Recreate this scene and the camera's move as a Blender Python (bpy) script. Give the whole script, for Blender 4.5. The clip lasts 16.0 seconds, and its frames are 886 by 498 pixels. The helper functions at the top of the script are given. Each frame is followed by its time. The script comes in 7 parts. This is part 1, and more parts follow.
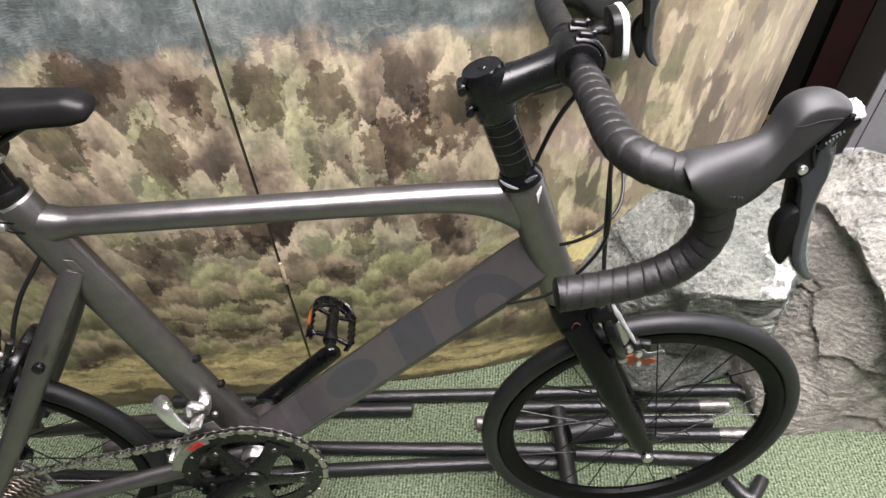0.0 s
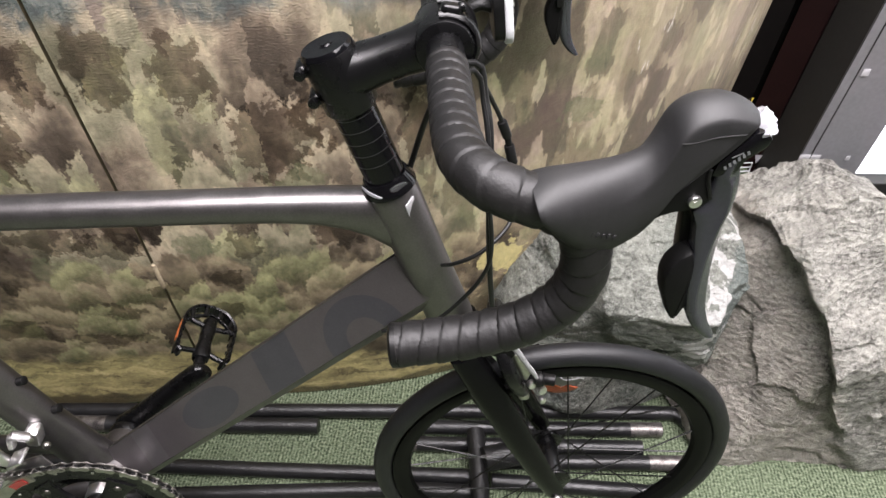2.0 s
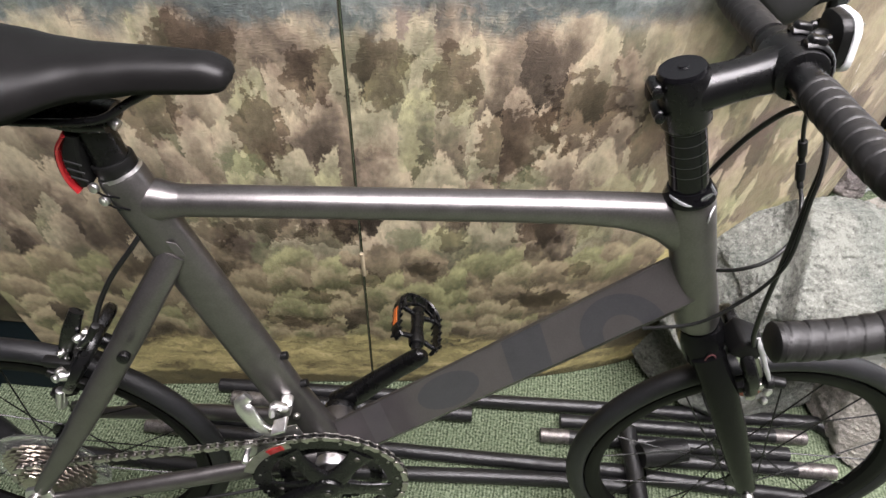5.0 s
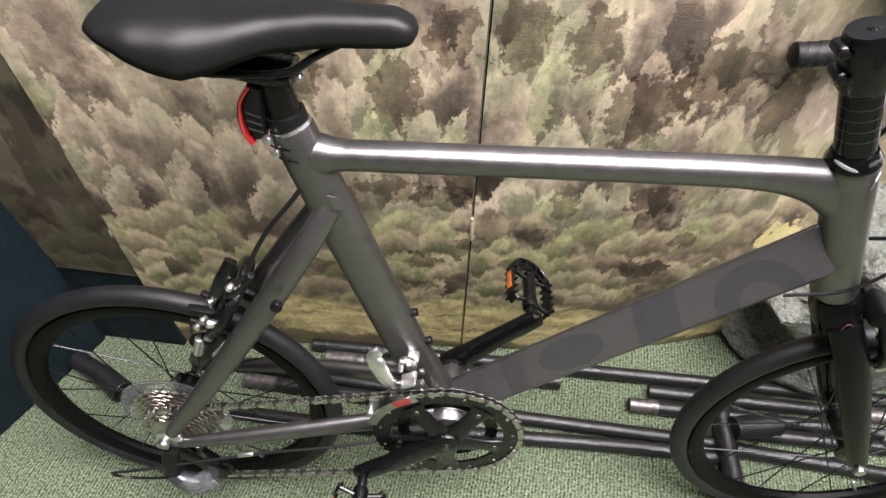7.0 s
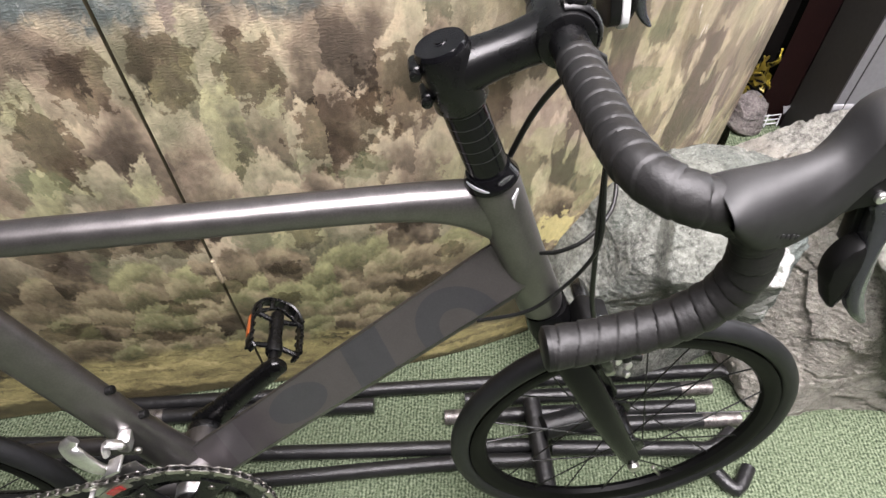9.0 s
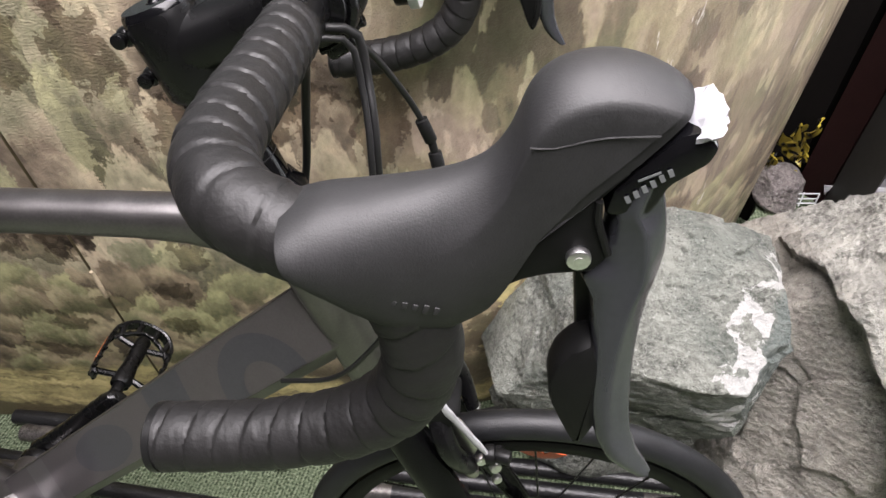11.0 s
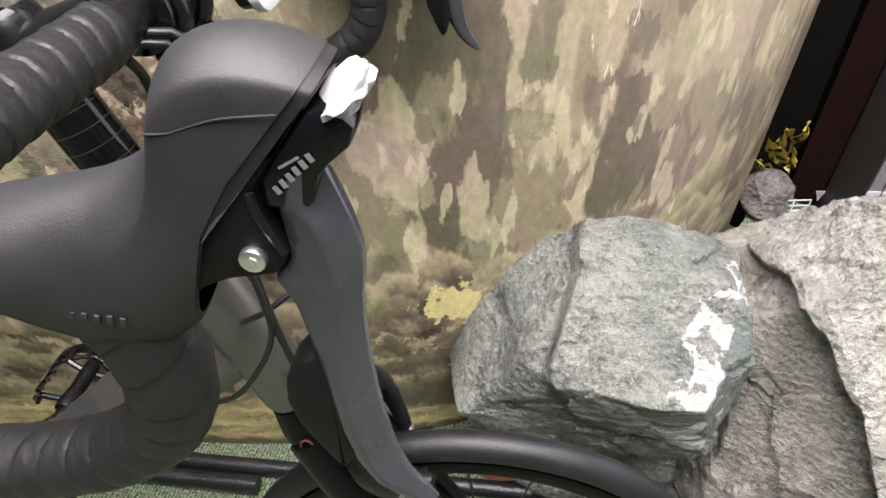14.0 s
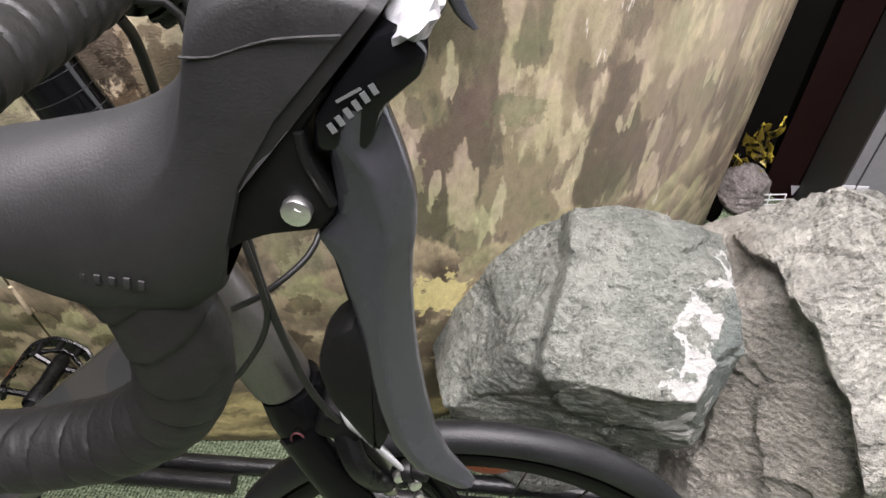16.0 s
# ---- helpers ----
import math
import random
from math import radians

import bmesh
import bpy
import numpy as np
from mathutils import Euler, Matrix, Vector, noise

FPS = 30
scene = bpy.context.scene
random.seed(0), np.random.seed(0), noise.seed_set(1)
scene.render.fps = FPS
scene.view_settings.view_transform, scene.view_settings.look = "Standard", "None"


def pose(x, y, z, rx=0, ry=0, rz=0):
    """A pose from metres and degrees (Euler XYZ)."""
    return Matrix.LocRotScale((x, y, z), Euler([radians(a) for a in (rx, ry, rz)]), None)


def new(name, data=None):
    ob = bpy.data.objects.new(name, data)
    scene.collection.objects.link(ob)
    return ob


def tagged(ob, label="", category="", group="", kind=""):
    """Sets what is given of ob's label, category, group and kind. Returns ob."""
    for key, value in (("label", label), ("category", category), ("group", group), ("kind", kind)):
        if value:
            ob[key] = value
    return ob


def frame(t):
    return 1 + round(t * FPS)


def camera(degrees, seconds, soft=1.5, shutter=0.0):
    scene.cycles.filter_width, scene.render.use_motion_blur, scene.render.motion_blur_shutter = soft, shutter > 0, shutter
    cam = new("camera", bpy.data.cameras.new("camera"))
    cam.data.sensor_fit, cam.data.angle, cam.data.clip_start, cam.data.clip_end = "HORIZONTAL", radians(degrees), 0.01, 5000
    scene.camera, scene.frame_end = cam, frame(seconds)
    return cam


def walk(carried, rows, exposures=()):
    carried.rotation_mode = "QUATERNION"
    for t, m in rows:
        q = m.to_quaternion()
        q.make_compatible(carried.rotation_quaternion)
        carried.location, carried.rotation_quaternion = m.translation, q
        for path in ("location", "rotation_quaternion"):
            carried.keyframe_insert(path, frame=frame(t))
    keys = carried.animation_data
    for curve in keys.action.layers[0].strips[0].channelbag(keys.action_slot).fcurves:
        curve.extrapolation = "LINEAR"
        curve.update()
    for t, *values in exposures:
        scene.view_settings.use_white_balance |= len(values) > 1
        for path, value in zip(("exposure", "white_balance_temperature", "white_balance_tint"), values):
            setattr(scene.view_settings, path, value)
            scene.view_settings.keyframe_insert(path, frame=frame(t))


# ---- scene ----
cam = camera(69.5, 16.0)
ROWS = [
    (0.0, 0.1218, 0.1854, 1.0854, 1.83, -43.74, 2.78),
    (0.5, 0.1965, 0.2647, 1.0507, 1.65, -43.39, 1.95),
    (1.0, 0.2409, 0.3082, 1.0358, 1.81, -44.44, 1.36),
    (1.5, 0.2414, 0.3069, 1.0236, 2.02, -45.23, 0.86),
    (2.0, 0.2211, 0.2956, 1.0232, 1.67, -45.10, -0.11),
    (2.5, 0.2055, 0.2949, 1.0238, 1.45, -45.09, -0.50),
    (3.0, 0.1802, 0.2910, 1.0240, 1.80, -45.14, -1.31),
    (3.5, 0.1381, 0.2783, 1.0287, 1.64, -45.02, -1.40),
    (4.0, 0.0920, 0.2620, 1.0434, 2.95, -44.71, -1.54),
    (4.5, 0.0280, 0.2524, 1.0545, 4.46, -44.79, -1.12),
    (5.0, -0.0236, 0.2473, 1.0568, 5.12, -45.29, -0.77),
    (5.2, -0.0429, 0.2460, 1.0566, 5.46, -45.51, -0.44),
    (7.3, -0.1395, 0.2100, 1.0507, 8.45, -47.66, 0.65),
    (7.5, -0.1251, 0.2113, 1.0495, 8.70, -47.94, 1.35),
    (8.0, -0.0757, 0.2328, 1.0451, 6.12, -48.80, 3.12),
    (8.5, 0.0227, 0.2733, 1.0447, 1.64, -49.03, 2.58),
    (9.0, 0.1238, 0.3191, 1.0416, -1.56, -48.85, 1.56),
    (9.5, 0.2071, 0.3470, 1.0289, -3.54, -47.52, -0.96),
    (10.0, 0.2809, 0.3723, 0.9886, -1.40, -45.72, -3.31),
    (10.2, 0.2936, 0.3820, 0.9751, 1.23, -44.70, -2.68),
    (12.3, 0.3718, 0.4346, 0.9171, 10.90, -43.05, 3.16),
    (12.5, 0.3828, 0.4345, 0.9204, 10.61, -42.42, 3.11),
    (13.0, 0.4002, 0.4356, 0.9214, 8.91, -41.42, 3.25),
    (13.5, 0.4043, 0.4345, 0.9209, 8.96, -41.59, 3.76),
    (14.0, 0.4085, 0.4367, 0.9172, 9.25, -42.11, 3.95),
    (14.5, 0.4093, 0.4294, 0.9248, 8.57, -41.97, 3.59),
    (15.0, 0.4014, 0.4198, 0.9353, 8.25, -41.68, 3.05),
    (15.5, 0.3969, 0.4211, 0.9281, 7.10, -41.46, 2.71),
    (16.0, 0.3857, 0.4381, 0.9006, 7.23, -42.36, 1.94),
]
walk(cam, [(t, pose(x, y, z, 90 + pitch, roll, yaw)) for t, x, y, z, yaw, pitch, roll in ROWS],
     [(0.0, 0.38), (0.7, 0.15), (1.5, 0.02), (3.5, 0.0), (4.3, 0.33), (5.0, 0.29), (7.5, 0.54), (9.0, 0.32), (10.0, -0.08), (12.5, 0.28), (14.0, 0.28), (16.0, 0.09)])

# ---- world and lights ----
world = bpy.data.worlds.new("world")
scene.world = world
world.use_nodes = True
world.node_tree.nodes["Background"].inputs[0].default_value = (0.9, 0.95, 1.0, 1)
world.node_tree.nodes["Background"].inputs[1].default_value = 0.035


def area_lamp(name, m, sx, sy, watts, colour):
    data = bpy.data.lights.new(name, "AREA")
    data.shape, data.size, data.size_y, data.energy, data.color = "RECTANGLE", sx, sy, watts, colour
    ob = new(name, data)
    ob.matrix_world = m
    return ob


# fluorescent ceiling panels
area_lamp("ceiling_light", pose(0.40, 0.25, 2.6), 1.8, 1.5, 244, (1.0, 0.935, 0.975))
area_lamp("ceiling_light", pose(-1.3, 0.2, 2.6), 0.6, 2.0, 3, (1.0, 0.935, 0.975))
area_lamp("ceiling_light", pose(1.5, 0.1, 2.6), 0.6, 2.0, 66, (1.0, 0.94, 0.97))


# ---- materials ----
def material(name, colour, rough=0.5, metal=0.0, spots=None, scale=30.0, amount=0.15, bump=0.0, bump_scale=200.0,
             rough_var=0.08, coat=0.0, spec=0.5):
    """A surface with colour change at two scales, uneven gloss and fine relief."""
    m = bpy.data.materials.new(name)
    m.use_nodes = True
    nt = m.node_tree
    n, lk = nt.nodes, nt.links
    b = n["Principled BSDF"]
    b.inputs["Metallic"].default_value = metal
    b.inputs["Coat Weight"].default_value = coat
    b.inputs["Specular IOR Level"].default_value = spec
    tc = n.new("ShaderNodeTexCoord")
    big, fine = n.new("ShaderNodeTexNoise"), n.new("ShaderNodeTexNoise")
    big.inputs["Scale"].default_value, fine.inputs["Scale"].default_value = scale, scale * 9
    big.inputs["Detail"].default_value = 6
    for t in (big, fine):
        lk.new(tc.outputs["Object"], t.inputs["Vector"])
    add = n.new("ShaderNodeMath")
    add.operation = "ADD"
    lk.new(big.outputs[0], add.inputs[0])
    lk.new(fine.outputs[0], add.inputs[1])
    half = n.new("ShaderNodeMath")
    half.operation = "MULTIPLY"
    half.inputs[1].default_value = 0.5
    lk.new(add.outputs[0], half.inputs[0])
    ramp = n.new("ShaderNodeValToRGB")
    lo = spots or [c * (1 - amount) for c in colour]
    hi = [min(1, c * (1 + amount)) for c in colour]
    ramp.color_ramp.elements[0].position, ramp.color_ramp.elements[1].position = 0.35, 0.62
    ramp.color_ramp.elements[0].color = (*lo, 1)
    ramp.color_ramp.elements[1].color = (*hi, 1)
    lk.new(half.outputs[0], ramp.inputs[0])
    lk.new(ramp.outputs[0], b.inputs["Base Color"])
    mr = n.new("ShaderNodeMapRange")
    mr.inputs[3].default_value, mr.inputs[4].default_value = rough - rough_var, rough + rough_var
    lk.new(big.outputs[0], mr.inputs[0])
    lk.new(mr.outputs[0], b.inputs["Roughness"])
    if bump:
        bt = n.new("ShaderNodeTexNoise")
        bt.inputs["Scale"].default_value = bump_scale
        bt.inputs["Detail"].default_value = 4
        lk.new(tc.outputs["Object"], bt.inputs["Vector"])
        bp = n.new("ShaderNodeBump")
        bp.inputs["Strength"].default_value = bump
        bp.inputs["Distance"].default_value = 0.001
        lk.new(bt.outputs[0], bp.inputs["Height"])
        lk.new(bp.outputs[0], b.inputs["Normal"])
    return m


FRAME = material("titanium_grey_paint", (0.150, 0.142, 0.141), 0.37, 0.94, amount=0.10, scale=60, bump=0.10, bump_scale=900)
DECAL_BASE = material("decal_base", (0.124, 0.113, 0.116), 0.38, 0.8, amount=0.06, scale=60)
DECAL_DARK = material("decal_dark", (0.150, 0.140, 0.144), 0.36, 0.8, amount=0.06, scale=60)
DECAL_SLATE = material("decal_slate", (0.096, 0.094, 0.105), 0.36, 0.8, amount=0.06, scale=60)
BLACK = material("black_anodised", (0.0032, 0.0032, 0.0035), 0.28, 0.3, amount=0.2, scale=80, bump=0.06, bump_scale=1200, spec=0.45)
BLACK_GLOSS = material("black_gloss", (0.0025, 0.0025, 0.003), 0.13, 0.0, amount=0.2, scale=40, rough_var=0.04, coat=0.1, spec=0.2)
BRACKET = material("bracket_black", (0.0035, 0.0035, 0.0035), 0.5, amount=0.2, scale=60, spec=0.12)
FORK = material("fork_black", (0.0022, 0.0022, 0.0024), 0.12, 0.0, amount=0.25, scale=40, rough_var=0.03, spec=0.13)
PLASTIC = material("black_plastic", (0.0045, 0.0045, 0.0045), 0.40, 0.0, amount=0.2, scale=90, bump=0.1, bump_scale=1500, spec=0.2)
RUBBER = material("tyre_rubber", (0.0046, 0.0048, 0.0056), 0.50, 0.0, amount=0.45, scale=25, bump=0.35, bump_scale=700, spec=0.36)
RIM = material("rim_black", (0.0025, 0.0025, 0.0025), 0.40, 0.0, amount=0.2, scale=40, spec=0.07)
HOOD = material("hood_rubber", (0.0098, 0.0097, 0.0101), 0.58, 0.0, amount=0.18, scale=50, bump=0.14, bump_scale=1600, spec=0.42)
TAPE = material("bar_tape", (0.0054, 0.0051, 0.0051), 0.52, 0.0, amount=0.3, scale=70, bump=0.22, bump_scale=600, spec=0.36)
SADDLE = material("saddle_vinyl", (0.0048, 0.0046, 0.0046), 0.36, 0.0, amount=0.12, scale=40, bump=0.12, bump_scale=1500, spec=0.16)
RING_GREY = material("ring_grey", (0.016, 0.016, 0.017), 0.4, 0.0, amount=0.1, scale=60)
BADGE = material("badge_red", (0.060, 0.018, 0.020), 0.4, amount=0.1, scale=60)
COLLAR = material("collar_rubber", (0.0085, 0.0083, 0.0086), 0.50, 0.0, amount=0.2, scale=60, bump=0.10, bump_scale=1600, spec=0.30)
FILM_WHITE = material("white_film", (0.25, 0.25, 0.265), 0.32, amount=0.06, scale=150, spec=0.4)
LEVER = material("lever_grey", (0.058, 0.060, 0.068), 0.23, 0.65, amount=0.08, scale=50)
SILVER = material("polished_alloy", (0.70, 0.69, 0.69), 0.34, 1.0, amount=0.12, scale=60)
SATIN = material("satin_alloy", (0.36, 0.36, 0.37), 0.42, 0.35, amount=0.12, scale=90)
STEEL = material("steel", (0.42, 0.41, 0.39), 0.32, 1.0, amount=0.2, scale=120)
CHAIN_OUTER = material("chain_outer_plate", (0.40, 0.385, 0.36), 0.36, 1.0, amount=0.3, scale=200)
CHAIN = material("chain_steel", (0.13, 0.123, 0.115), 0.42, 1.0, amount=0.25, scale=200)
CASSETTE = material("cassette_steel", (0.46, 0.42, 0.38), 0.3, 1.0, amount=0.25, scale=90)
PIPE = material("pipe_black", (0.012, 0.012, 0.0125), 0.34, 0.2, amount=0.35, scale=40, bump=1.0, bump_scale=240, spec=0.55)
PIPE_WORN = material("pipe_worn", (0.200, 0.186, 0.176), 0.42, 0.8, spots=(0.035, 0.031, 0.030), scale=90, amount=0.3, bump=0.4, bump_scale=300)
MARK_GREY = material("mark_grey", (0.10, 0.104, 0.106), 0.4, amount=0.05, scale=60)
WHITE_PLASTIC = material("white_plastic", (0.50, 0.51, 0.52), 0.3, amount=0.04, scale=60, spec=0.2)
TAPE_WHITE = material("white_paper", (0.34, 0.34, 0.35), 0.5, amount=0.08, scale=90)
RED = material("red_plastic", (0.22, 0.012, 0.014), 0.22, amount=0.15, scale=80, coat=0.5)
AMBER = material("amber_reflector", (0.30, 0.075, 0.015), 0.35, amount=0.2, scale=160)
ORANGE = material("orange_plastic", (0.62, 0.130, 0.045), 0.3, amount=0.15, scale=120)
CABLE = material("cable_black", (0.006, 0.006, 0.006), 0.38, amount=0.2, scale=60, spec=0.3)


def glass_material(name, colour, rough):
    m = bpy.data.materials.new(name)
    m.use_nodes = True
    b = m.node_tree.nodes["Principled BSDF"]
    b.inputs["Base Color"].default_value = (*colour, 1)
    b.inputs["Roughness"].default_value = rough
    b.inputs["Transmission Weight"].default_value = 0.95
    b.inputs["IOR"].default_value = 1.16
    return m


FILM_CLEAR = glass_material("clear_film", (0.80, 0.82, 0.82), 0.10)
CLEAR = glass_material("clear_plastic", (0.97, 0.98, 0.975), 0.05)


class Nodes:
    """Short hand for building a node tree."""

    def __init__(self, name):
        self.mat = bpy.data.materials.new(name)
        self.mat.use_nodes = True
        self.n, self.l = self.mat.node_tree.nodes, self.mat.node_tree.links
        self.b = self.n["Principled BSDF"]

    def link(self, a, b):
        self.l.new(a, b)

    def noise(self, vec, scale, detail=4.0, rough=0.5, dist=0.0):
        t = self.n.new("ShaderNodeTexNoise")
        t.inputs["Scale"].default_value = scale
        t.inputs["Detail"].default_value = detail
        t.inputs["Roughness"].default_value = rough
        t.inputs["Distortion"].default_value = dist
        self.l.new(vec, t.inputs["Vector"])
        return t

    def voronoi(self, vec, scale, feature="F1", randomness=1.0):
        t = self.n.new("ShaderNodeTexVoronoi")
        t.feature = feature
        t.inputs["Scale"].default_value = scale
        t.inputs["Randomness"].default_value = randomness
        self.l.new(vec, t.inputs["Vector"])
        return t

    def math(self, op, a, b=None, clamp=False):
        t = self.n.new("ShaderNodeMath")
        t.operation, t.use_clamp = op, clamp
        for i, v in enumerate((a, b)):
            if v is None:
                continue
            if isinstance(v, (int, float)):
                t.inputs[i].default_value = v
            else:
                self.l.new(v, t.inputs[i])
        return t.outputs[0]

    def mapping(self, vec, scale=(1, 1, 1), loc=(0, 0, 0), rot=(0, 0, 0)):
        t = self.n.new("ShaderNodeMapping")
        t.inputs["Scale"].default_value = scale
        t.inputs["Location"].default_value = loc
        t.inputs["Rotation"].default_value = rot
        self.l.new(vec, t.inputs["Vector"])
        return t.outputs[0]

    def ramp(self, fac, stops, mode="LINEAR"):
        t = self.n.new("ShaderNodeValToRGB")
        t.color_ramp.interpolation = mode
        els = t.color_ramp.elements
        while len(els) < len(stops):
            els.new(0.5)
        for e, (pos, col) in zip(els, stops):
            e.position, e.color = pos, (*col, 1)
        self.l.new(fac, t.inputs[0])
        return t.outputs[0]

    def step(self, fac, lo, hi):
        t = self.n.new("ShaderNodeMapRange")
        t.interpolation_type = "SMOOTHSTEP"
        t.inputs[1].default_value, t.inputs[2].default_value = lo, hi
        self.l.new(fac, t.inputs[0])
        return t.outputs[0]

    def mix(self, fac, a, b, blend="MIX"):
        t = self.n.new("ShaderNodeMix")
        t.data_type, t.blend_type = "RGBA", blend
        for sock, v in ((t.inputs[0], fac), (t.inputs[6], a), (t.inputs[7], b)):
            if isinstance(v, (int, float)):
                sock.default_value = v
            elif isinstance(v, tuple):
                sock.default_value = (*v, 1)
            else:
                self.l.new(v, sock)
        return t.outputs[2]

    def bump(self, height, strength, dist, under=None):
        t = self.n.new("ShaderNodeBump")
        t.inputs["Strength"].default_value, t.inputs["Distance"].default_value = strength, dist
        self.l.new(height, t.inputs["Height"])
        if under is not None:
            self.l.new(under, t.inputs["Normal"])
        return t.outputs[0]

    def coords(self, which="Object"):
        return self.n.new("ShaderNodeTexCoord").outputs[which]


def carpet_material():
    """Green needle-felt carpet with rows of small ribs."""
    k = Nodes("green_carpet")
    v = k.coords()
    warp = k.noise(v, 60, 2)
    vv = k.n.new("ShaderNodeVectorMath")
    vv.operation = "MULTIPLY_ADD"
    k.link(warp.outputs["Color"], vv.inputs[0])
    vv.inputs[1].default_value = (0.006, 0.006, 0)
    k.link(v, vv.inputs[2])
    sx = k.n.new("ShaderNodeSeparateXYZ")
    k.link(k.mapping(vv.outputs[0], rot=(0, 0, 0.06)), sx.inputs[0])
    column = k.math("ADD", k.math("MULTIPLY", k.math("SINE", k.math("MULTIPLY", sx.outputs[0], 2 * math.pi / 0.0058)), 0.5), 0.5)
    dash = k.noise(k.mapping(vv.outputs[0], (1.0, 1.25, 1), rot=(0, 0, 0.06)), 210, 2, 0.5)
    ribs = k.math("ADD", k.math("MULTIPLY", column, 0.34), k.math("MULTIPLY", k.step(dash.outputs[0], 0.30, 0.70), 0.66))
    big = k.noise(v, 5, 5)
    fuzz = k.noise(v, 900, 3, 0.7)
    mid = k.noise(v, 60, 5, 0.6)
    # shade between the ribs and highlights on their tops, put into the colour
    base = k.ramp(ribs, [(0.16, (0.034, 0.048, 0.027)), (0.42, (0.118, 0.150, 0.090)), (0.62, (0.164, 0.202, 0.127)), (0.85, (0.248, 0.292, 0.196))])
    base = k.mix(k.math("MULTIPLY", k.step(big.outputs[0], 0.35, 0.7), 0.25), base, (0.158, 0.196, 0.125))
    base = k.mix(k.math("MULTIPLY", k.step(mid.outputs[0], 0.45, 0.75), 0.25), base, (0.076, 0.104, 0.060))
    lint = k.step(k.noise(v, 260, 2).outputs[0], 0.76, 0.80)
    base = k.mix(k.math("MULTIPLY", lint, 0.5), base, (0.40, 0.44, 0.36))
    k.link(base, k.b.inputs["Base Color"])
    k.b.inputs["Roughness"].default_value = 0.95
    k.b.inputs["Specular IOR Level"].default_value = 0.15
    h = k.math("ADD", ribs, k.math("MULTIPLY", fuzz.outputs[0], 0.5))
    k.link(k.bump(h, 1.0, 0.0042), k.b.inputs["Normal"])
    return k.mat


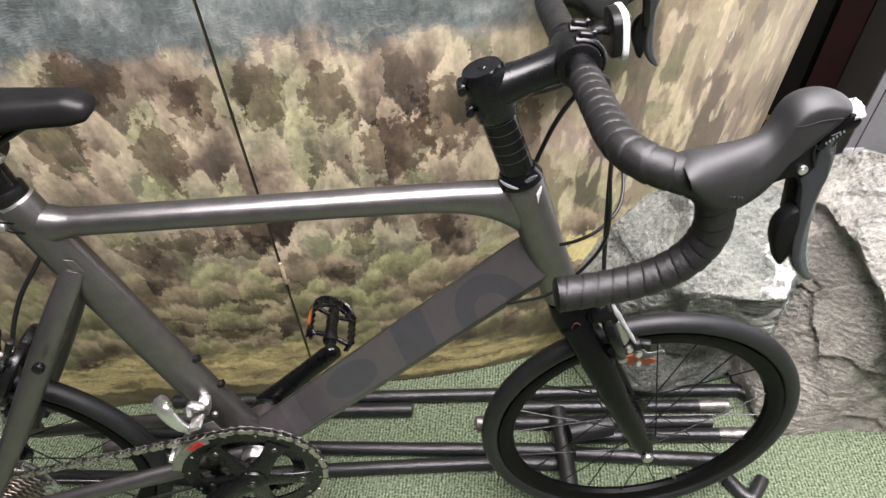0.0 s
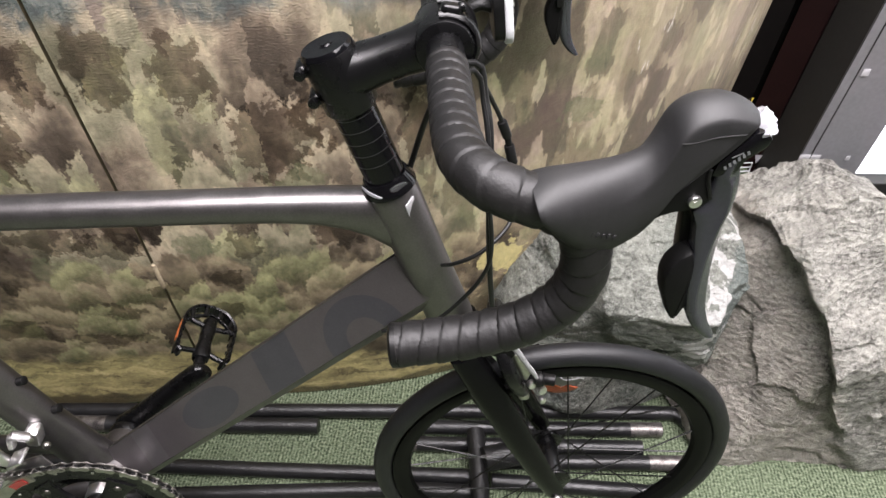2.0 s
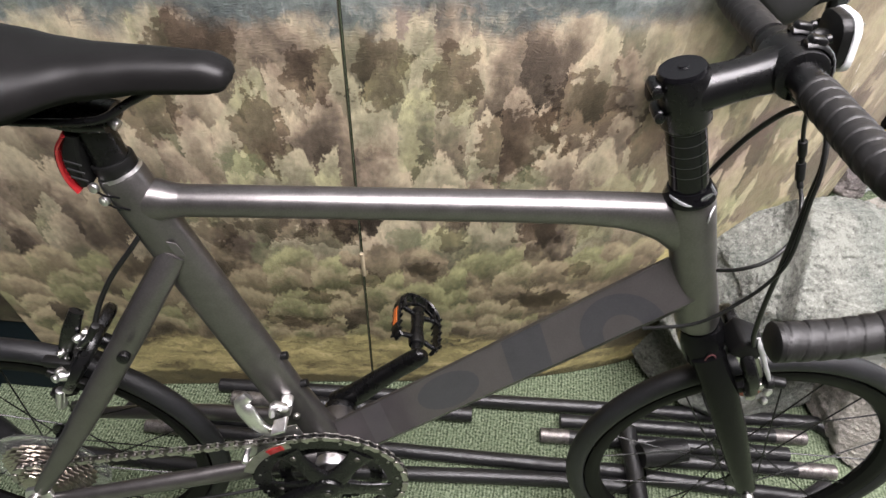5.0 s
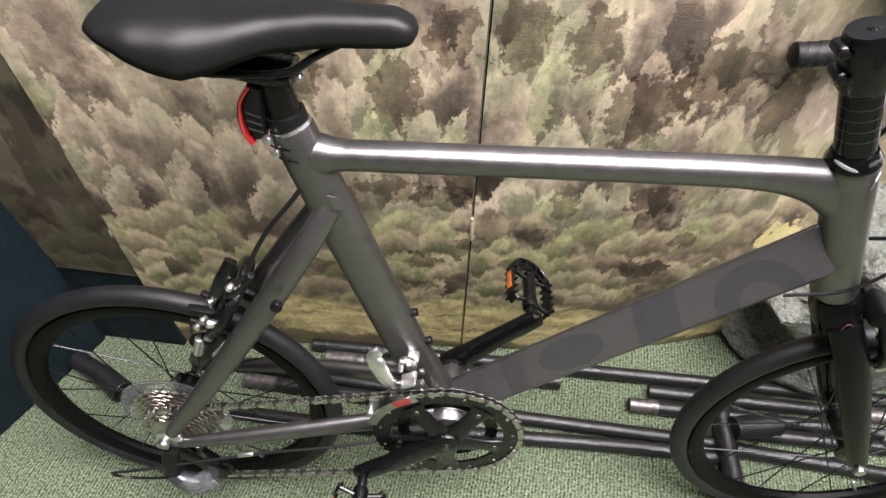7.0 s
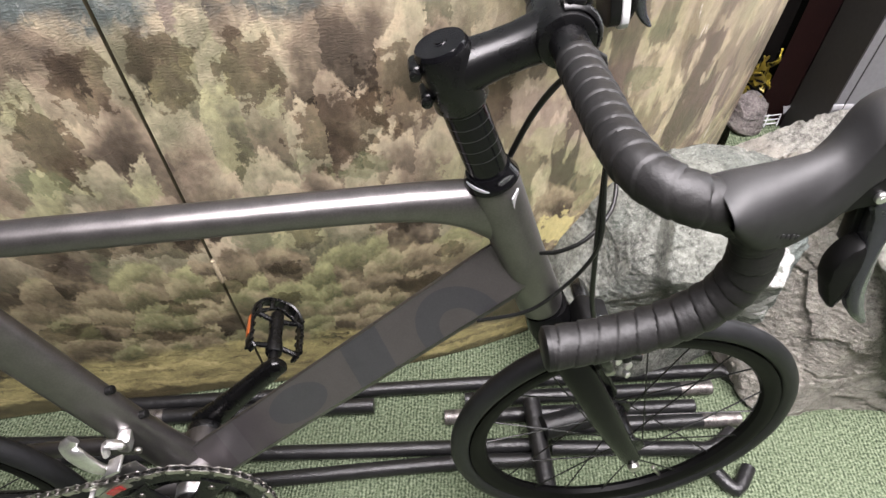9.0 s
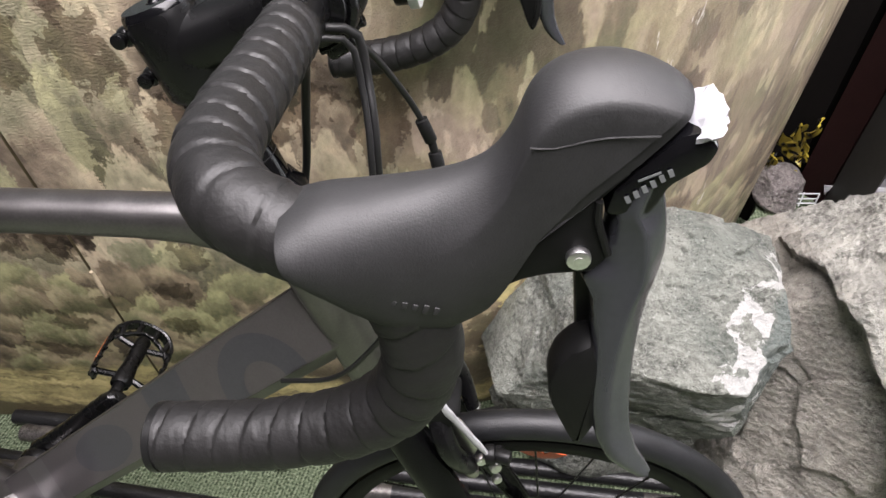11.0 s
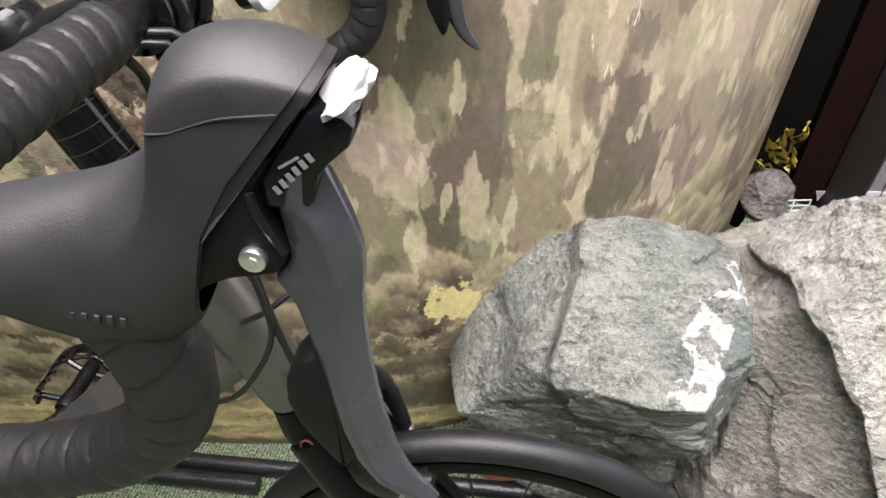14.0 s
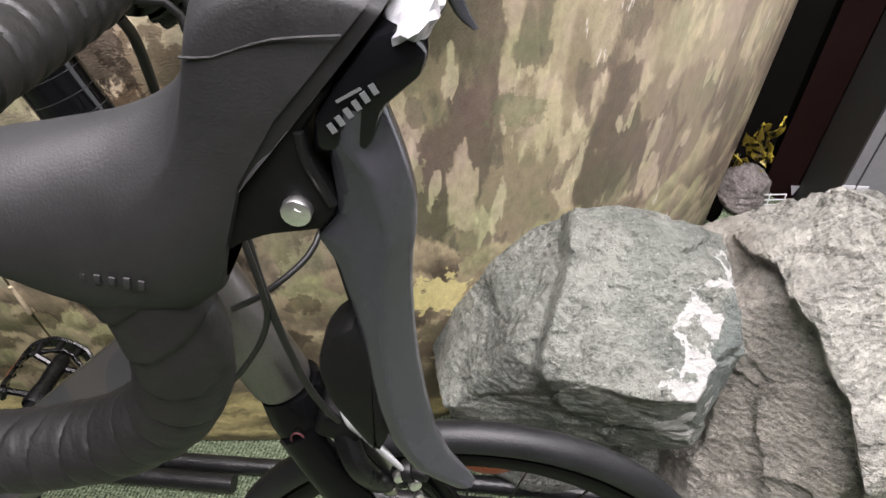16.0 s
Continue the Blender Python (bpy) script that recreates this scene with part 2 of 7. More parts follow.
def mural_material():
    """Printed canvas of a wooded hillside in autumn, with a wavy horizontal relief."""
    k = Nodes("mural_canvas")
    uv = k.coords("UV")
    sep0 = k.n.new("ShaderNodeSeparateXYZ")
    k.link(uv, sep0.inputs[0])
    u0, v0 = sep0.outputs[0], sep0.outputs[1]

    def warp(vec, scale, amount, detail=4.0, tall=1.0):
        t = k.noise(vec, scale, detail, 0.7)
        off = k.n.new("ShaderNodeVectorMath")
        off.operation = "SUBTRACT"
        k.link(t.outputs["Color"], off.inputs[0])
        off.inputs[1].default_value = (0.5, 0.5, 0.5)
        vv = k.n.new("ShaderNodeVectorMath")
        vv.operation = "MULTIPLY_ADD"
        k.link(off.outputs[0], vv.inputs[0])
        vv.inputs[1].default_value = (amount, amount * tall, 0)
        k.link(vec, vv.inputs[2])
        return vv.outputs[0]

    rag = warp(warp(uv, 12, 0.045, 3.0, 1.3), 95, 0.030, 7.0, 1.4)

    patchy = k.noise(k.mapping(uv, (1.1, 0.8, 1)), 48, 5, 0.62)

    def spot(u, z, ru, rz):
        """A soft ragged patch at one place of the print."""
        t = k.n.new("ShaderNodeVectorMath")
        t.operation = "LENGTH"
        k.link(k.mapping(rag, (1 / ru, 1 / rz, 0), (-u / ru, -z / rz, 0)), t.inputs[0])
        rough = k.math("ADD", t.outputs["Value"], k.math("MULTIPLY", k.math("SUBTRACT", patchy.outputs[0], 0.5), 2.6))
        return k.step(rough, 1.0, 0.86)

    dab = k.noise(k.mapping(uv, (1.15, 0.60, 1)), 100, 6, 0.72)
    blur = k.noise(k.mapping(uv, (1.1, 0.8, 1)), 9, 5, 0.6)
    # toothed upright edges of the painted patches
    teeth = k.noise(k.mapping(uv, (1.0, 0.28, 1)), 95, 2, 0.5)
    saw = k.noise(k.mapping(uv, (1.0, 0.55, 1), (3.1, 0, 0)), 230, 2, 0.55)
    lift = k.math("ADD", k.math("MULTIPLY", k.math("SUBTRACT", teeth.outputs[0], 0.5), 0.040), k.math("MULTIPLY", k.math("SUBTRACT", saw.outputs[0], 0.5), 0.022))
    hue = k.noise(k.mapping(uv, (1.0, 0.8, 1), (7.7, 2.0, 0)), 10, 4, 0.62)

    saw_u = k.math("ADD", u0, k.math("MULTIPLY", k.math("SUBTRACT", saw.outputs[0], 0.5), 0.016))
    grain = k.noise(k.mapping(uv, (1.0, 0.55, 1), (1.7, 4.0, 0)), 60, 4, 0.65)

    def tree_row(under, height, wave, width, drop, seed, stops, deep, ragged=1.0, cover=1.0):
        """One row of painted trees over what stands behind: crowns with ragged edges, light on top and darker below, each in its own tone."""
        cell = k.n.new("ShaderNodeTexVoronoi")
        cell.voronoi_dimensions = "1D"
        cell.inputs["Scale"].default_value = 1.0 / width
        k.link(k.math("ADD", saw_u, seed), cell.inputs["W"])
        own = k.n.new("ShaderNodeSeparateColor")
        k.link(cell.outputs["Color"], own.inputs[0])
        line = k.n.new("ShaderNodeCombineXYZ")
        k.link(u0, line.inputs[0])
        line.inputs[1].default_value = seed * 1.7
        swell = k.noise(line.outputs[0], 9, 2, 0.5)
        top = k.math("ADD", k.math("MULTIPLY", k.math("SUBTRACT", swell.outputs[0], 0.5), wave * 2.4), k.math("MULTIPLY", k.math("SUBTRACT", own.outputs[1], 0.5), wave * 0.9))
        top = k.math("SUBTRACT", top, k.math("MULTIPLY", k.math("POWER", cell.outputs["Distance"], 1.5), drop))
        top = k.math("ADD", top, k.math("MULTIPLY", lift, ragged))
        d = k.math("SUBTRACT", k.math("ADD", top, height), v0)
        d = k.math("ADD", d, k.math("MULTIPLY", k.math("SUBTRACT", grain.outputs[0], 0.5), 0.05 * ragged))
        tone = k.ramp(k.math("ADD", k.math("MULTIPLY", own.outputs[0], 0.62), k.math("MULTIPLY", k.step(hue.outputs[0], 0.36, 0.64), 0.38)), stops)
        shade = k.ramp(k.math("DIVIDE", d, deep), [(0.0, (1.24, 1.22, 1.18)), (0.30, (0.92, 0.92, 0.91)), (0.66, (0.50, 0.49, 0.47)), (1.0, (0.26, 0.25, 0.24))])
        tone = k.mix(0.85, tone, shade, "MULTIPLY")
        return k.mix(k.math("MULTIPLY", k.step(d, -0.004, 0.009), cover), under, tone)

    far_stops = [(0.10, (0.098, 0.078, 0.054)), (0.30, (0.236, 0.192, 0.128)), (0.48, (0.352, 0.302, 0.194)), (0.62, (0.300, 0.272, 0.170)), (0.76, (0.205, 0.198, 0.118)), (0.90, (0.320, 0.310, 0.165))]
    near_stops = [(0.10, (0.100, 0.080, 0.050)), (0.32, (0.245, 0.202, 0.122)), (0.52, (0.315, 0.272, 0.156)), (0.70, (0.198, 0.200, 0.098)), (0.90, (0.300, 0.292, 0.142))]
    col = k.ramp(hue.outputs[0], [(0.36, (0.240, 0.190, 0.148)), (0.50, (0.225, 0.190, 0.130)), (0.66, (0.180, 0.182, 0.106))])
    for i, (height, wave, width, drop, deep) in enumerate(((0.800, 0.045, 0.046, 0.075, 0.115), (0.735, 0.050, 0.050, 0.085, 0.120), (0.668, 0.052, 0.043, 0.085, 0.125), (0.600, 0.050, 0.052, 0.085, 0.125), (0.532, 0.046, 0.046, 0.080, 0.115), (0.468, 0.040, 0.050, 0.070, 0.100))):
        col = tree_row(col, height, wave, width, drop, 1.37 + 2.71 * i, far_stops, deep, 1.0, 0.92)
    # towards the bend the wood dissolves into upright brushed patches
    rows_col = col

    def patches(scale, tall, seed, cut, stops, cover, edge):
        """Flat painted patches with crisp ragged edges over the colour so far: (hue, colour) stops, and how well they cover."""
        cv = k.n.new("ShaderNodeCombineXYZ")
        k.link(k.math("ADD", u0, seed), cv.inputs[0])
        k.link(k.math("MULTIPLY", k.math("ADD", v0, lift), tall), cv.inputs[1])
        cv.inputs[2].default_value = seed * 0.37
        m = k.noise(cv.outputs[0], scale, 2.5, 0.52)
        return k.mix(k.math("MULTIPLY", k.step(m.outputs[0], cut, cut + edge * 1.6), cover), col, k.ramp(hue.outputs[0], stops))

    col = k.ramp(hue.outputs[0], [(0.36, (0.205, 0.166, 0.108)), (0.50, (0.204, 0.176, 0.102)), (0.66, (0.166, 0.168, 0.086))])
    col = patches(8.5, 0.44, 1.3, 0.530, [(0.38, (0.300, 0.246, 0.166)), (0.52, (0.290, 0.256, 0.150)), (0.66, (0.232, 0.234, 0.122))], 0.85, 0.022)
    col = patches(12, 0.44, 4.1, 0.545, [(0.38, (0.102, 0.076, 0.056)), (0.60, (0.080, 0.074, 0.043))], 0.76, 0.026)
    col = patches(15, 0.40, 7.9, 0.555, [(0.38, (0.372, 0.304, 0.214)), (0.52, (0.385, 0.342, 0.200)), (0.66, (0.300, 0.306, 0.155))], 0.66, 0.022)
    col = patches(21, 0.44, 11.5, 0.575, [(0.40, (0.120, 0.090, 0.067)), (0.62, (0.092, 0.090, 0.052))], 0.66, 0.022)
    col = patches(29, 0.36, 15.2, 0.605, [(0.38, (0.440, 0.368, 0.262)), (0.62, (0.395, 0.390, 0.205))], 0.55, 0.024)
    col = k.mix(k.step(k.math("ADD", u0, k.math("MULTIPLY", k.math("SUBTRACT", blur.outputs[0], 0.5), 0.4)), 0.88, 0.98), rows_col, col)
    # dark stands of wood and single green trees
    for u, z, ru, rz in ((0.450, 0.610, 0.034, 0.060), (0.33, 0.66, 0.04, 0.06), (0.835, 0.645, 0.050, 0.060), (0.600, 0.700, 0.034, 0.050), (0.680, 0.690, 0.030, 0.045), (0.762, 0.600, 0.055, 0.060), (0.520, 0.690, 0.030, 0.050), (0.40, 0.73, 0.05, 0.04), (0.930, 0.600, 0.026, 0.060), (0.55, 0.47, 0.045, 0.035), (0.82, 0.43, 0.035, 0.03)):
        col = k.mix(k.math("MULTIPLY", spot(u, z, ru, rz), 0.85), col, (0.46, 0.41, 0.38), "MULTIPLY")
    for u, z, ru, rz in ((0.694, 0.645, 0.016, 0.022), (0.632, 0.600, 0.013, 0.055), (0.905, 0.505, 0.030, 0.035), (1.020, 0.515, 0.030, 0.025)):
        col = k.mix(k.math("MULTIPLY", spot(u, z, ru, rz), 0.50), col, (0.310, 0.300, 0.160))
    for u, z, ru, rz in ((0.416, 0.385, 0.030, 0.026), (0.628, 0.428, 0.030, 0.020), (0.780, 0.535, 0.026, 0.024), (0.416, 0.565, 0.030, 0.018), (1.142, 0.571, 0.030, 0.020)):
        col = k.mix(k.math("MULTIPLY", spot(u, z, ru, rz), 0.50), col, (0.130, 0.152, 0.072))
    # the near rows of round bushes
    for i, (height, wave, width, drop, deep) in enumerate(((0.405, 0.030, 0.056, 0.045, 0.075), (0.358, 0.026, 0.050, 0.042, 0.065), (0.314, 0.024, 0.060, 0.040, 0.060), (0.272, 0.022, 0.048, 0.036, 0.055), (0.232, 0.018, 0.054, 0.034, 0.050), (0.196, 0.015, 0.046, 0.030, 0.045))):
        col = tree_row(col, height, wave, width, drop, 19.3 + 3.13 * i, near_stops, deep, 0.55, 0.95)
    # dark strokes of the print, with the shadow beside the boulder painted in
    for u, z, ru, rz in ((1.000, 0.195, 0.060, 0.035), (1.055, 0.220, 0.030, 0.050), (0.965, 0.250, 0.030, 0.030), (0.860, 0.250, 0.045, 0.030)):
        col = k.mix(k.math("MULTIPLY", spot(u, z, ru, rz), 0.65), col, (0.085, 0.066, 0.038))
    for u, z, ru, rz in ((0.44, 0.448, 0.050, 0.026), (0.52, 0.432, 0.050, 0.026), (0.36, 0.440, 0.030, 0.030), (0.692, 0.425, 0.022, 0.030), (0.657, 0.355, 0.026, 0.020), (0.840, 0.265, 0.050, 0.022), (0.482, 0.285, 0.032, 0.020), (0.31, 0.25, 0.050, 0.025), (0.889, 0.341, 0.028, 0.020), (0.56, 0.325, 0.030, 0.018), (0.45, 0.215, 0.060, 0.014), (0.64, 0.275, 0.030, 0.018)):
        col = k.mix(k.math("MULTIPLY", spot(u, z, ru, rz), 0.70), col, (0.38, 0.35, 0.32), "MULTIPLY")
    col = k.mix(k.math("MULTIPLY", spot(1.058, 0.318, 0.046, 0.036), 0.85), col, (0.450, 0.405, 0.165))
    # pale trunks
    tv = k.mapping(warp(uv, 14, 0.012), (1.0, 0.14, 1), (0.4, 0, 0))
    trunk = k.voronoi(tv, 30)
    tm = k.math("MULTIPLY", k.step(trunk.outputs["Distance"], 0.055, 0.030), k.step(k.noise(uv, 13, 3).outputs[0], 0.56, 0.63))
    col = k.mix(k.math("MULTIPLY", tm, 0.60), col, (0.580, 0.525, 0.440))
    # brush dabs over everything
    lite = k.ramp(dab.outputs[0], [(0.28, (0.38, 0.37, 0.37)), (0.5, (1.0, 1.0, 1.0)), (0.76, (1.75, 1.70, 1.62))])
    col = k.mix(0.30, col, lite, "MULTIPLY")
    # misty blue hills above
    edge = k.math("ADD", v0, k.math("MULTIPLY", k.math("SUBTRACT", k.noise(rag, 11, 4, 0.6).outputs[0], 0.5), 0.14))
    hill_n = k.noise(k.mapping(rag, (0.8, 1.1, 1)), 14, 7, 0.72)
    hills = k.ramp(hill_n.outputs[0], [(0.32, (0.040, 0.052, 0.047)), (0.5, (0.092, 0.116, 0.104)), (0.68, (0.190, 0.214, 0.186)), (0.8, (0.280, 0.282, 0.240))])
    hills = k.mix(0.5, hills, lite, "MULTIPLY")
    col = k.mix(k.math("MULTIPLY", k.step(edge, 0.745, 0.775), k.math("MULTIPLY", k.step(u0, 1.05, 0.88), 0.92)), col, hills)
    # meadow at the foot
    meadow_n = k.noise(k.mapping(rag, (0.5, 2.0, 1)), 24, 7, 0.74)
    meadow = k.ramp(meadow_n.outputs[0], [(0.34, (0.080, 0.062, 0.032)), (0.43, (0.235, 0.200, 0.088)), (0.57, (0.400, 0.350, 0.145)), (0.72, (0.560, 0.485, 0.260))])
    low = k.math("ADD", v0, k.math("MULTIPLY", k.math("SUBTRACT", k.noise(k.mapping(rag, (1, 2.0, 1)), 10, 5, 0.6).outputs[0], 0.5), 0.12))
    low = k.math("ADD", low, k.math("MULTIPLY", k.step(u0, 0.60, 1.06), 0.075))
    col = k.mix(k.step(low, 0.172, 0.142), col, meadow)
    foot = k.math("ADD", v0, k.math("MULTIPLY", k.math("SUBTRACT", k.noise(uv, 30, 4, 0.6).outputs[0], 0.5), 0.05))
    col = k.mix(k.math("MULTIPLY", k.step(k.math("SUBTRACT", foot, k.math("MULTIPLY", k.step(u0, 0.62, 0.22), 0.035)), 0.026, 0.012), 0.75), col, (0.060, 0.049, 0.028))
    # shade on the narrow end panel, mixed into the print as dark brown
    end_shade = k.ramp(blur.outputs[0], [(0.35, (0.010, 0.007, 0.006)), (0.7, (0.036, 0.026, 0.020))])
    col = k.mix(k.math("MULTIPLY", k.step(u0, 2.2, 2.3), 0.70), col, end_shade)
    # scrapes where the print is worn, mostly on the bend
    sc_n = k.noise(k.mapping(uv, (1, 0.16, 1), rot=(0, 0, 0.12)), 34, 6, 0.78)
    bend = k.math("MULTIPLY", k.step(u0, 1.15, 1.45), k.step(u0, 2.2, 2.1))
    col = k.mix(k.math("MULTIPLY", bend, 0.16), col, (0.380, 0.320, 0.235))
    scrape = k.step(k.math("ADD", sc_n.outputs[0], k.math("MULTIPLY", k.step(u0, 0.98, 1.30), 0.075)), 0.69, 0.75)
    col = k.mix(k.math("MULTIPLY", scrape, 0.60), col, (0.600, 0.585, 0.518))
    # strong contrast of the print
    grey = k.n.new("ShaderNodeRGBToBW")
    k.link(col, grey.inputs[0])
    gain = k.math("POWER", k.math("DIVIDE", grey.outputs[0], 0.175), 0.26)
    scaled = k.n.new("ShaderNodeVectorMath")
    scaled.operation = "SCALE"
    k.link(col, scaled.inputs[0])
    k.link(gain, scaled.inputs["Scale"])
    tint = k.mix(1.0, scaled.outputs[0], (1.13, 1.11, 1.25), "MULTIPLY")
    k.link(tint, k.b.inputs["Base Color"])
    k.b.inputs["Roughness"].default_value = 0.48
    k.b.inputs["Specular IOR Level"].default_value = 0.35
    rel = k.noise(k.mapping(uv, (0.72, 1.25, 1), rot=(0, 0, 0.10)), 400, 3, 0.6, 0.15)
    weave = k.noise(uv, 700, 2)
    h = k.math("ADD", rel.outputs[0], k.math("MULTIPLY", weave.outputs[0], 0.2))
    k.link(k.bump(h, 0.70, 0.0020), k.b.inputs["Normal"])
    return k.mat


def rock_material(name, base, dark, green, vein, flank=None):
    k = Nodes(name)
    v = k.coords()
    big = k.noise(v, 7, 8, 0.62)
    mid = k.noise(v, 38, 8, 0.7)
    fine = k.noise(v, 150, 6, 0.75)
    t = k.math("ADD", k.math("MULTIPLY", big.outputs[0], 0.26), k.math("ADD", k.math("MULTIPLY", mid.outputs[0], 0.34), k.math("MULTIPLY", fine.outputs[0], 0.40)))
    col = k.ramp(t, [(0.41, dark), (0.480, tuple(c * 0.90 for c in base)), (0.555, tuple(min(1, c * 1.5) for c in base))])
    col = k.mix(k.math("MULTIPLY", k.step(k.noise(v, 11, 5).outputs[0], 0.46, 0.62), 0.42), col, green)
    # brownish flank; its brightness also stands in for how light falls there
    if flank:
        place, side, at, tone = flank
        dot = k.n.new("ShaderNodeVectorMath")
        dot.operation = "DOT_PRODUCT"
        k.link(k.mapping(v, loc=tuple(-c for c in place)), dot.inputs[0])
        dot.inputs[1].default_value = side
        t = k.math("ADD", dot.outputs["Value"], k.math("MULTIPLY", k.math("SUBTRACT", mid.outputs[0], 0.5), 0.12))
        flank_tone = k.ramp(mid.outputs[0], [(0.35, tuple(c * 0.55 for c in tone)), (0.6, tone)])
        col = k.mix(k.math("MULTIPLY", k.step(t, at - 0.02, at + 0.02), 0.75), col, flank_tone)
    # shade of small pits painted as dark spots, not cut into the relief
    pit_shade = k.voronoi(k.mapping(v, (1.0, 1.0, 1.4), rot=(0.4, 0.2, 0)), 190)
    col = k.mix(k.math("MULTIPLY", k.step(pit_shade.outputs["Distance"], 0.26, 0.10), 0.55), col, tuple(c * 0.8 for c in dark))
    # pale chips, with glints of the rough grain painted in as flecks
    pale_flecks = k.voronoi(v, 170)
    col = k.mix(k.math("MULTIPLY", k.step(pale_flecks.outputs["Distance"], 0.28, 0.12), 0.42), col, (0.46, 0.46, 0.43))
    if vein:
        place, side, lo, hi = vein
        dot = k.n.new("ShaderNodeVectorMath")
        dot.operation = "DOT_PRODUCT"
        k.link(k.mapping(v, loc=tuple(-c for c in place)), dot.inputs[0])
        dot.inputs[1].default_value = side
        far = k.math("ADD", dot.outputs["Value"], k.math("MULTIPLY", k.math("SUBTRACT", k.noise(v, 13, 4, 0.6).outputs[0], 0.5), 0.07))
        near = k.math("MULTIPLY", k.step(far, lo - 0.030, lo + 0.012), k.step(far, hi + 0.008, hi - 0.004))
        sepz = k.n.new("ShaderNodeSeparateXYZ")
        k.link(v, sepz.inputs[0])
        near = k.math("MULTIPLY", near, k.step(sepz.outputs[2], 0.22, 0.28))
        wob = k.n.new("ShaderNodeVectorMath")
        wob.operation = "MULTIPLY_ADD"
        k.link(k.noise(v, 40, 5, 0.7).outputs["Color"], wob.inputs[0])
        wob.inputs[1].default_value = (0.03, 0.03, 0.03)
        k.link(v, wob.inputs[2])
        net = k.voronoi(wob.outputs[0], 22, "DISTANCE_TO_EDGE")
        patch = k.noise(v, 18, 5, 0.65)
        band = k.math("ADD", k.math("MULTIPLY", net.outputs["Distance"], -1.6), k.math("ADD", k.math("MULTIPLY", near, 0.38), k.math("SUBTRACT", patch.outputs[0], 0.5)))
        # clean green stone beyond the vein
        col = k.mix(k.math("MULTIPLY", k.step(far, hi - 0.004, hi + 0.01), 0.7), col, (0.130, 0.155, 0.143))
        col = k.mix(k.math("MULTIPLY", k.step(band, 0.14, 0.19), k.step(near, 0.1, 0.4)), col, (0.49, 0.49, 0.47))
    k.link(col, k.b.inputs["Base Color"])
    k.b.inputs["Roughness"].default_value = 0.62
    k.b.inputs["Specular IOR Level"].default_value = 0.45
    grit = k.noise(v, 480, 3, 0.6)
    flakes = k.voronoi(k.mapping(v, (1.0, 1.0, 1.6), rot=(0.5, 0.3, 0)), 85)
    h = k.math("ADD", k.math("MULTIPLY", mid.outputs[0], 0.7), k.math("ADD", k.math("MULTIPLY", fine.outputs[0], 0.35), k.math("ADD", k.math("MULTIPLY", flakes.outputs["Distance"], 0.30), k.math("MULTIPLY", grit.outputs[0], 0.20))))
    k.link(k.bump(h, 1.0, 0.024), k.b.inputs["Normal"])
    return k.mat


CARPET = carpet_material()
MURAL = mural_material()
ROCK_GREEN = rock_material("green_grey_rock", (0.186, 0.193, 0.168), (0.050, 0.053, 0.045), (0.098, 0.119, 0.103), ((0.465, 0.950, 0.290), (0.93, -0.37, 0.05), 0.122, 0.150))
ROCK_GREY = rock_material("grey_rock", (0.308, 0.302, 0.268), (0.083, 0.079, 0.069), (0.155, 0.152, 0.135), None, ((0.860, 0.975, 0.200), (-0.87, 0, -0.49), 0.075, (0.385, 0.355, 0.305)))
ROCK_BROWN = rock_material("brown_stone", (0.22, 0.195, 0.185), (0.09, 0.075, 0.075), (0.15, 0.14, 0.14), None)
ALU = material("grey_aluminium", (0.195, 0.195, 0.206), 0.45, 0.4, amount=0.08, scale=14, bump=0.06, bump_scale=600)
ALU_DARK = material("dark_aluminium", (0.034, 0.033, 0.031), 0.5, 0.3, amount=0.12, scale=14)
BROWN = material("dark_brown_wood", (0.009, 0.0032, 0.0030), 0.5, spec=0.15, amount=0.25, scale=25, bump=0.15, bump_scale=300)
DARK = material("near_black_matt", (0.003, 0.0023, 0.002), 0.8, amount=0.3, scale=20, spec=0.1)
TEAL = material("dark_teal_paint", (0.006, 0.011, 0.014), 0.6, amount=0.25, scale=16, bump=0.1, bump_scale=400, spec=0.12)
WALL = material("unseen_wall", (0.095, 0.09, 0.086), 0.8, amount=0.1, scale=6, bump=0.15, bump_scale=150)
PLASTER = material("unseen_ceiling", (0.22, 0.215, 0.21), 0.8, amount=0.05, scale=6, bump=0.15, bump_scale=150)
BRICK = material("terracotta", (0.30, 0.13, 0.085), 0.7, amount=0.2, scale=50, bump=0.3, bump_scale=300)
BOARD = material("board_edge", (0.30, 0.25, 0.17), 0.7, amount=0.2, scale=60)
YELLOW = material("yellow_film", (0.29, 0.225, 0.03), 0.4, amount=0.12, scale=60)
STRAP_RED = material("red_webbing", (0.26, 0.012, 0.022), 0.55, amount=0.15, scale=90, bump=0.4, bump_scale=900)
BAG = material("grey_mesh_cloth", (0.38, 0.38, 0.38), 0.75, amount=0.2, scale=220, bump=0.7, bump_scale=800)


# ---- mesh helpers ----
def part(name, bm, mat, parent=None, label="", smooth=True):
    """Links a bmesh as one mesh object, under a thing or a part."""
    bmesh.ops.recalc_face_normals(bm, faces=bm.faces[:])
    me = bpy.data.meshes.new(name)
    bm.to_mesh(me)
    bm.free()
    me.materials.append(mat)
    if smooth:
        me.shade_smooth()
        me.set_sharp_from_angle(angle=radians(38))
    ob = new(name, me)
    if parent is not None:
        ob.parent = parent
    if label:
        tagged(ob, label)
    return ob


def share(name, ob, m, parent):
    """Another object on the mesh of ob."""
    o = new(name, ob.data)
    o.parent = parent
    o.matrix_basis = m
    return o


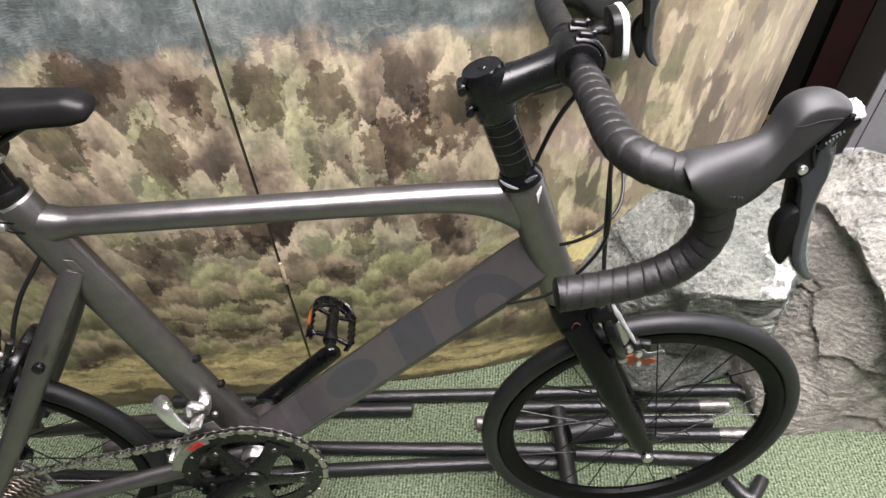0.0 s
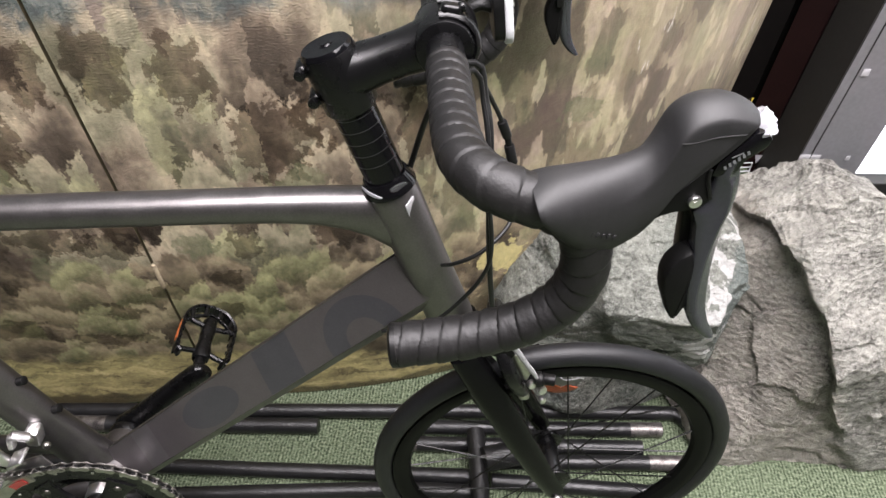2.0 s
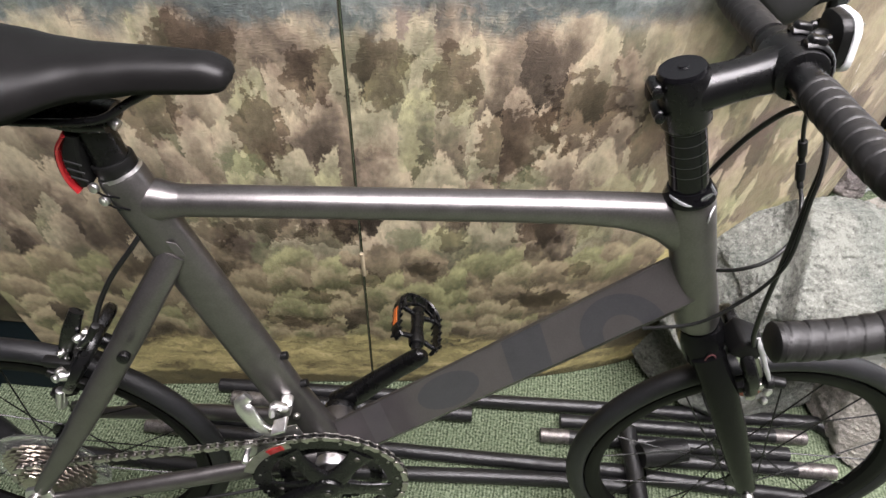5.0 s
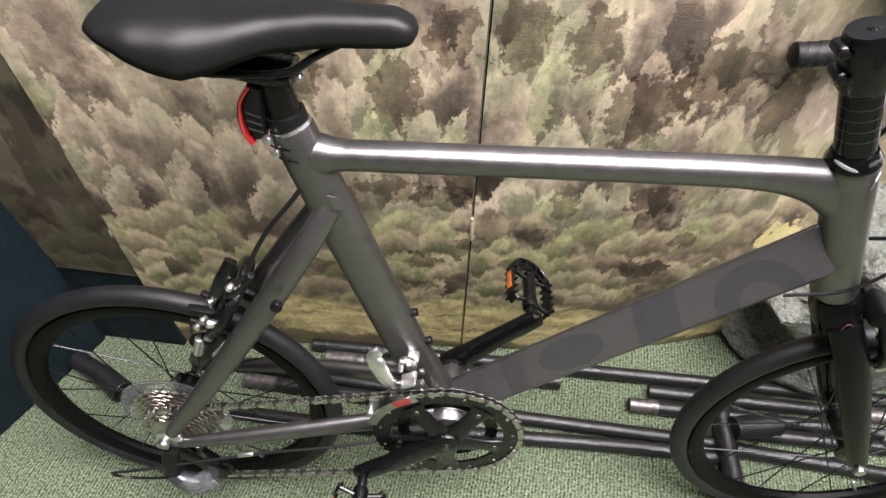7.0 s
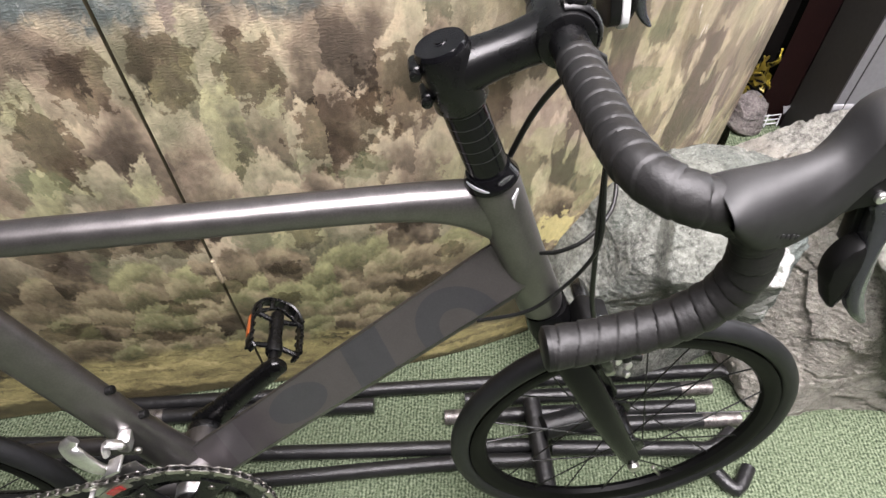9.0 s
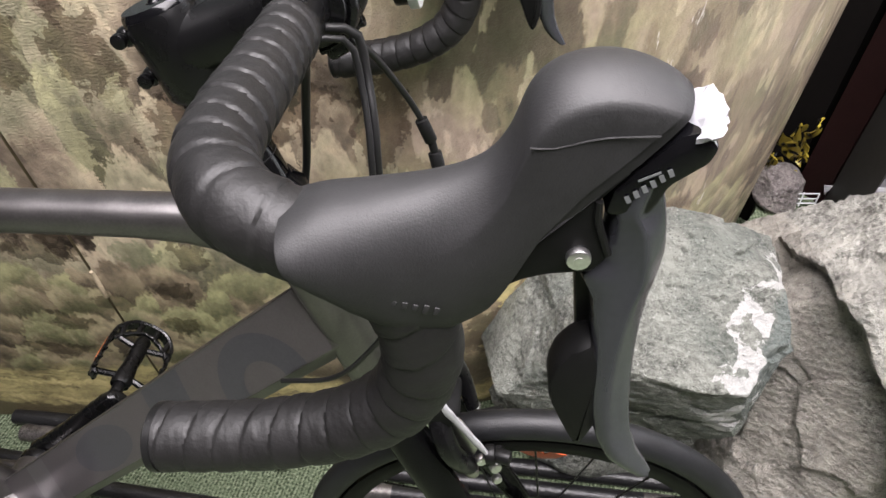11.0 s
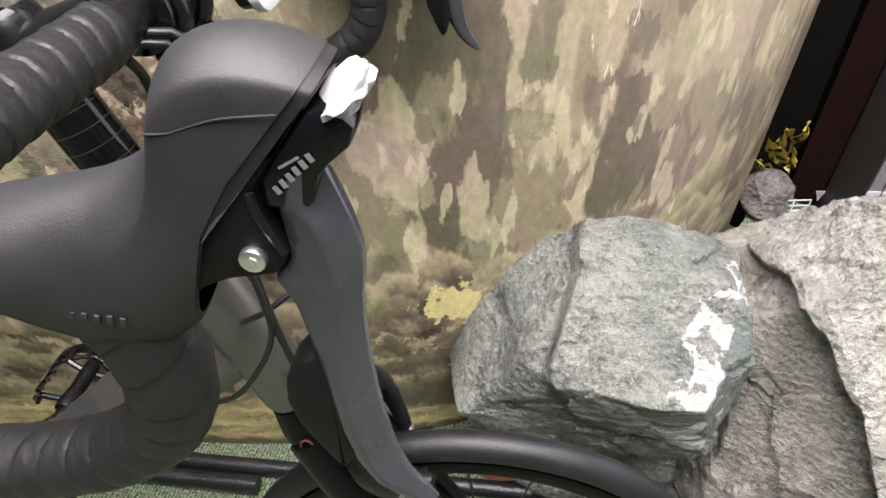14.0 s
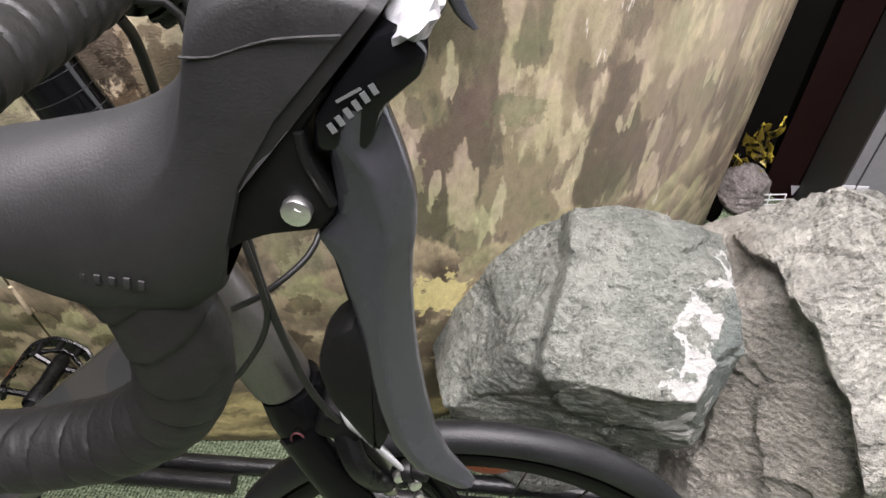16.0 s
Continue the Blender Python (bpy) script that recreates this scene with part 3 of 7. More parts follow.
def spline(points, step):
    """Even steps along a Catmull-Rom curve through the points."""
    P = [Vector(p) for p in points]
    P = [P[0] * 2 - P[1]] + P + [P[-1] * 2 - P[-2]]
    dense = []
    for i in range(1, len(P) - 2):
        for k in range(24):
            t = k / 24
            a, b, c, d = P[i - 1], P[i], P[i + 1], P[i + 2]
            dense.append(0.5 * ((2 * b) + (c - a) * t + (2 * a - 5 * b + 4 * c - d) * t * t + (3 * b - a - 3 * c + d) * t ** 3))
    dense.append(P[-2])
    out, need = [dense[0]], step
    for a, b in zip(dense, dense[1:]):
        ln = (b - a).length
        while ln >= need > 0:
            a = a + (b - a) * (need / ln)
            out.append(a.copy())
            ln = (b - a).length
            need = step
        need -= ln
    if (out[-1] - dense[-1]).length > step * 0.3:
        out.append(dense[-1])
    return out


def sweep(bm, pts, rad, seg=16, up=(0, 1, 0), power=2.0, cap=True, wrap=None):
    """A tube along pts. rad: one radius, or for each point a radius or a pair (along up, across). power: 2 round, more is boxier."""
    pts = [Vector(p) for p in pts]
    n = len(pts)
    if not isinstance(rad, list):
        rad = [rad] * n
    if len(rad) != n:
        rad = [tuple(np.interp(i / (n - 1), np.linspace(0, 1, len(rad)), [(r if isinstance(r, (int, float)) else r[j]) for r in rad]) for j in (0, 1)) for i in range(n)]
    rings, s, side = [], 0.0, None
    up = Vector(up)
    for i, p in enumerate(pts):
        d = (pts[min(i + 1, n - 1)] - pts[max(i - 1, 0)]).normalized()
        a = up - d * up.dot(d)
        if a.length < 0.15:
            a = side.copy() if side is not None else d.orthogonal()
            a = a - d * a.dot(d)
        a.normalize()
        side = a
        b = d.cross(a)
        if i:
            s += (p - pts[i - 1]).length
        r = rad[i]
        ra, rb = (r, r) if isinstance(r, (int, float)) else r
        ring = []
        for k in range(seg):
            th = 2 * math.pi * k / seg
            c, q = math.cos(th), math.sin(th)
            c = math.copysign(abs(c) ** (2 / power), c)
            q = math.copysign(abs(q) ** (2 / power), q)
            e = wrap(s, th) if wrap else 0.0
            ring.append(bm.verts.new(p + a * c * (ra + e) + b * q * (rb + e)))
        rings.append(ring)
    for r0, r1 in zip(rings, rings[1:]):
        for k in range(seg):
            bm.faces.new((r0[k], r0[(k + 1) % seg], r1[(k + 1) % seg], r1[k]))
    if cap:
        bm.faces.new(rings[0][::-1])
        bm.faces.new(rings[-1])
    return rings


def rod(bm, a, b, r, seg=12, r2=None, bevel=0.0):
    """A straight round rod with rounded rims."""
    a, b = Vector(a), Vector(b)
    d = (b - a).normalized()
    r2 = r if r2 is None else r2
    if bevel:
        pts = [a, a + d * bevel * 0.3, a + d * bevel, b - d * bevel, b - d * bevel * 0.3, b]
        rr = [r - bevel, r - bevel * 0.3, r, r2, r2 - bevel * 0.3, r2 - bevel]
    else:
        pts, rr = [a, b], [r, r2]
    up = (0, 1, 0) if abs(d.y) < 0.8 else (0, 0, 1)
    sweep(bm, pts, rr, seg, up)


def box(bm, c, size, m=None, bevel=0.0, seg=2):
    """A box with bevelled edges, at c, or at the pose m."""
    g = bmesh.ops.create_cube(bm, size=1.0)
    vs = g["verts"]
    bmesh.ops.scale(bm, vec=size, verts=vs)
    if bevel:
        es = list({e for v in vs for e in v.link_edges})
        g = bmesh.ops.bevel(bm, geom=es, offset=bevel, segments=seg, affect="EDGES", profile=0.5)
        vs = list({v for f in g["faces"] for v in f.verts} | {v for v in vs if v.is_valid})
    bmesh.ops.transform(bm, matrix=Matrix.Translation(c) @ (m or Matrix.Identity(4)), verts=vs)
    return vs


def lathe(bm, profile, centre=(0, 0, 0), seg=48, closed=False):
    """Turns a profile of (radius, y) round the y axis at centre."""
    cx, cy, cz = centre
    rings = []
    for r, y in profile:
        rings.append([bm.verts.new((cx + r * math.cos(2 * math.pi * k / seg), cy + y, cz + r * math.sin(2 * math.pi * k / seg))) for k in range(seg)])
    pairs = list(zip(rings, rings[1:])) + ([(rings[-1], rings[0])] if closed else [])
    for r0, r1 in pairs:
        for k in range(seg):
            bm.faces.new((r0[k], r0[(k + 1) % seg], r1[(k + 1) % seg], r1[k]))
    return rings


def plate(bm, outline, y0, y1, bevel=0.0):
    """A plate in the x-z plane, from y0 to y1, with rounded rims."""
    outline = [Vector((x, 0, z)) for x, z in outline]
    vs = [bm.verts.new((p.x, y0, p.z)) for p in outline]
    f = bm.faces.new(vs)
    g = bmesh.ops.extrude_face_region(bm, geom=[f])
    ev = [e for e in g["geom"] if isinstance(e, bmesh.types.BMVert)]
    bmesh.ops.translate(bm, vec=(0, y1 - y0, 0), verts=ev)
    if bevel:
        es = list({e for v in vs + ev for e in v.link_edges})
        bmesh.ops.bevel(bm, geom=es, offset=bevel, segments=2, affect="EDGES", profile=0.5)


def loft(bm, sections, seg=20, power=2.4, along=(0, 1, 0)):
    """Skin over sections of (centre, half vector, half width along the given axis)."""
    al = Vector(along)
    rings = []
    for c, hv, w in sections:
        c, hv = Vector(c), Vector(hv)
        ring = []
        for k in range(seg):
            th = 2 * math.pi * k / seg
            a, b = math.cos(th), math.sin(th)
            a = math.copysign(abs(a) ** (2 / power), a)
            b = math.copysign(abs(b) ** (2 / power), b)
            ring.append(bm.verts.new(c + hv * a + al * w * b))
        rings.append(ring)
    for r0, r1 in zip(rings, rings[1:]):
        for k in range(seg):
            bm.faces.new((r0[k], r0[(k + 1) % seg], r1[(k + 1) % seg], r1[k]))
    bm.faces.new(rings[0][::-1])
    bm.faces.new(rings[-1])
    return rings


def thing(name, m, label, category, group=""):
    ob = new(name)
    ob.matrix_basis = m
    ob.empty_display_size = 0.1
    return tagged(ob, label, category, group)


# ---- setting ----
def setting(name, bm, mat, label="", smooth=False):
    ob = part(name, bm, mat, None, smooth=smooth)
    return tagged(ob, label, kind="structure")


bm = bmesh.new()
box(bm, (0, -0.3, -0.05), (6.0, 6.0, 0.1))
setting("floor", bm, CARPET, "green needle-felt carpet with small ribs")
# unseen ceiling and walls, added to close the room, dark to limit bounce
bm = bmesh.new()
box(bm, (0, -0.3, 2.75), (6.0, 6.0, 0.1))
setting("ceiling", bm, PLASTER, "unseen plain ceiling, grey to limit bounced light")
for nm, c, sz in (("wall_north", (0, 2.75, 1.35), (6.0, 0.1, 2.7)), ("wall_south", (0, -3.35, 1.35), (6.0, 0.1, 2.7)),
                  ("wall_west", (-3.05, -0.3, 1.35), (0.1, 6.2, 2.7)), ("wall_east", (3.05, -0.3, 1.35), (0.1, 6.2, 2.7))):
    bm = bmesh.new()
    box(bm, c, sz)
    setting(nm, bm, WALL, "unseen plain wall, dark to limit bounced light")

# the curved panel with the printed canvas: a line on the floor, leaning a little to the front
MURAL_FOOT = [(-0.757, 0.852), (-0.55, 0.878), (-0.35, 0.902), (-0.15, 0.922), (0.0, 0.940), (0.19, 0.982), (0.34, 1.036), (0.45, 1.095), (0.56, 1.190), (0.660, 1.308), (0.724, 1.412), (0.760, 1.500)]
LEAN_X, LEAN_Y = 0.035, -0.085


def canvas_panel(name, foot, z0, z1, mat, label, u0=0.0, thick=0.012, wave=0.004):
    line = spline([(x, y, 0) for x, y in foot], 0.015)
    bm = bmesh.new()
    uvl = bm.loops.layers.uv.new("print")
    rows = 60
    grid, s = [], u0
    for i, p in enumerate(line):
        if i:
            s += (p - line[i - 1]).length
        d = (line[min(i + 1, len(line) - 1)] - line[max(i - 1, 0)]).normalized()
        nrm = Vector((d.y, -d.x, 0))
        col = []
        for j in range(rows + 1):
            z = z0 + (z1 - z0) * j / rows
            if j == 0:
                z += 0.004 * noise.noise((s * 6, 1.3, 0))
            q = p + nrm * (wave * noise.noise((s * 3.0, z * 3.0, 7.1))) + Vector((LEAN_X * z, LEAN_Y * z, z))
            col.append((q, s, z, nrm))
        grid.append(col)
    front = [[bm.verts.new(c[0]) for c in col] for col in grid]
    back = [[bm.verts.new(c[0] - c[3] * thick) for c in col] for col in grid]
    for i in range(len(grid) - 1):
        for j in range(rows):
            f = bm.faces.new((front[i][j], front[i + 1][j], front[i + 1][j + 1], front[i][j + 1]))
            for lp, (a, b) in zip(f.loops, ((i, j), (i + 1, j), (i + 1, j + 1), (i, j + 1))):
                lp[uvl].uv = (grid[a][b][1], grid[a][b][2])
            bm.faces.new((back[i][j], back[i][j + 1], back[i + 1][j + 1], back[i + 1][j]))
    n = len(grid) - 1
    for j in range(rows):
        bm.faces.new((front[0][j], front[0][j + 1], back[0][j + 1], back[0][j]))
        bm.faces.new((front[n][j], back[n][j], back[n][j + 1], front[n][j + 1]))
    for i in range(n):
        bm.faces.new((front[i][0], back[i][0], back[i + 1][0], front[i + 1][0]))
        bm.faces.new((front[i][rows], front[i + 1][rows], back[i + 1][rows], back[i][rows]))
    return setting(name, bm, mat, label, smooth=True)


SEAM = (-0.203, 0.917)
canvas_panel("wall_mural_1", [(-0.757, 0.852), (-0.55, 0.878), (-0.35, 0.902), (SEAM[0] - 0.0011, SEAM[1])], 0.004, 1.9, MURAL, "curved panel with a printed autumn forest landscape")
right_mural = canvas_panel("wall_mural_2", [(SEAM[0] + 0.0011, SEAM[1]), *MURAL_FOOT[4:]], 0.004, 1.9, MURAL, "curved panel with a printed autumn forest landscape", 0.565)


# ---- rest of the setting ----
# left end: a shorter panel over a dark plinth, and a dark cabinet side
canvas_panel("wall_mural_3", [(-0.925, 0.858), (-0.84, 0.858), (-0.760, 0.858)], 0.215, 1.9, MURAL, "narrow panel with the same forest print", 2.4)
bm = bmesh.new()
box(bm, (-0.84, 0.866, 0.107), (0.20, 0.044, 0.214), bevel=0.004)
setting("trim", bm, TEAL, "dark teal painted plinth board under the panel")
bm = bmesh.new()
lo = [bm.verts.new((x, y, 0)) for x, y in ((-0.905, 0.835), (-0.998, 0.585), (-1.02, 0.40), (-1.6, 0.40), (-1.6, 0.92), (-0.93, 0.92))]
g = bmesh.ops.extrude_face_region(bm, geom=[bm.faces.new(lo)])
bmesh.ops.translate(bm, vec=(0, 0, 1.9), verts=[v for v in g["geom"] if isinstance(v, bmesh.types.BMVert)])
setting("wall_cabinet_side", bm, TEAL, "dark teal painted side of a cabinet")


def hinge(z):
    """A small barrel hinge on the seam of the panels."""
    x, y = SEAM[0] + LEAN_X * z, SEAM[1] + LEAN_Y * z - 0.002
    h = thing("hinge", pose(x, y, z, 0, 0, 6), "small worn brass barrel hinge on the panel seam", "hinge", "hinges on the panel seam")
    b = bmesh.new()
    rod(b, (0, 0, -0.022), (0, 0, 0.022), 0.0030, 10, bevel=0.0008)
    rod(b, (0, 0, 0.022), (0, 0, 0.026), 0.0036, 10, bevel=0.0008)
    part("barrel", b, BOARD, h)
    for sx in (-1, 1):
        b = bmesh.new()
        box(b, (sx * 0.0035, 0.0025, 0), (0.005, 0.0012, 0.040), bevel=0.0004)
        part("leaf", b, BOARD, h)


hinge(0.365)
bm = bmesh.new()
zs = [0.01 + 1.88 * k / 40 for k in range(41)]
sweep(bm, [(SEAM[0] + LEAN_X * z, SEAM[1] + LEAN_Y * z + 0.0035, z) for z in zs], 0.0009, 6, (1, 0, 0))
setting("trim", bm, DARK, "dark open joint between the panels")

# right end: brown door jamb, grey aluminium mullion and the bright shop window
VX, VY = 0.045, -0.005   # small lean of the frame


def upright(bm, outline, z0, z1):
    lo = [bm.verts.new((x + VX * z0, y + VY * z0, z0)) for x, y in outline]
    hi = [bm.verts.new((x + VX * z1, y + VY * z1, z1)) for x, y in outline]
    n = len(outline)
    for k in range(n):
        bm.faces.new((lo[k], lo[(k + 1) % n], hi[(k + 1) % n], hi[k]))
    bm.faces.new(lo[::-1])
    bm.faces.new(hi)


bm = bmesh.new()
upright(bm, [(0.884, 1.332), (1.014, 1.338), (1.014, 1.40), (0.89, 1.40)], 0, 2.7)
setting("window_frame_post", bm, ALU, "grey aluminium window post")
# side face of the post, set in a darker grey than its front
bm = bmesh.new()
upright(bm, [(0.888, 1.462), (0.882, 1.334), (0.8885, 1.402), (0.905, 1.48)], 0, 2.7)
setting("window_frame_side", bm, ALU_DARK, "side return of the aluminium window post, darker grey than its front")
bm = bmesh.new()
upright(bm, [(0.9020, 1.3306), (0.9035, 1.3306), (0.9035, 1.3334), (0.9020, 1.3334)], 0, 2.7)
setting("trim", bm, ALU_DARK, "dark groove along the aluminium post")
for sx, sz, w, h in ((0.912, 0.262, 0.040, 0.012), (0.926, 0.448, 0.013, 0.014), (0.990, 0.430, 0.010, 0.010), (0.986, 0.262, 0.008, 0.010)):
    bm = bmesh.new()
    box(bm, (sx + VX * sz - 0.010, 1.3318 + VY * sz, sz), (w, 0.0016, h), bevel=0.0004)
    tagged(part("sticker", bm, TAPE_WHITE, None), "small worn white sticker on the aluminium post", "sticker", "stickers on the post")
bm = bmesh.new()
upright(bm, [(0.838, 1.490), (0.886, 1.464), (0.908, 1.482), (0.90, 1.56)], 0, 2.7)
setting("door_jamb", bm, BROWN, "dark red-brown wooden jamb")
# near-black sheet stands in for the shade of the gap behind the panel
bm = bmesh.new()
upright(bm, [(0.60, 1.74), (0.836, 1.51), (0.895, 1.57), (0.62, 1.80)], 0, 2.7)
setting("wall_recess_shade", bm, DARK, "near-black sheet put in for the shade behind the curved panel")
bm = bmesh.new()
box(bm, (1.64, 1.385, 0.088), (1.26, 0.05, 0.176), bevel=0.003)
setting("window_sill", bm, ALU_DARK, "dark grey aluminium bottom rail")
k = Nodes("bright_window")
k.b.inputs["Base Color"].default_value = (0.8, 0.82, 0.85, 1)
k.b.inputs["Emission Color"].default_value = (0.93, 0.96, 1.0, 1)
k.b.inputs["Emission Strength"].default_value = 1.9
bm = bmesh.new()
box(bm, (1.70, 1.395, 1.44), (1.40, 0.012, 2.52))
setting("window_1", bm, k.mat, "bright white window pane lit from outside")


# ---- bicycle ----
# built upright about its rear wheel's contact point: x forward, y to its left, z up
BIKE = Matrix.Translation((-0.5740, 0.6072, 0.0)) @ Euler((0, 0, radians(4.69))).to_matrix().to_4x4() @ Euler((radians(-3.5), 0, 0)).to_matrix().to_4x4()
bike = thing("bicycle", BIKE, "titanium-grey drop-bar mini bicycle with black wheels standing on the carpet", "bicycle")
WR, TR = 0.231, 0.0138          # tyre's outer radius and its tube's
REAR, FRONT = (0.0, 0.0, WR), (0.930, 0.0, WR)
BB = (0.384, 0.0, 0.273)

b = bmesh.new()
rod(b, (BB[0], -0.036, BB[2]), (BB[0], 0.036, BB[2]), 0.023, 28, bevel=0.002)
frame_part = part("frame", b, FRAME, bike, "matt titanium-grey aluminium frame")

b = bmesh.new()
sweep(b, [(0.236, 0, 0.668), (0.30, 0, 0.668), (0.45, 0, 0.6675), (0.60, 0, 0.6670), (0.65, 0, 0.6664), (0.685, 0, 0.6645), (0.710, 0, 0.6610), (0.730, 0, 0.6565), (0.756, 0, 0.6480)],
      [(0.0150, 0.0145), (0.0150, 0.0145), (0.0150, 0.0142), (0.0150, 0.0145), (0.0152, 0.0150), (0.0158, 0.0168), (0.0165, 0.0200), (0.0172, 0.0245), (0.018, 0.034)], 28, (0, 1, 0), 2.3)
part("top_tube", b, FRAME, frame_part)
b = bmesh.new()
sweep(b, [(0.245, 0, 0.668), (0.262, 0, 0.668), (0.268, 0, 0.668), (0.274, 0, 0.668), (0.282, 0, 0.668)], [(0.0190, 0.0220), (0.0182, 0.0196), (0.0168, 0.0172), (0.0158, 0.0156), (0.0151, 0.0147)], 28, (0, 1, 0), 2.3)
part("weld", b, FRAME, frame_part, "smoothed weld fillet")
b = bmesh.new()
sweep(b, [(0.7985, 0, 0.514), (0.7970, 0, 0.5195), (0.7715, 0, 0.599), (0.7470, 0, 0.677), (0.7455, 0, 0.682)],
      [0.0215, 0.0230, 0.0220, 0.0228, 0.0215], 36)
part("head_tube", b, FRAME, frame_part)
b = bmesh.new()
sweep(b, [(0.2335, 0, 0.7000), (0.2345, 0, 0.6960), (0.2460, 0, 0.655), (0.2740, 0, 0.560), (0.3020, 0, 0.470), (0.3300, 0, 0.380), (0.3560, 0, 0.310), (0.3720, 0, 0.276)],
      [(0.0190, 0.0200), (0.0200, 0.0212), (0.0195, 0.0225), (0.0180, 0.0248), (0.0180, 0.0258), (0.0180, 0.0260), (0.019, 0.0262), (0.020, 0.0262)], 32, (0, 1, 0), 2.2)
part("seat_tube", b, FRAME, frame_part)

# down tube: flat faces with rounded corners
DA, DB = Vector((0.372, 0, 0.2540)), Vector((0.776, 0, 0.5840))
DD = (DB - DA).normalized()
DN = Vector((-DD.z, 0, DD.x))


def down_section(t):
    """Corners of the tube's section: a ridge on top and two broad sloping faces."""
    h, w = 0.0285 + 0.002 * t, 0.0225
    return [(-0.0018, 1.20), (-w, -0.44), (-w * 0.55, -0.95), (w * 0.55, -0.95), (w, -0.44), (0.0018, 1.20)], h


b = bmesh.new()
rings = []
for i in range(13):
    t = i / 12
    sec, h = down_section(t)
    c = DA.lerp(DB, t)
    rings.append([b.verts.new(c + Vector((0, y, 0)) + DN * (z * h)) for y, z in sec])
for r0, r1 in zip(rings, rings[1:]):
    for j in range(6):
        b.faces.new((r0[j], r0[(j + 1) % 6], r1[(j + 1) % 6], r1[j]))
b.faces.new(rings[0][::-1])
b.faces.new(rings[-1])
long_edges = [e for e in b.edges if abs((e.verts[0].co - e.verts[1].co).normalized().dot(DD)) > 0.95]
bmesh.ops.bevel(b, geom=long_edges, offset=0.0028, segments=3, affect="EDGES", profile=0.5)
down_tube = part("down_tube", b, FRAME, frame_part)

# stays
for sgn in (-1, 1):
    b = bmesh.new()
    sweep(b, spline([(0.262, sgn * 0.012, 0.612), (0.235, sgn * 0.030, 0.572), (0.18, sgn * 0.045, 0.490), (0.09, sgn * 0.060, 0.358), (0.012, sgn * 0.0655, 0.246)], 0.02),
          [(0.010, 0.013), (0.0115, 0.0150), (0.0115, 0.0150), (0.010, 0.0130), (0.007, 0.0090)], 18)
    part("seat_stay", b, FRAME, frame_part)
    b = bmesh.new()
    sweep(b, spline([(0.372, sgn * 0.030, 0.270), (0.30, sgn * 0.037, 0.262), (0.20, sgn * 0.050, 0.252), (0.10, sgn * 0.060, 0.236), (0.014, sgn * 0.0655, 0.222)], 0.02),
          [(0.010, 0.0165), (0.010, 0.0150), (0.0105, 0.0130), (0.010, 0.0120), (0.007, 0.0085)], 18)
    part("chain_stay", b, FRAME, frame_part)
    b = bmesh.new()
    plate(b, [(-0.014, 0.231), (-0.008, 0.246), (0.010, 0.252), (0.024, 0.246), (0.022, 0.230), (0.026, 0.214), (0.004, 0.214), (-0.010, 0.219)], sgn * 0.0655 - 0.0035, sgn * 0.0655 + 0.0035, 0.001)
    part("dropout", b, SILVER if sgn < 0 else FRAME, frame_part)


def bolt(parent, at, to, r, mat, name="bolt", length=0.006):
    """A socket-head bolt: its head stands out from at towards to."""
    a, d = Vector(at), (Vector(to)).normalized()
    b = bmesh.new()
    rod(b, a, a + d * length, r, 14, bevel=r * 0.18)
    rod(b, a + d * (length - 0.0004), a + d * (length + 0.0002), r * 0.45, 6)
    return part(name, b, mat, parent)


for z, x in ((0.441, 0.341), (0.389, 0.3575)):
    bolt(frame_part, (x - 0.008, 0, z), (0.95, 0, 0.3), 0.0050, PLASTIC, length=0.012)
bolt(frame_part, (0.205, -0.0625, 0.520), (0, -1, 0.15), 0.0065, BLACK, length=0.008)
for x, z in ((0.2205, 0.694), (0.2255, 0.680)):
    bolt(frame_part, (x - 0.004, -0.016, z), (-0.25, -1, 0.1), 0.0048, SILVER, length=0.005)
b = bmesh.new()
for x, z in ((0.2245, 0.688), (0.2295, 0.675)):
    sweep(b, [(x - 0.008, -0.0175, z + 0.001), (x, -0.0205, z - 0.001), (x + 0.012, -0.0195, z - 0.0035)], 0.0011, 6)
part("clamp_slot", b, BLACK, frame_part, "thin black clamp slots")
b = bmesh.new()
plate(b, [(0.263, 0.634), (0.272, 0.632), (0.277, 0.616), (0.268, 0.618)], -0.0204, -0.0194)
part("sticker", b, DECAL_DARK, frame_part, "small dark outlined sticker")

# big plain marks on the down tube's near face
DLEN = (DB - DA).length


def on_face(sd, q, lift):
    """A place on the near sloping face: metres along the tube, q from -1 (low edge) to 1 (ridge)."""
    sec, h = down_section(sd / DLEN)
    (ya, za), (yb, zb) = sec[0], sec[1]
    f = (1 - q) / 2
    nrm = (Vector((0, -(za - zb) * h, 0)) + DN * (ya - yb)).normalized()
    return DA + DD * sd + Vector((0, ya + (yb - ya) * f, 0)) + DN * ((za + (zb - za) * f) * h) + nrm * lift


def mark(grid, mat, lift, label=""):
    """A mark on the near face from rows of (along, across)."""
    b = bmesh.new()
    rows = [[b.verts.new(on_face(sd, max(-0.96, min(0.96, q)), lift)) for sd, q in row] for row in grid]
    for r0, r1 in zip(rows, rows[1:]):
        for i in range(len(r0) - 1):
            b.faces.new((r0[i], r0[i + 1], r1[i + 1], r1[i]))
    return part("decal", b, mat, down_tube, label, smooth=False)


def bar_mark(s0, s1, slant, mat, q0=-0.96, q1=0.96, lift=0.0006):
    return mark([[(s0 + (s1 - s0) * i / 6 + slant * q, q) for i in range(7)] for q in np.linspace(q0, q1, 5)], mat, lift)


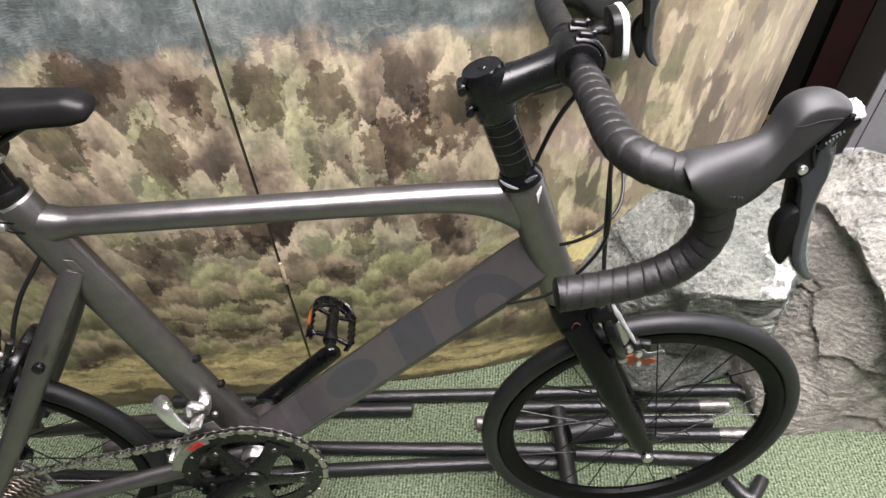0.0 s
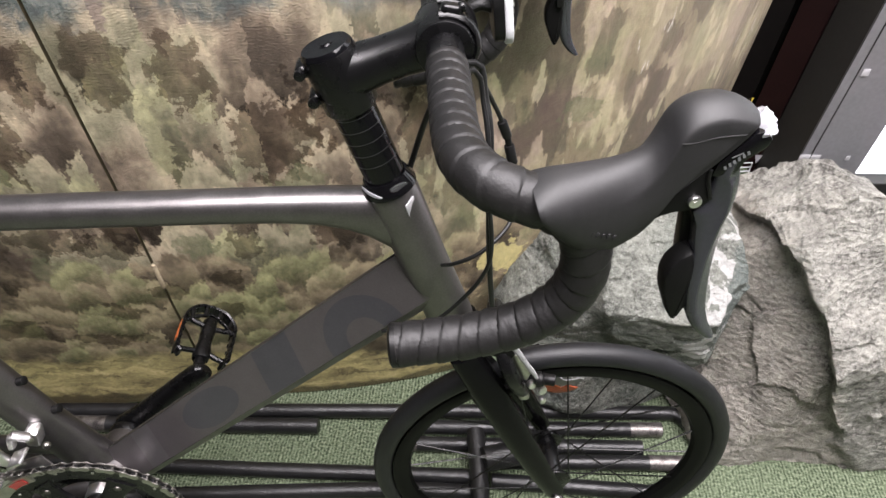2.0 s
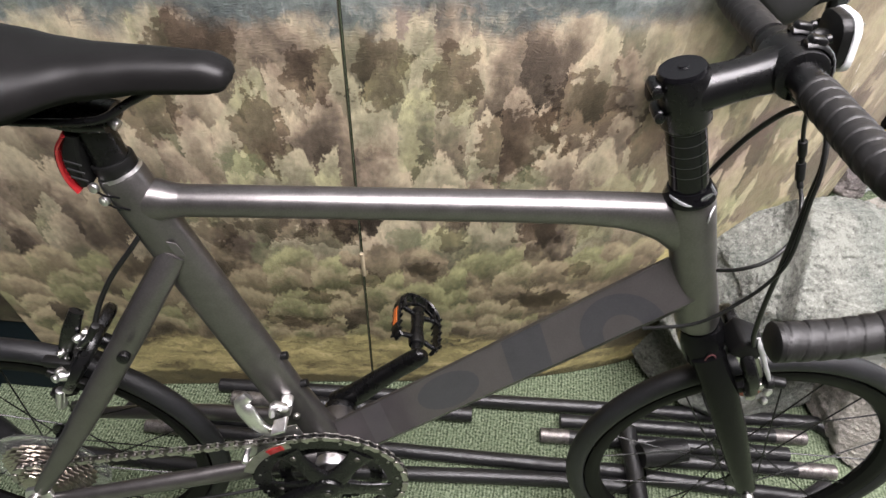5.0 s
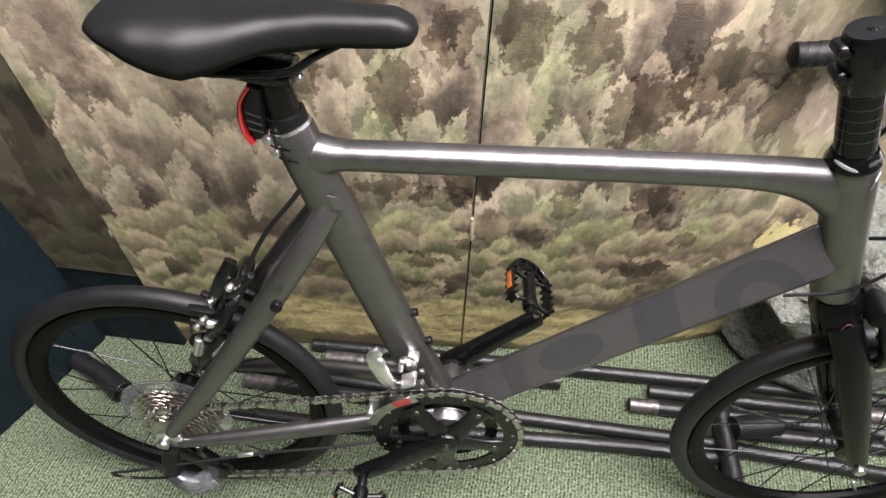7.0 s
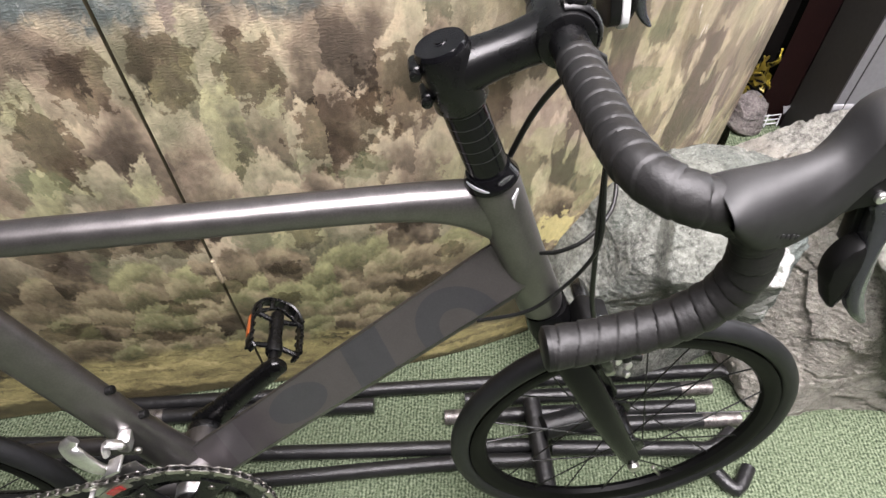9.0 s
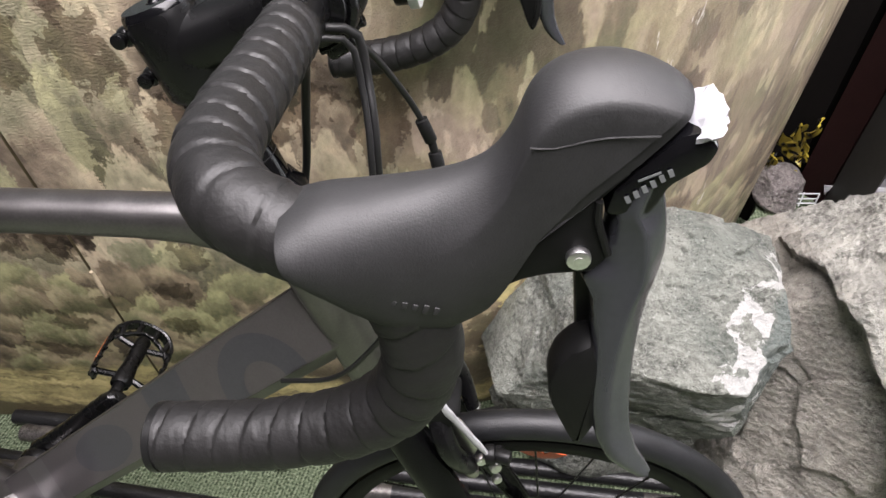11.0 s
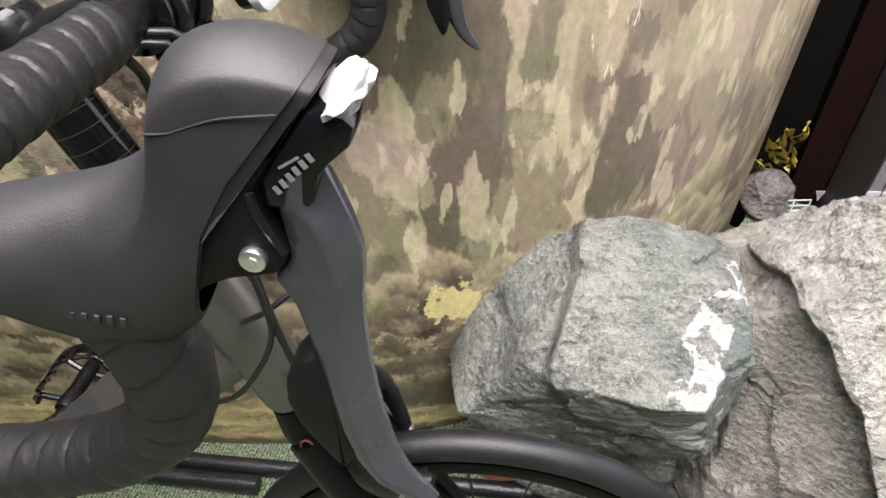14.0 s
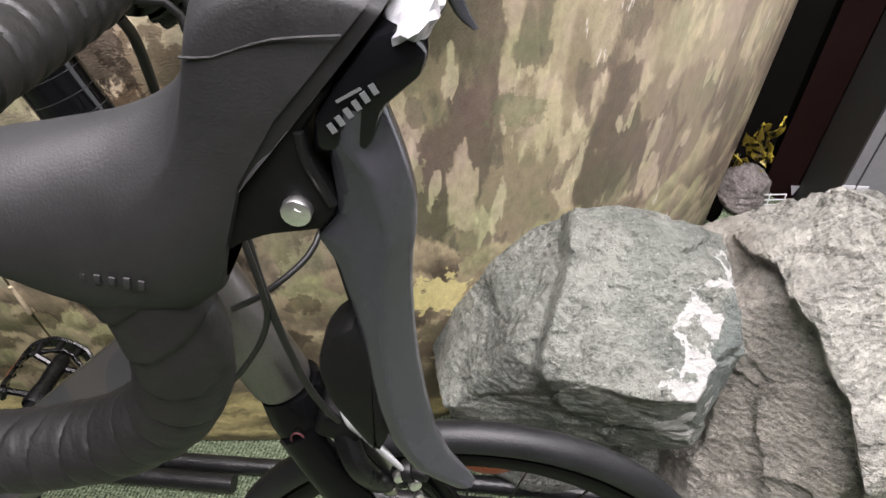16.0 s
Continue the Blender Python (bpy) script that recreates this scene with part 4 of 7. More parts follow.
def arc_mark(cs, cq, r0, r1, a0, a1, mat, tall=38.0, lift=0.0006):
    return mark([[(cs + r * math.cos(a), cq + r * math.sin(a) * tall) for r in np.linspace(r0, r1, 4)] for a in np.radians(np.linspace(a0, a1, 25))], mat, lift)


bar_mark(0.012, 0.506, 0.0, DECAL_BASE, lift=0.0003)
bar_mark(0.086, 0.118, 0.006, DECAL_DARK)
arc_mark(0.214, 0.0, 0.000, 0.044, 0, 360, DECAL_SLATE, 19)
bar_mark(0.300, 0.352, 0.008, DECAL_SLATE)
arc_mark(0.432, -0.98, 0.022, 0.046, -5, 185, DECAL_SLATE, 38, 0.0007)

# fork
b = bmesh.new()
sweep(b, [(0.8025, 0, 0.512), (0.8085, 0, 0.493), (0.815, 0, 0.472)], [(0.0215, 0.0225), (0.0290, 0.0245), (0.0330, 0.0215)], 28, (0, 1, 0), 2.6)
fork = part("fork", b, FORK, bike, "glossy black straight-bladed fork")
for sgn in (-1, 1):
    b = bmesh.new()
    sweep(b, spline([(0.812, sgn * 0.026, 0.486), (0.835, sgn * 0.037, 0.440), (0.868, sgn * 0.044, 0.368), (0.900, sgn * 0.047, 0.296), (0.927, sgn * 0.048, 0.238)], 0.02),
          [(0.010, 0.0185), (0.0105, 0.0185), (0.0105, 0.0175), (0.0095, 0.0150), (0.007, 0.0120)], 20)
    part("fork_blade", b, FORK, fork)
    bolt(fork, (0.929, sgn * 0.050, 0.231), (0, sgn, 0), 0.0075, STEEL, "axle_nut", 0.010)
b = bmesh.new()
sweep(b, [(0.7450, 0, 0.6835), (0.7440, 0, 0.6868), (0.7412, 0, 0.696)], [0.0235, 0.0235, 0.0190], 32)
headset = part("headset", b, BLACK_GLOSS, bike, "black headset with a torn white sticker")
b = bmesh.new()
sweep(b, [(0.7412 - 0.0032 * i, 0, 0.696 + 0.0098 * i) for i in range(8)], 0.0172, 28)
spacer = part("steerer_spacer", b, BLACK_GLOSS, bike, "glossy black steerer spacers")
for i in range(1, 6):
    b = bmesh.new()
    z = 0.702 + 0.0105 * i
    x = 0.7412 - 0.0032 * (z - 0.696) / 0.0098
    sweep(b, [(x, 0, z), (x - 0.00015, 0, z + 0.0005)], 0.01728, 28)
    part("ring", b, RING_GREY, spacer, "thin pale joint ring")
b = bmesh.new()
box(b, (0, 0, 0), (0.012, 0.0012, 0.018), pose(0, 0, 0, 0, -18, 55), 0.0004)
bmesh.ops.translate(b, vec=(0.7625, -0.017, 0.672), verts=b.verts[:])
part("sticker", b, TAPE_WHITE, headset, "torn white paper sticker")
b = bmesh.new()
sweep(b, [(0.7432 + 0.0226 * math.cos(radians(a)), 0.0226 * math.sin(radians(a)), 0.6895 - 0.00006 * (a - 205)) for a in range(205, 262, 8)], [(0.0010, 0.0002), (0.0018, 0.0005), (0.0019, 0.0005), (0.0016, 0.0005), (0.0008, 0.0003)], 10, (0, 0, 1), 3.0)
part("seal", b, FILM_WHITE, headset, "torn strip of white film")
b = bmesh.new()
sweep(b, [(0.7424 + 0.0216 * math.cos(radians(a)), 0.0216 * math.sin(radians(a)), 0.6925 + 0.0012 * math.sin(a)) for a in range(282, 345, 7)], [(0.0030, 0.0005), (0.0044, 0.0010), (0.0040, 0.0007), (0.0026, 0.0010), (0.0012, 0.0004)], 8, (0, 0, 1), 3.0)
part("film", b, FILM_CLEAR, headset, "crumpled clear film")

# oval badge on the fork crown
b = bmesh.new()
sweep(b, [(0.8120 + 0.0052 * math.cos(radians(a)), -0.0318, 0.4860 + 0.0085 * math.sin(radians(a))) for a in range(0, 361, 20)], 0.0008, 6)
part("badge", b, BADGE, fork, "small dull red oval badge")

# stem with its clamps
BAR = Vector((0.790, 0, 0.810))
b = bmesh.new()
sweep(b, [(0.7215, 0, 0.7580), (0.7205, 0, 0.7610), (0.7085, 0, 0.7985), (0.7070, 0, 0.8030)], [0.0190, 0.0212, 0.0212, 0.0200], 36)
sweep(b, [(0.706, 0, 0.7800), (0.722, 0, 0.7860), (0.732, 0, 0.7895), (0.745, 0, 0.7940), (0.762, 0, 0.7998), (0.774, 0, 0.8040), (0.784, 0, 0.8078)], [(0.0200, 0.0205), (0.0196, 0.0196), (0.0182, 0.0176), (0.0170, 0.0164), (0.0170, 0.0162), (0.0180, 0.0172), (0.0200, 0.0190)], 32, (0, 1, 0), 2.2)
rod(b, BAR + Vector((0, -0.0225, 0)), BAR + Vector((0, 0.0225, 0)), 0.0208, 32, bevel=0.0030)
stem = part("stem", b, BLACK, bike, "matt black alloy stem")
b = bmesh.new()
sweep(b, [(0.7070, 0, 0.8030), (0.7065, 0, 0.8046), (0.7058, 0, 0.8068)], [0.0200, 0.0196, 0.0182], 36)
sweep(b, [(0.7059, 0, 0.8066), (0.7056, 0, 0.8073)], [0.0055, 0.0050], 20)
cap = part("top_cap", b, BLACK_GLOSS, stem, "black round top cap")
b = bmesh.new()
sweep(b, [(0.7057, 0, 0.8070), (0.7054, 0, 0.8080)], [0.0034, 0.0030], 12)
part("top_cap_bolt", b, BLACK_GLOSS, stem)
for z in (0.768, 0.790):
    x = 0.7205 - 0.012 * (z - 0.761) / 0.0375
    b = bmesh.new()
    box(b, (x - 0.0225, 0, z), (0.011, 0.022, 0.0105), pose(0, 0, 0, 0, -18, 0), 0.0045, 4)
    part("clamp_lug", b, BLACK, stem)
    bolt(stem, (x - 0.024, -0.011, z), (0, -1, 0), 0.0042, BLACK, length=0.004)
# face plate: two arms with bolts
for y in (-0.013, 0.013):
    b = bmesh.new()
    pts = [BAR + Vector((0.0225 * math.cos(a), y, 0.0225 * math.sin(a))) for a in [radians(d) for d in range(-80, 101, 15)]]
    sweep(b, pts, [(0.0062, 0.0036)] * len(pts), 10)
    part("face_plate_arm", b, BLACK, stem)
    for a in (80, -60):
        p = BAR + Vector((0.024 * math.cos(radians(a)), y, 0.024 * math.sin(radians(a))))
        b = bmesh.new()
        box(b, p, (0.014, 0.010, 0.011), pose(0, 0, 0, 0, -a + 90, 0), 0.003, 3)
        part("clamp_lug", b, BLACK, stem)
        bolt(stem, p + Vector((0.006, 0, 0.002)), (1, 0, 0.35), 0.0036, BLACK, length=0.004)

# handlebar and wrapped tape
b = bmesh.new()
rod(b, BAR + Vector((0, -0.05, 0)), BAR + Vector((0, 0.05, 0)), 0.0132, 24)
handlebar = part("handlebar", b, BLACK, bike, "black drop handlebar")


def tape_wrap(pitch, depth, phase):
    """Height of the wound tape: each turn swells to its edge, then drops in a narrow crease; puckers run across it."""
    def f(s, th):
        u = s / pitch + phase + 0.24 * math.sin(th + 0.7) + 0.10 * math.sin(s * 61 + th) + 0.05 * noise.noise((s * 40, math.cos(th) * 1.5, math.sin(th) * 1.5))
        k = u - math.floor(u)
        e = depth * (0.25 + 0.75 * math.sin(0.5 * math.pi * min(1.0, k / 0.72))) if k < 0.88 else depth * (1 - (k - 0.88) / 0.05) if k < 0.93 else -0.25 * depth + 0.5 * depth * (k - 0.93) / 0.07
        pucker = 0.00034 * noise.noise((s * 210, math.cos(th) * 2.6 + math.floor(u) * 3.1, math.sin(th) * 2.6)) + 0.00016 * noise.noise((s * 520, th * 3, math.floor(u)))
        return e - depth * 0.5 + pucker
    return f


for sgn in (-1, 1):
    y = sgn
    main = spline([(0.790, y * 0.046, 0.810), (0.790, y * 0.09, 0.810), (0.790, y * 0.130, 0.8105), (0.7935, y * 0.157, 0.8105), (0.8045, y * 0.1745, 0.8085),
                   (0.820, y * 0.1810, 0.804), (0.838, y * 0.1815, 0.797), (0.8525, y * 0.1815, 0.784), (0.8585, y * 0.1815, 0.766), (0.858, y * 0.1815, 0.745),
                   (0.8475, y * 0.1815, 0.724), (0.826, y * 0.1815, 0.7085), (0.800, y * 0.1815, 0.700), (0.772, y * 0.1815, 0.6955), (0.750, y * 0.1815, 0.6935)], 0.0009)
    b = bmesh.new()
    sweep(b, main, [0.0138] * len(main), 40, (0, 0.3, 1), wrap=tape_wrap(0.0128, 0.0009, 0.3 if sgn < 0 else 0.6))
    part("bar_tape", b, TAPE, handlebar, "wrapped black leatherette tape")
    b = bmesh.new()
    sweep(b, [(0.7515, y * 0.1815, 0.6936), (0.7485, y * 0.1815, 0.6934), (0.7468, y * 0.1815, 0.6933)], [0.0142, 0.0142, 0.0118], 24)
    part("bar_plug", b, PLASTIC, handlebar)


# brake and gear levers with their rubber hoods
def hood_section(c, hv, w, dome, seg=11):
    """Ring of points: a domed top with soft shoulders, nearly straight flanks and a round underside."""
    c, hv, al = Vector(c), Vector(hv), Vector((0, 1, 0))
    bs = 0.86
    half = []
    for k in range(seg):
        q = bs * k / (seg - 1)
        half.append((1 - dome * (q / bs) ** 2, q))
    a1 = 1 - dome
    half += [(a1 - 0.035, bs + 0.045), (a1 - 0.10, bs + 0.078)]
    for k in range(1, 5):
        half.append(((a1 - 0.10) * (1 - k / 4), bs + 0.078 + (1 - bs - 0.078) * k / 4))
    # a high dome has no shoulders: it turns into an oval
    blend = min(1.0, max(0.0, (dome - 0.30) / 0.40))
    for k, (a, q) in enumerate(half):
        th = math.pi / 2 * k / (len(half) - 1)
        half[k] = (a + (math.cos(th) ** 0.9 - a) * blend, q + (math.sin(th) ** 0.9 - q) * blend)
    for k in range(1, 10):
        th = math.pi / 2 * k / 9
        half.append((-math.sin(th) ** (2 / 2.4), math.cos(th) ** (2 / 2.4)))
    ring = half[:-1] + [(a, -q) for a, q in half[:0:-1]]
    return [c + hv * a + al * (w * q) for a, q in ring]


def skin(bm, rings):
    """Faces between rings of points, closed at both ends."""
    vs = [[bm.verts.new(p) for p in r] for r in rings]
    n = len(vs[0])
    for r0, r1 in zip(vs, vs[1:]):
        for k in range(n):
            bm.faces.new((r0[k], r0[(k + 1) % n], r1[(k + 1) % n], r1[k]))
    bm.faces.new(vs[0][::-1])
    bm.faces.new(vs[-1])


def lever_unit(sgn):
    """One hooded lever: sgn -1 is the right-hand one."""
    y = sgn * 0.178
    top = [(0.8230, 0.8150), (0.8330, 0.8186), (0.8470, 0.8206), (0.8655, 0.8236), (0.8785, 0.8292), (0.8850, 0.8370), (0.8892, 0.8480), (0.8945, 0.8540), (0.9030, 0.8570), (0.9125, 0.8566), (0.9220, 0.8530), (0.9320, 0.8465)]
    bot = [(0.8290, 0.7970), (0.8410, 0.7810), (0.8545, 0.7695), (0.8670, 0.7690), (0.8760, 0.7740), (0.8835, 0.7800), (0.8900, 0.7850), (0.8960, 0.7915), (0.9020, 0.8000), (0.9090, 0.8090), (0.9170, 0.8190), (0.9260, 0.8310)]
    wid = [0.0184, 0.0182, 0.0178, 0.0170, 0.0160, 0.0152, 0.0152, 0.0155, 0.0157, 0.0154, 0.0146, 0.0118]
    dom = [0.85, 0.85, 0.80, 0.72, 0.62, 0.40, 0.24, 0.20, 0.20, 0.22, 0.24, 0.28]
    src = np.linspace(0, 1, len(top))
    tp, bt = spline([(q[0], 0, q[1]) for q in top], 0.001), spline([(q[0], 0, q[1]) for q in bot], 0.001)
    secs = []
    for t in np.linspace(0, 1, 64):
        p, q = tp[round(t * (len(tp) - 1))], bt[round(t * (len(bt) - 1))]
        yc = sgn * np.interp(t, [0, 0.35, 1], [0.185, 0.180, 0.177])
        f = float(np.interp(t, [0, 0.01, 0.02], [0.97, 0.99, 1.0]))
        secs.append((((p.x + q.x) / 2, yc, (p.z + q.z) / 2), (f * (p.x - q.x) / 2, 0, f * (p.z - q.z) / 2), f * np.interp(t, src, wid), np.interp(t, src, dom)))
    # the rubber ends along a bent line, three straight runs: (x, z), direction out of the rubber
    runs = [((0.9165, 0.8410), (0.720, -0.694)), ((0.8996, 0.8220), (0.815, -0.580)), ((0.8884, 0.8010), (0.925, -0.380))]

    def beyond(co, off=0.0):
        return min((co.x - a[0]) * d[0] + (co.z - a[1]) * d[1] for a, d in runs) - off

    b = bmesh.new()
    skin(b, [hood_section(*q) for q in secs])
    bmesh.ops.delete(b, geom=[f for f in b.faces if len(f.verts) > 8], context="FACES_ONLY")
    for a, d in runs:
        bmesh.ops.bisect_plane(b, geom=b.verts[:] + b.edges[:] + b.faces[:], plane_co=(a[0], 0, a[1]), plane_no=(d[0], 0, d[1]))
    bmesh.ops.delete(b, geom=[f for f in b.faces if beyond(f.calc_center_median()) > 0], context="FACES")
    rim = [e for e in b.edges if e.is_boundary and e.verts[0].co.x > 0.87]
    lip = bmesh.ops.extrude_edge_only(b, edges=rim)
    for v in lip["geom"]:
        if isinstance(v, bmesh.types.BMVert):
            v.co = Vector((v.co.x, y + (v.co.y - y) * 0.90, v.co.z)) + (Vector((0.905, 0, 0.825)) - Vector((v.co.x, 0, v.co.z))) * 0.07
    unit = part("brake_lever", b, HOOD, bike, "drop-bar lever with a dark grey rubber hood")
    # moulding line and embossed bars on the flank of the hood
    out = y + sgn * 0.0153
    b = bmesh.new()
    sweep(b, spline([(0.8890, out + sgn * 0.0004, 0.8405), (0.8945, out, 0.8402), (0.9000, out, 0.8418), (0.9060, out, 0.8432), (0.9120, out - sgn * 0.0001, 0.8436), (0.9185, out - sgn * 0.0006, 0.8436)], 0.003), 0.00028, 6)
    part("hood_seam", b, HOOD, unit)
    for i in range(7):
        b = bmesh.new()
        box(b, (0.8480 + 0.0030 * i, sgn * (0.1986 - 0.00030 * i), 0.7935 - 0.0009 * i), (0.0016, 0.0007, (0.0030, 0.0036, 0.0026, 0.0030, 0.0026, 0.0036, 0.0030)[i]), pose(0, 0, 0, 0, 14, 0), 0.0003)
        part("embossed_bar", b, HOOD, unit)
    # collar and hard body in front of the rubber
    b = bmesh.new()
    skin(b, [hood_section(c, [0.975 * q for q in hv], w * 0.96, dm) for c, hv, w, dm in secs])
    for a, d in runs:
        bmesh.ops.bisect_plane(b, geom=b.verts[:] + b.edges[:] + b.faces[:], plane_co=(a[0] - d[0] * 0.002, 0, a[1] - d[1] * 0.002), plane_no=(d[0], 0, d[1]))
    bmesh.ops.delete(b, geom=[f for f in b.faces if beyond(f.calc_center_median(), -0.002) < 0], context="FACES")
    bmesh.ops.bisect_plane(b, geom=b.verts[:] + b.edges[:] + b.faces[:], plane_co=(0.9187, 0, 0.8391), plane_no=(0.735, 0, -0.678), clear_outer=True)
    bmesh.ops.holes_fill(b, edges=[e for e in b.edges if e.is_boundary])
    collar = part("collar", b, COLLAR, unit, "dark rubber collar in front of the hood")
    b = bmesh.new()
    plate(b, [(0.8840, 0.7925), (0.8899, 0.7962), (0.8960, 0.7984), (0.9033, 0.7994), (0.9086, 0.8000), (0.9124, 0.8052), (0.9120, 0.8080), (0.9082, 0.8183), (0.9078, 0.8240), (0.9150, 0.8330), (0.9050, 0.8330), (0.8930, 0.8150)], y - 0.0138, y + 0.0138, 0.0016)
    part("bracket", b, BRACKET, unit, "black plastic bracket")
    b = bmesh.new()
    sweep(b, spline([(0.9075, y + sgn * 0.0139, 0.8245), (0.9078, y + sgn * 0.0140, 0.8190), (0.9100, y + sgn * 0.0140, 0.8125), (0.9121, y + sgn * 0.0139, 0.8068)], 0.002), 0.0011, 8)
    part("bracket_rim", b, PLASTIC, unit)
    bolt(unit, (0.9042, y + sgn * 0.0130, 0.8062), (0, sgn, 0), 0.0034, SILVER, "pivot_pin", 0.0032)
    # glossy name plate over the blade's root
    b = bmesh.new()
    plate(b, [(0.9092, 0.8190), (0.9205, 0.8192), (0.9226, 0.8235), (0.9244, 0.8285), (0.9322, 0.8350), (0.9338, 0.8395), (0.9295, 0.8445), (0.9240, 0.8430), (0.9150, 0.8330), (0.9105, 0.8270)], y - 0.0132, y + 0.0138, 0.0018)
    name_plate = part("name_plate", b, BLACK_GLOSS, unit, "glossy black plate with pale marks")
    turn = Matrix.Translation((0.9196, y + sgn * 0.0139, 0.8300)) @ Euler((0, radians(-42), 0)).to_matrix().to_4x4()
    for u, v, bw, bh in ((-0.0072, 0.0, 0.0012, 0.0022), (-0.0048, 0.0, 0.0012, 0.0022), (-0.0024, 0.0, 0.0012, 0.0022), (0.0, 0.0, 0.0012, 0.0022), (0.0024, 0.0, 0.0012, 0.0022), (0.0048, 0.0, 0.0012, 0.0022), (0.0004, 0.0024, 0.0056, 0.0006)):
        b = bmesh.new()
        box(b, (0, 0, 0), (bw, 0.0002, bh), pose(0, 0, 0, 0, 14, 0))
        bmesh.ops.transform(b, matrix=turn @ Matrix.Translation((u, 0, v)), verts=b.verts[:])
        part("mark_bar", b, MARK_GREY, unit)
    # brake blade: height, back edge, outer ridge, front edge
    rows = ((0.8285, 0.9170, 0.9190, 0.9236), (0.8200, 0.9115, 0.9175, 0.9258), (0.8140, 0.9120, 0.9208, 0.9274), (0.8070, 0.9122, 0.9222, 0.9286), (0.8030, 0.9116, 0.9226, 0.9289), (0.7972, 0.9064, 0.9227, 0.9286), (0.7930, 0.9084, 0.9220, 0.9280), (0.7890, 0.9102, 0.9211, 0.9272), (0.7790, 0.9118, 0.9200, 0.9264),
            (0.7670, 0.9132, 0.9195, 0.9264), (0.7550, 0.9142, 0.9197, 0.9270), (0.7420, 0.9155, 0.9207, 0.9284), (0.7290, 0.9182, 0.9234, 0.9306), (0.7180, 0.9234, 0.9282, 0.9346), (0.7100, 0.9300, 0.9340, 0.9394), (0.7050, 0.9368, 0.9388, 0.9420))
    zs = [q[0] for q in rows][::-1]
    rings = []
    for z in np.concatenate([np.linspace(0.8285, 0.8045, 12), np.linspace(0.8030, 0.7890, 14), np.linspace(0.7870, 0.7050, 30)]):
        xb, xr, xf = (float(np.interp(z, zs, [q[j] for q in rows][::-1])) for j in (1, 2, 3))
        low = min(1.0, max(0.0, (0.800 - z) / 0.08))
        yc, w = y + sgn * (0.0060 + 0.0090 * low), float(np.interp(z, [0.705, 0.718, 0.742, 0.80, 0.8285], [0.0030, 0.0058, 0.0068, 0.0088, 0.0078]))
        loop = [(xb, yc - sgn * 0.4 * w), (xb + 0.0004, yc + sgn * 0.62 * w), (xr - 0.0022, yc + sgn * 0.94 * w), (xr, yc + sgn * w), (xr + 0.0020, yc + sgn * 0.82 * w), (xf - 0.0006, yc + sgn * 0.30 * w), (xf, yc), (xf - 0.0006, yc - sgn * 0.4 * w), (xr, yc - sgn * w), (xb + 0.001, yc - sgn * 0.8 * w)]
        ring = []
        n = len(loop)
        for k in range(n):
            p0, p1, p2, p3 = (Vector((*loop[(k + o) % n], 0)) for o in (-1, 0, 1, 2))
            for f in (0.0, 0.33, 0.66):
                q = 0.5 * (2 * p1 + (p2 - p0) * f + (2 * p0 - 5 * p1 + 4 * p2 - p3) * f * f + (3 * p1 - p0 - 3 * p2 + p3) * f ** 3)
                ring.append(Vector((q.x, q.y, z)))
        rings.append(ring)
    b = bmesh.new()
    skin(b, rings)
    part("brake_blade", b, LEVER, unit, "dark grey metallic brake blade")
    # small shift paddle behind the blade
    b = bmesh.new()
    plate(b, [(0.9125, 0.7735), (0.9060, 0.7685), (0.9020, 0.7620), (0.9005, 0.7540), (0.9020, 0.7430), (0.9065, 0.7320), (0.9110, 0.7210), (0.9150, 0.7200), (0.9190, 0.7330), (0.9185, 0.7560)], y + sgn * 0.002, y + sgn * 0.0168, 0.0034)
    part("shift_paddle", b, BRACKET, unit, "black shift paddle")
    b = bmesh.new()
    plate(b, [(0.9050, 0.7990), (0.9120, 0.7990), (0.9170, 0.7620), (0.9095, 0.7620)], y - 0.004, y + 0.004, 0.001)
    part("shift_arm", b, PLASTIC, unit)
    # crumpled white film left on the tip
    b = bmesh.new()
    bmesh.ops.create_icosphere(b, subdivisions=3, radius=1.0)
    for v in b.verts:
        ds, pts = noise.voronoi(v.co * 1.5 + Vector((3 * sgn, 0, 4)))
        k = 0.80 + 0.34 * (ds[1] - ds[0]) + 0.34 * noise.noise(pts[0] * 3.3) + 0.08 * noise.noise(v.co * 5.0)
        v.co = Vector((v.co.x * 0.0046, v.co.y * 0.0122, v.co.z * 0.0080)) * k
    bmesh.ops.transform(b, matrix=Matrix.Translation((0.9302, y + sgn * 0.0025, 0.8428)) @ Euler((0, radians(38), 0)).to_matrix().to_4x4(), verts=b.verts[:])
    part("paper_wrap", b, FILM_WHITE, unit, "crumpled white protective film", smooth=False)


lever_unit(-1)
lever_unit(1)

# front reflector on its bracket
b = bmesh.new()
sweep(b, spline([(0.806, 0.030, 0.816), (0.818, 0.030, 0.822), (0.828, 0.030, 0.820)], 0.004), [(0.006, 0.005)] * 2, 10)
rod(b, (0.790, 0.024, 0.810), (0.790, 0.036, 0.810), 0.0175, 24, bevel=0.002)
front_reflector = part("front_reflector", b, PLASTIC, bike, "white reflector on a black bracket")
def rounded(w, h, r):
    """Outline of a rectangle with rounded corners."""
    out = []
    for sx, sz, a0 in ((1, 1, 0), (-1, 1, 90), (-1, -1, 180), (1, -1, 270)):
        out += [(sx * (w / 2 - r) + r * math.cos(radians(a0 + k * 22.5)), sz * (h / 2 - r) + r * math.sin(radians(a0 + k * 22.5))) for k in range(5)]
    return out


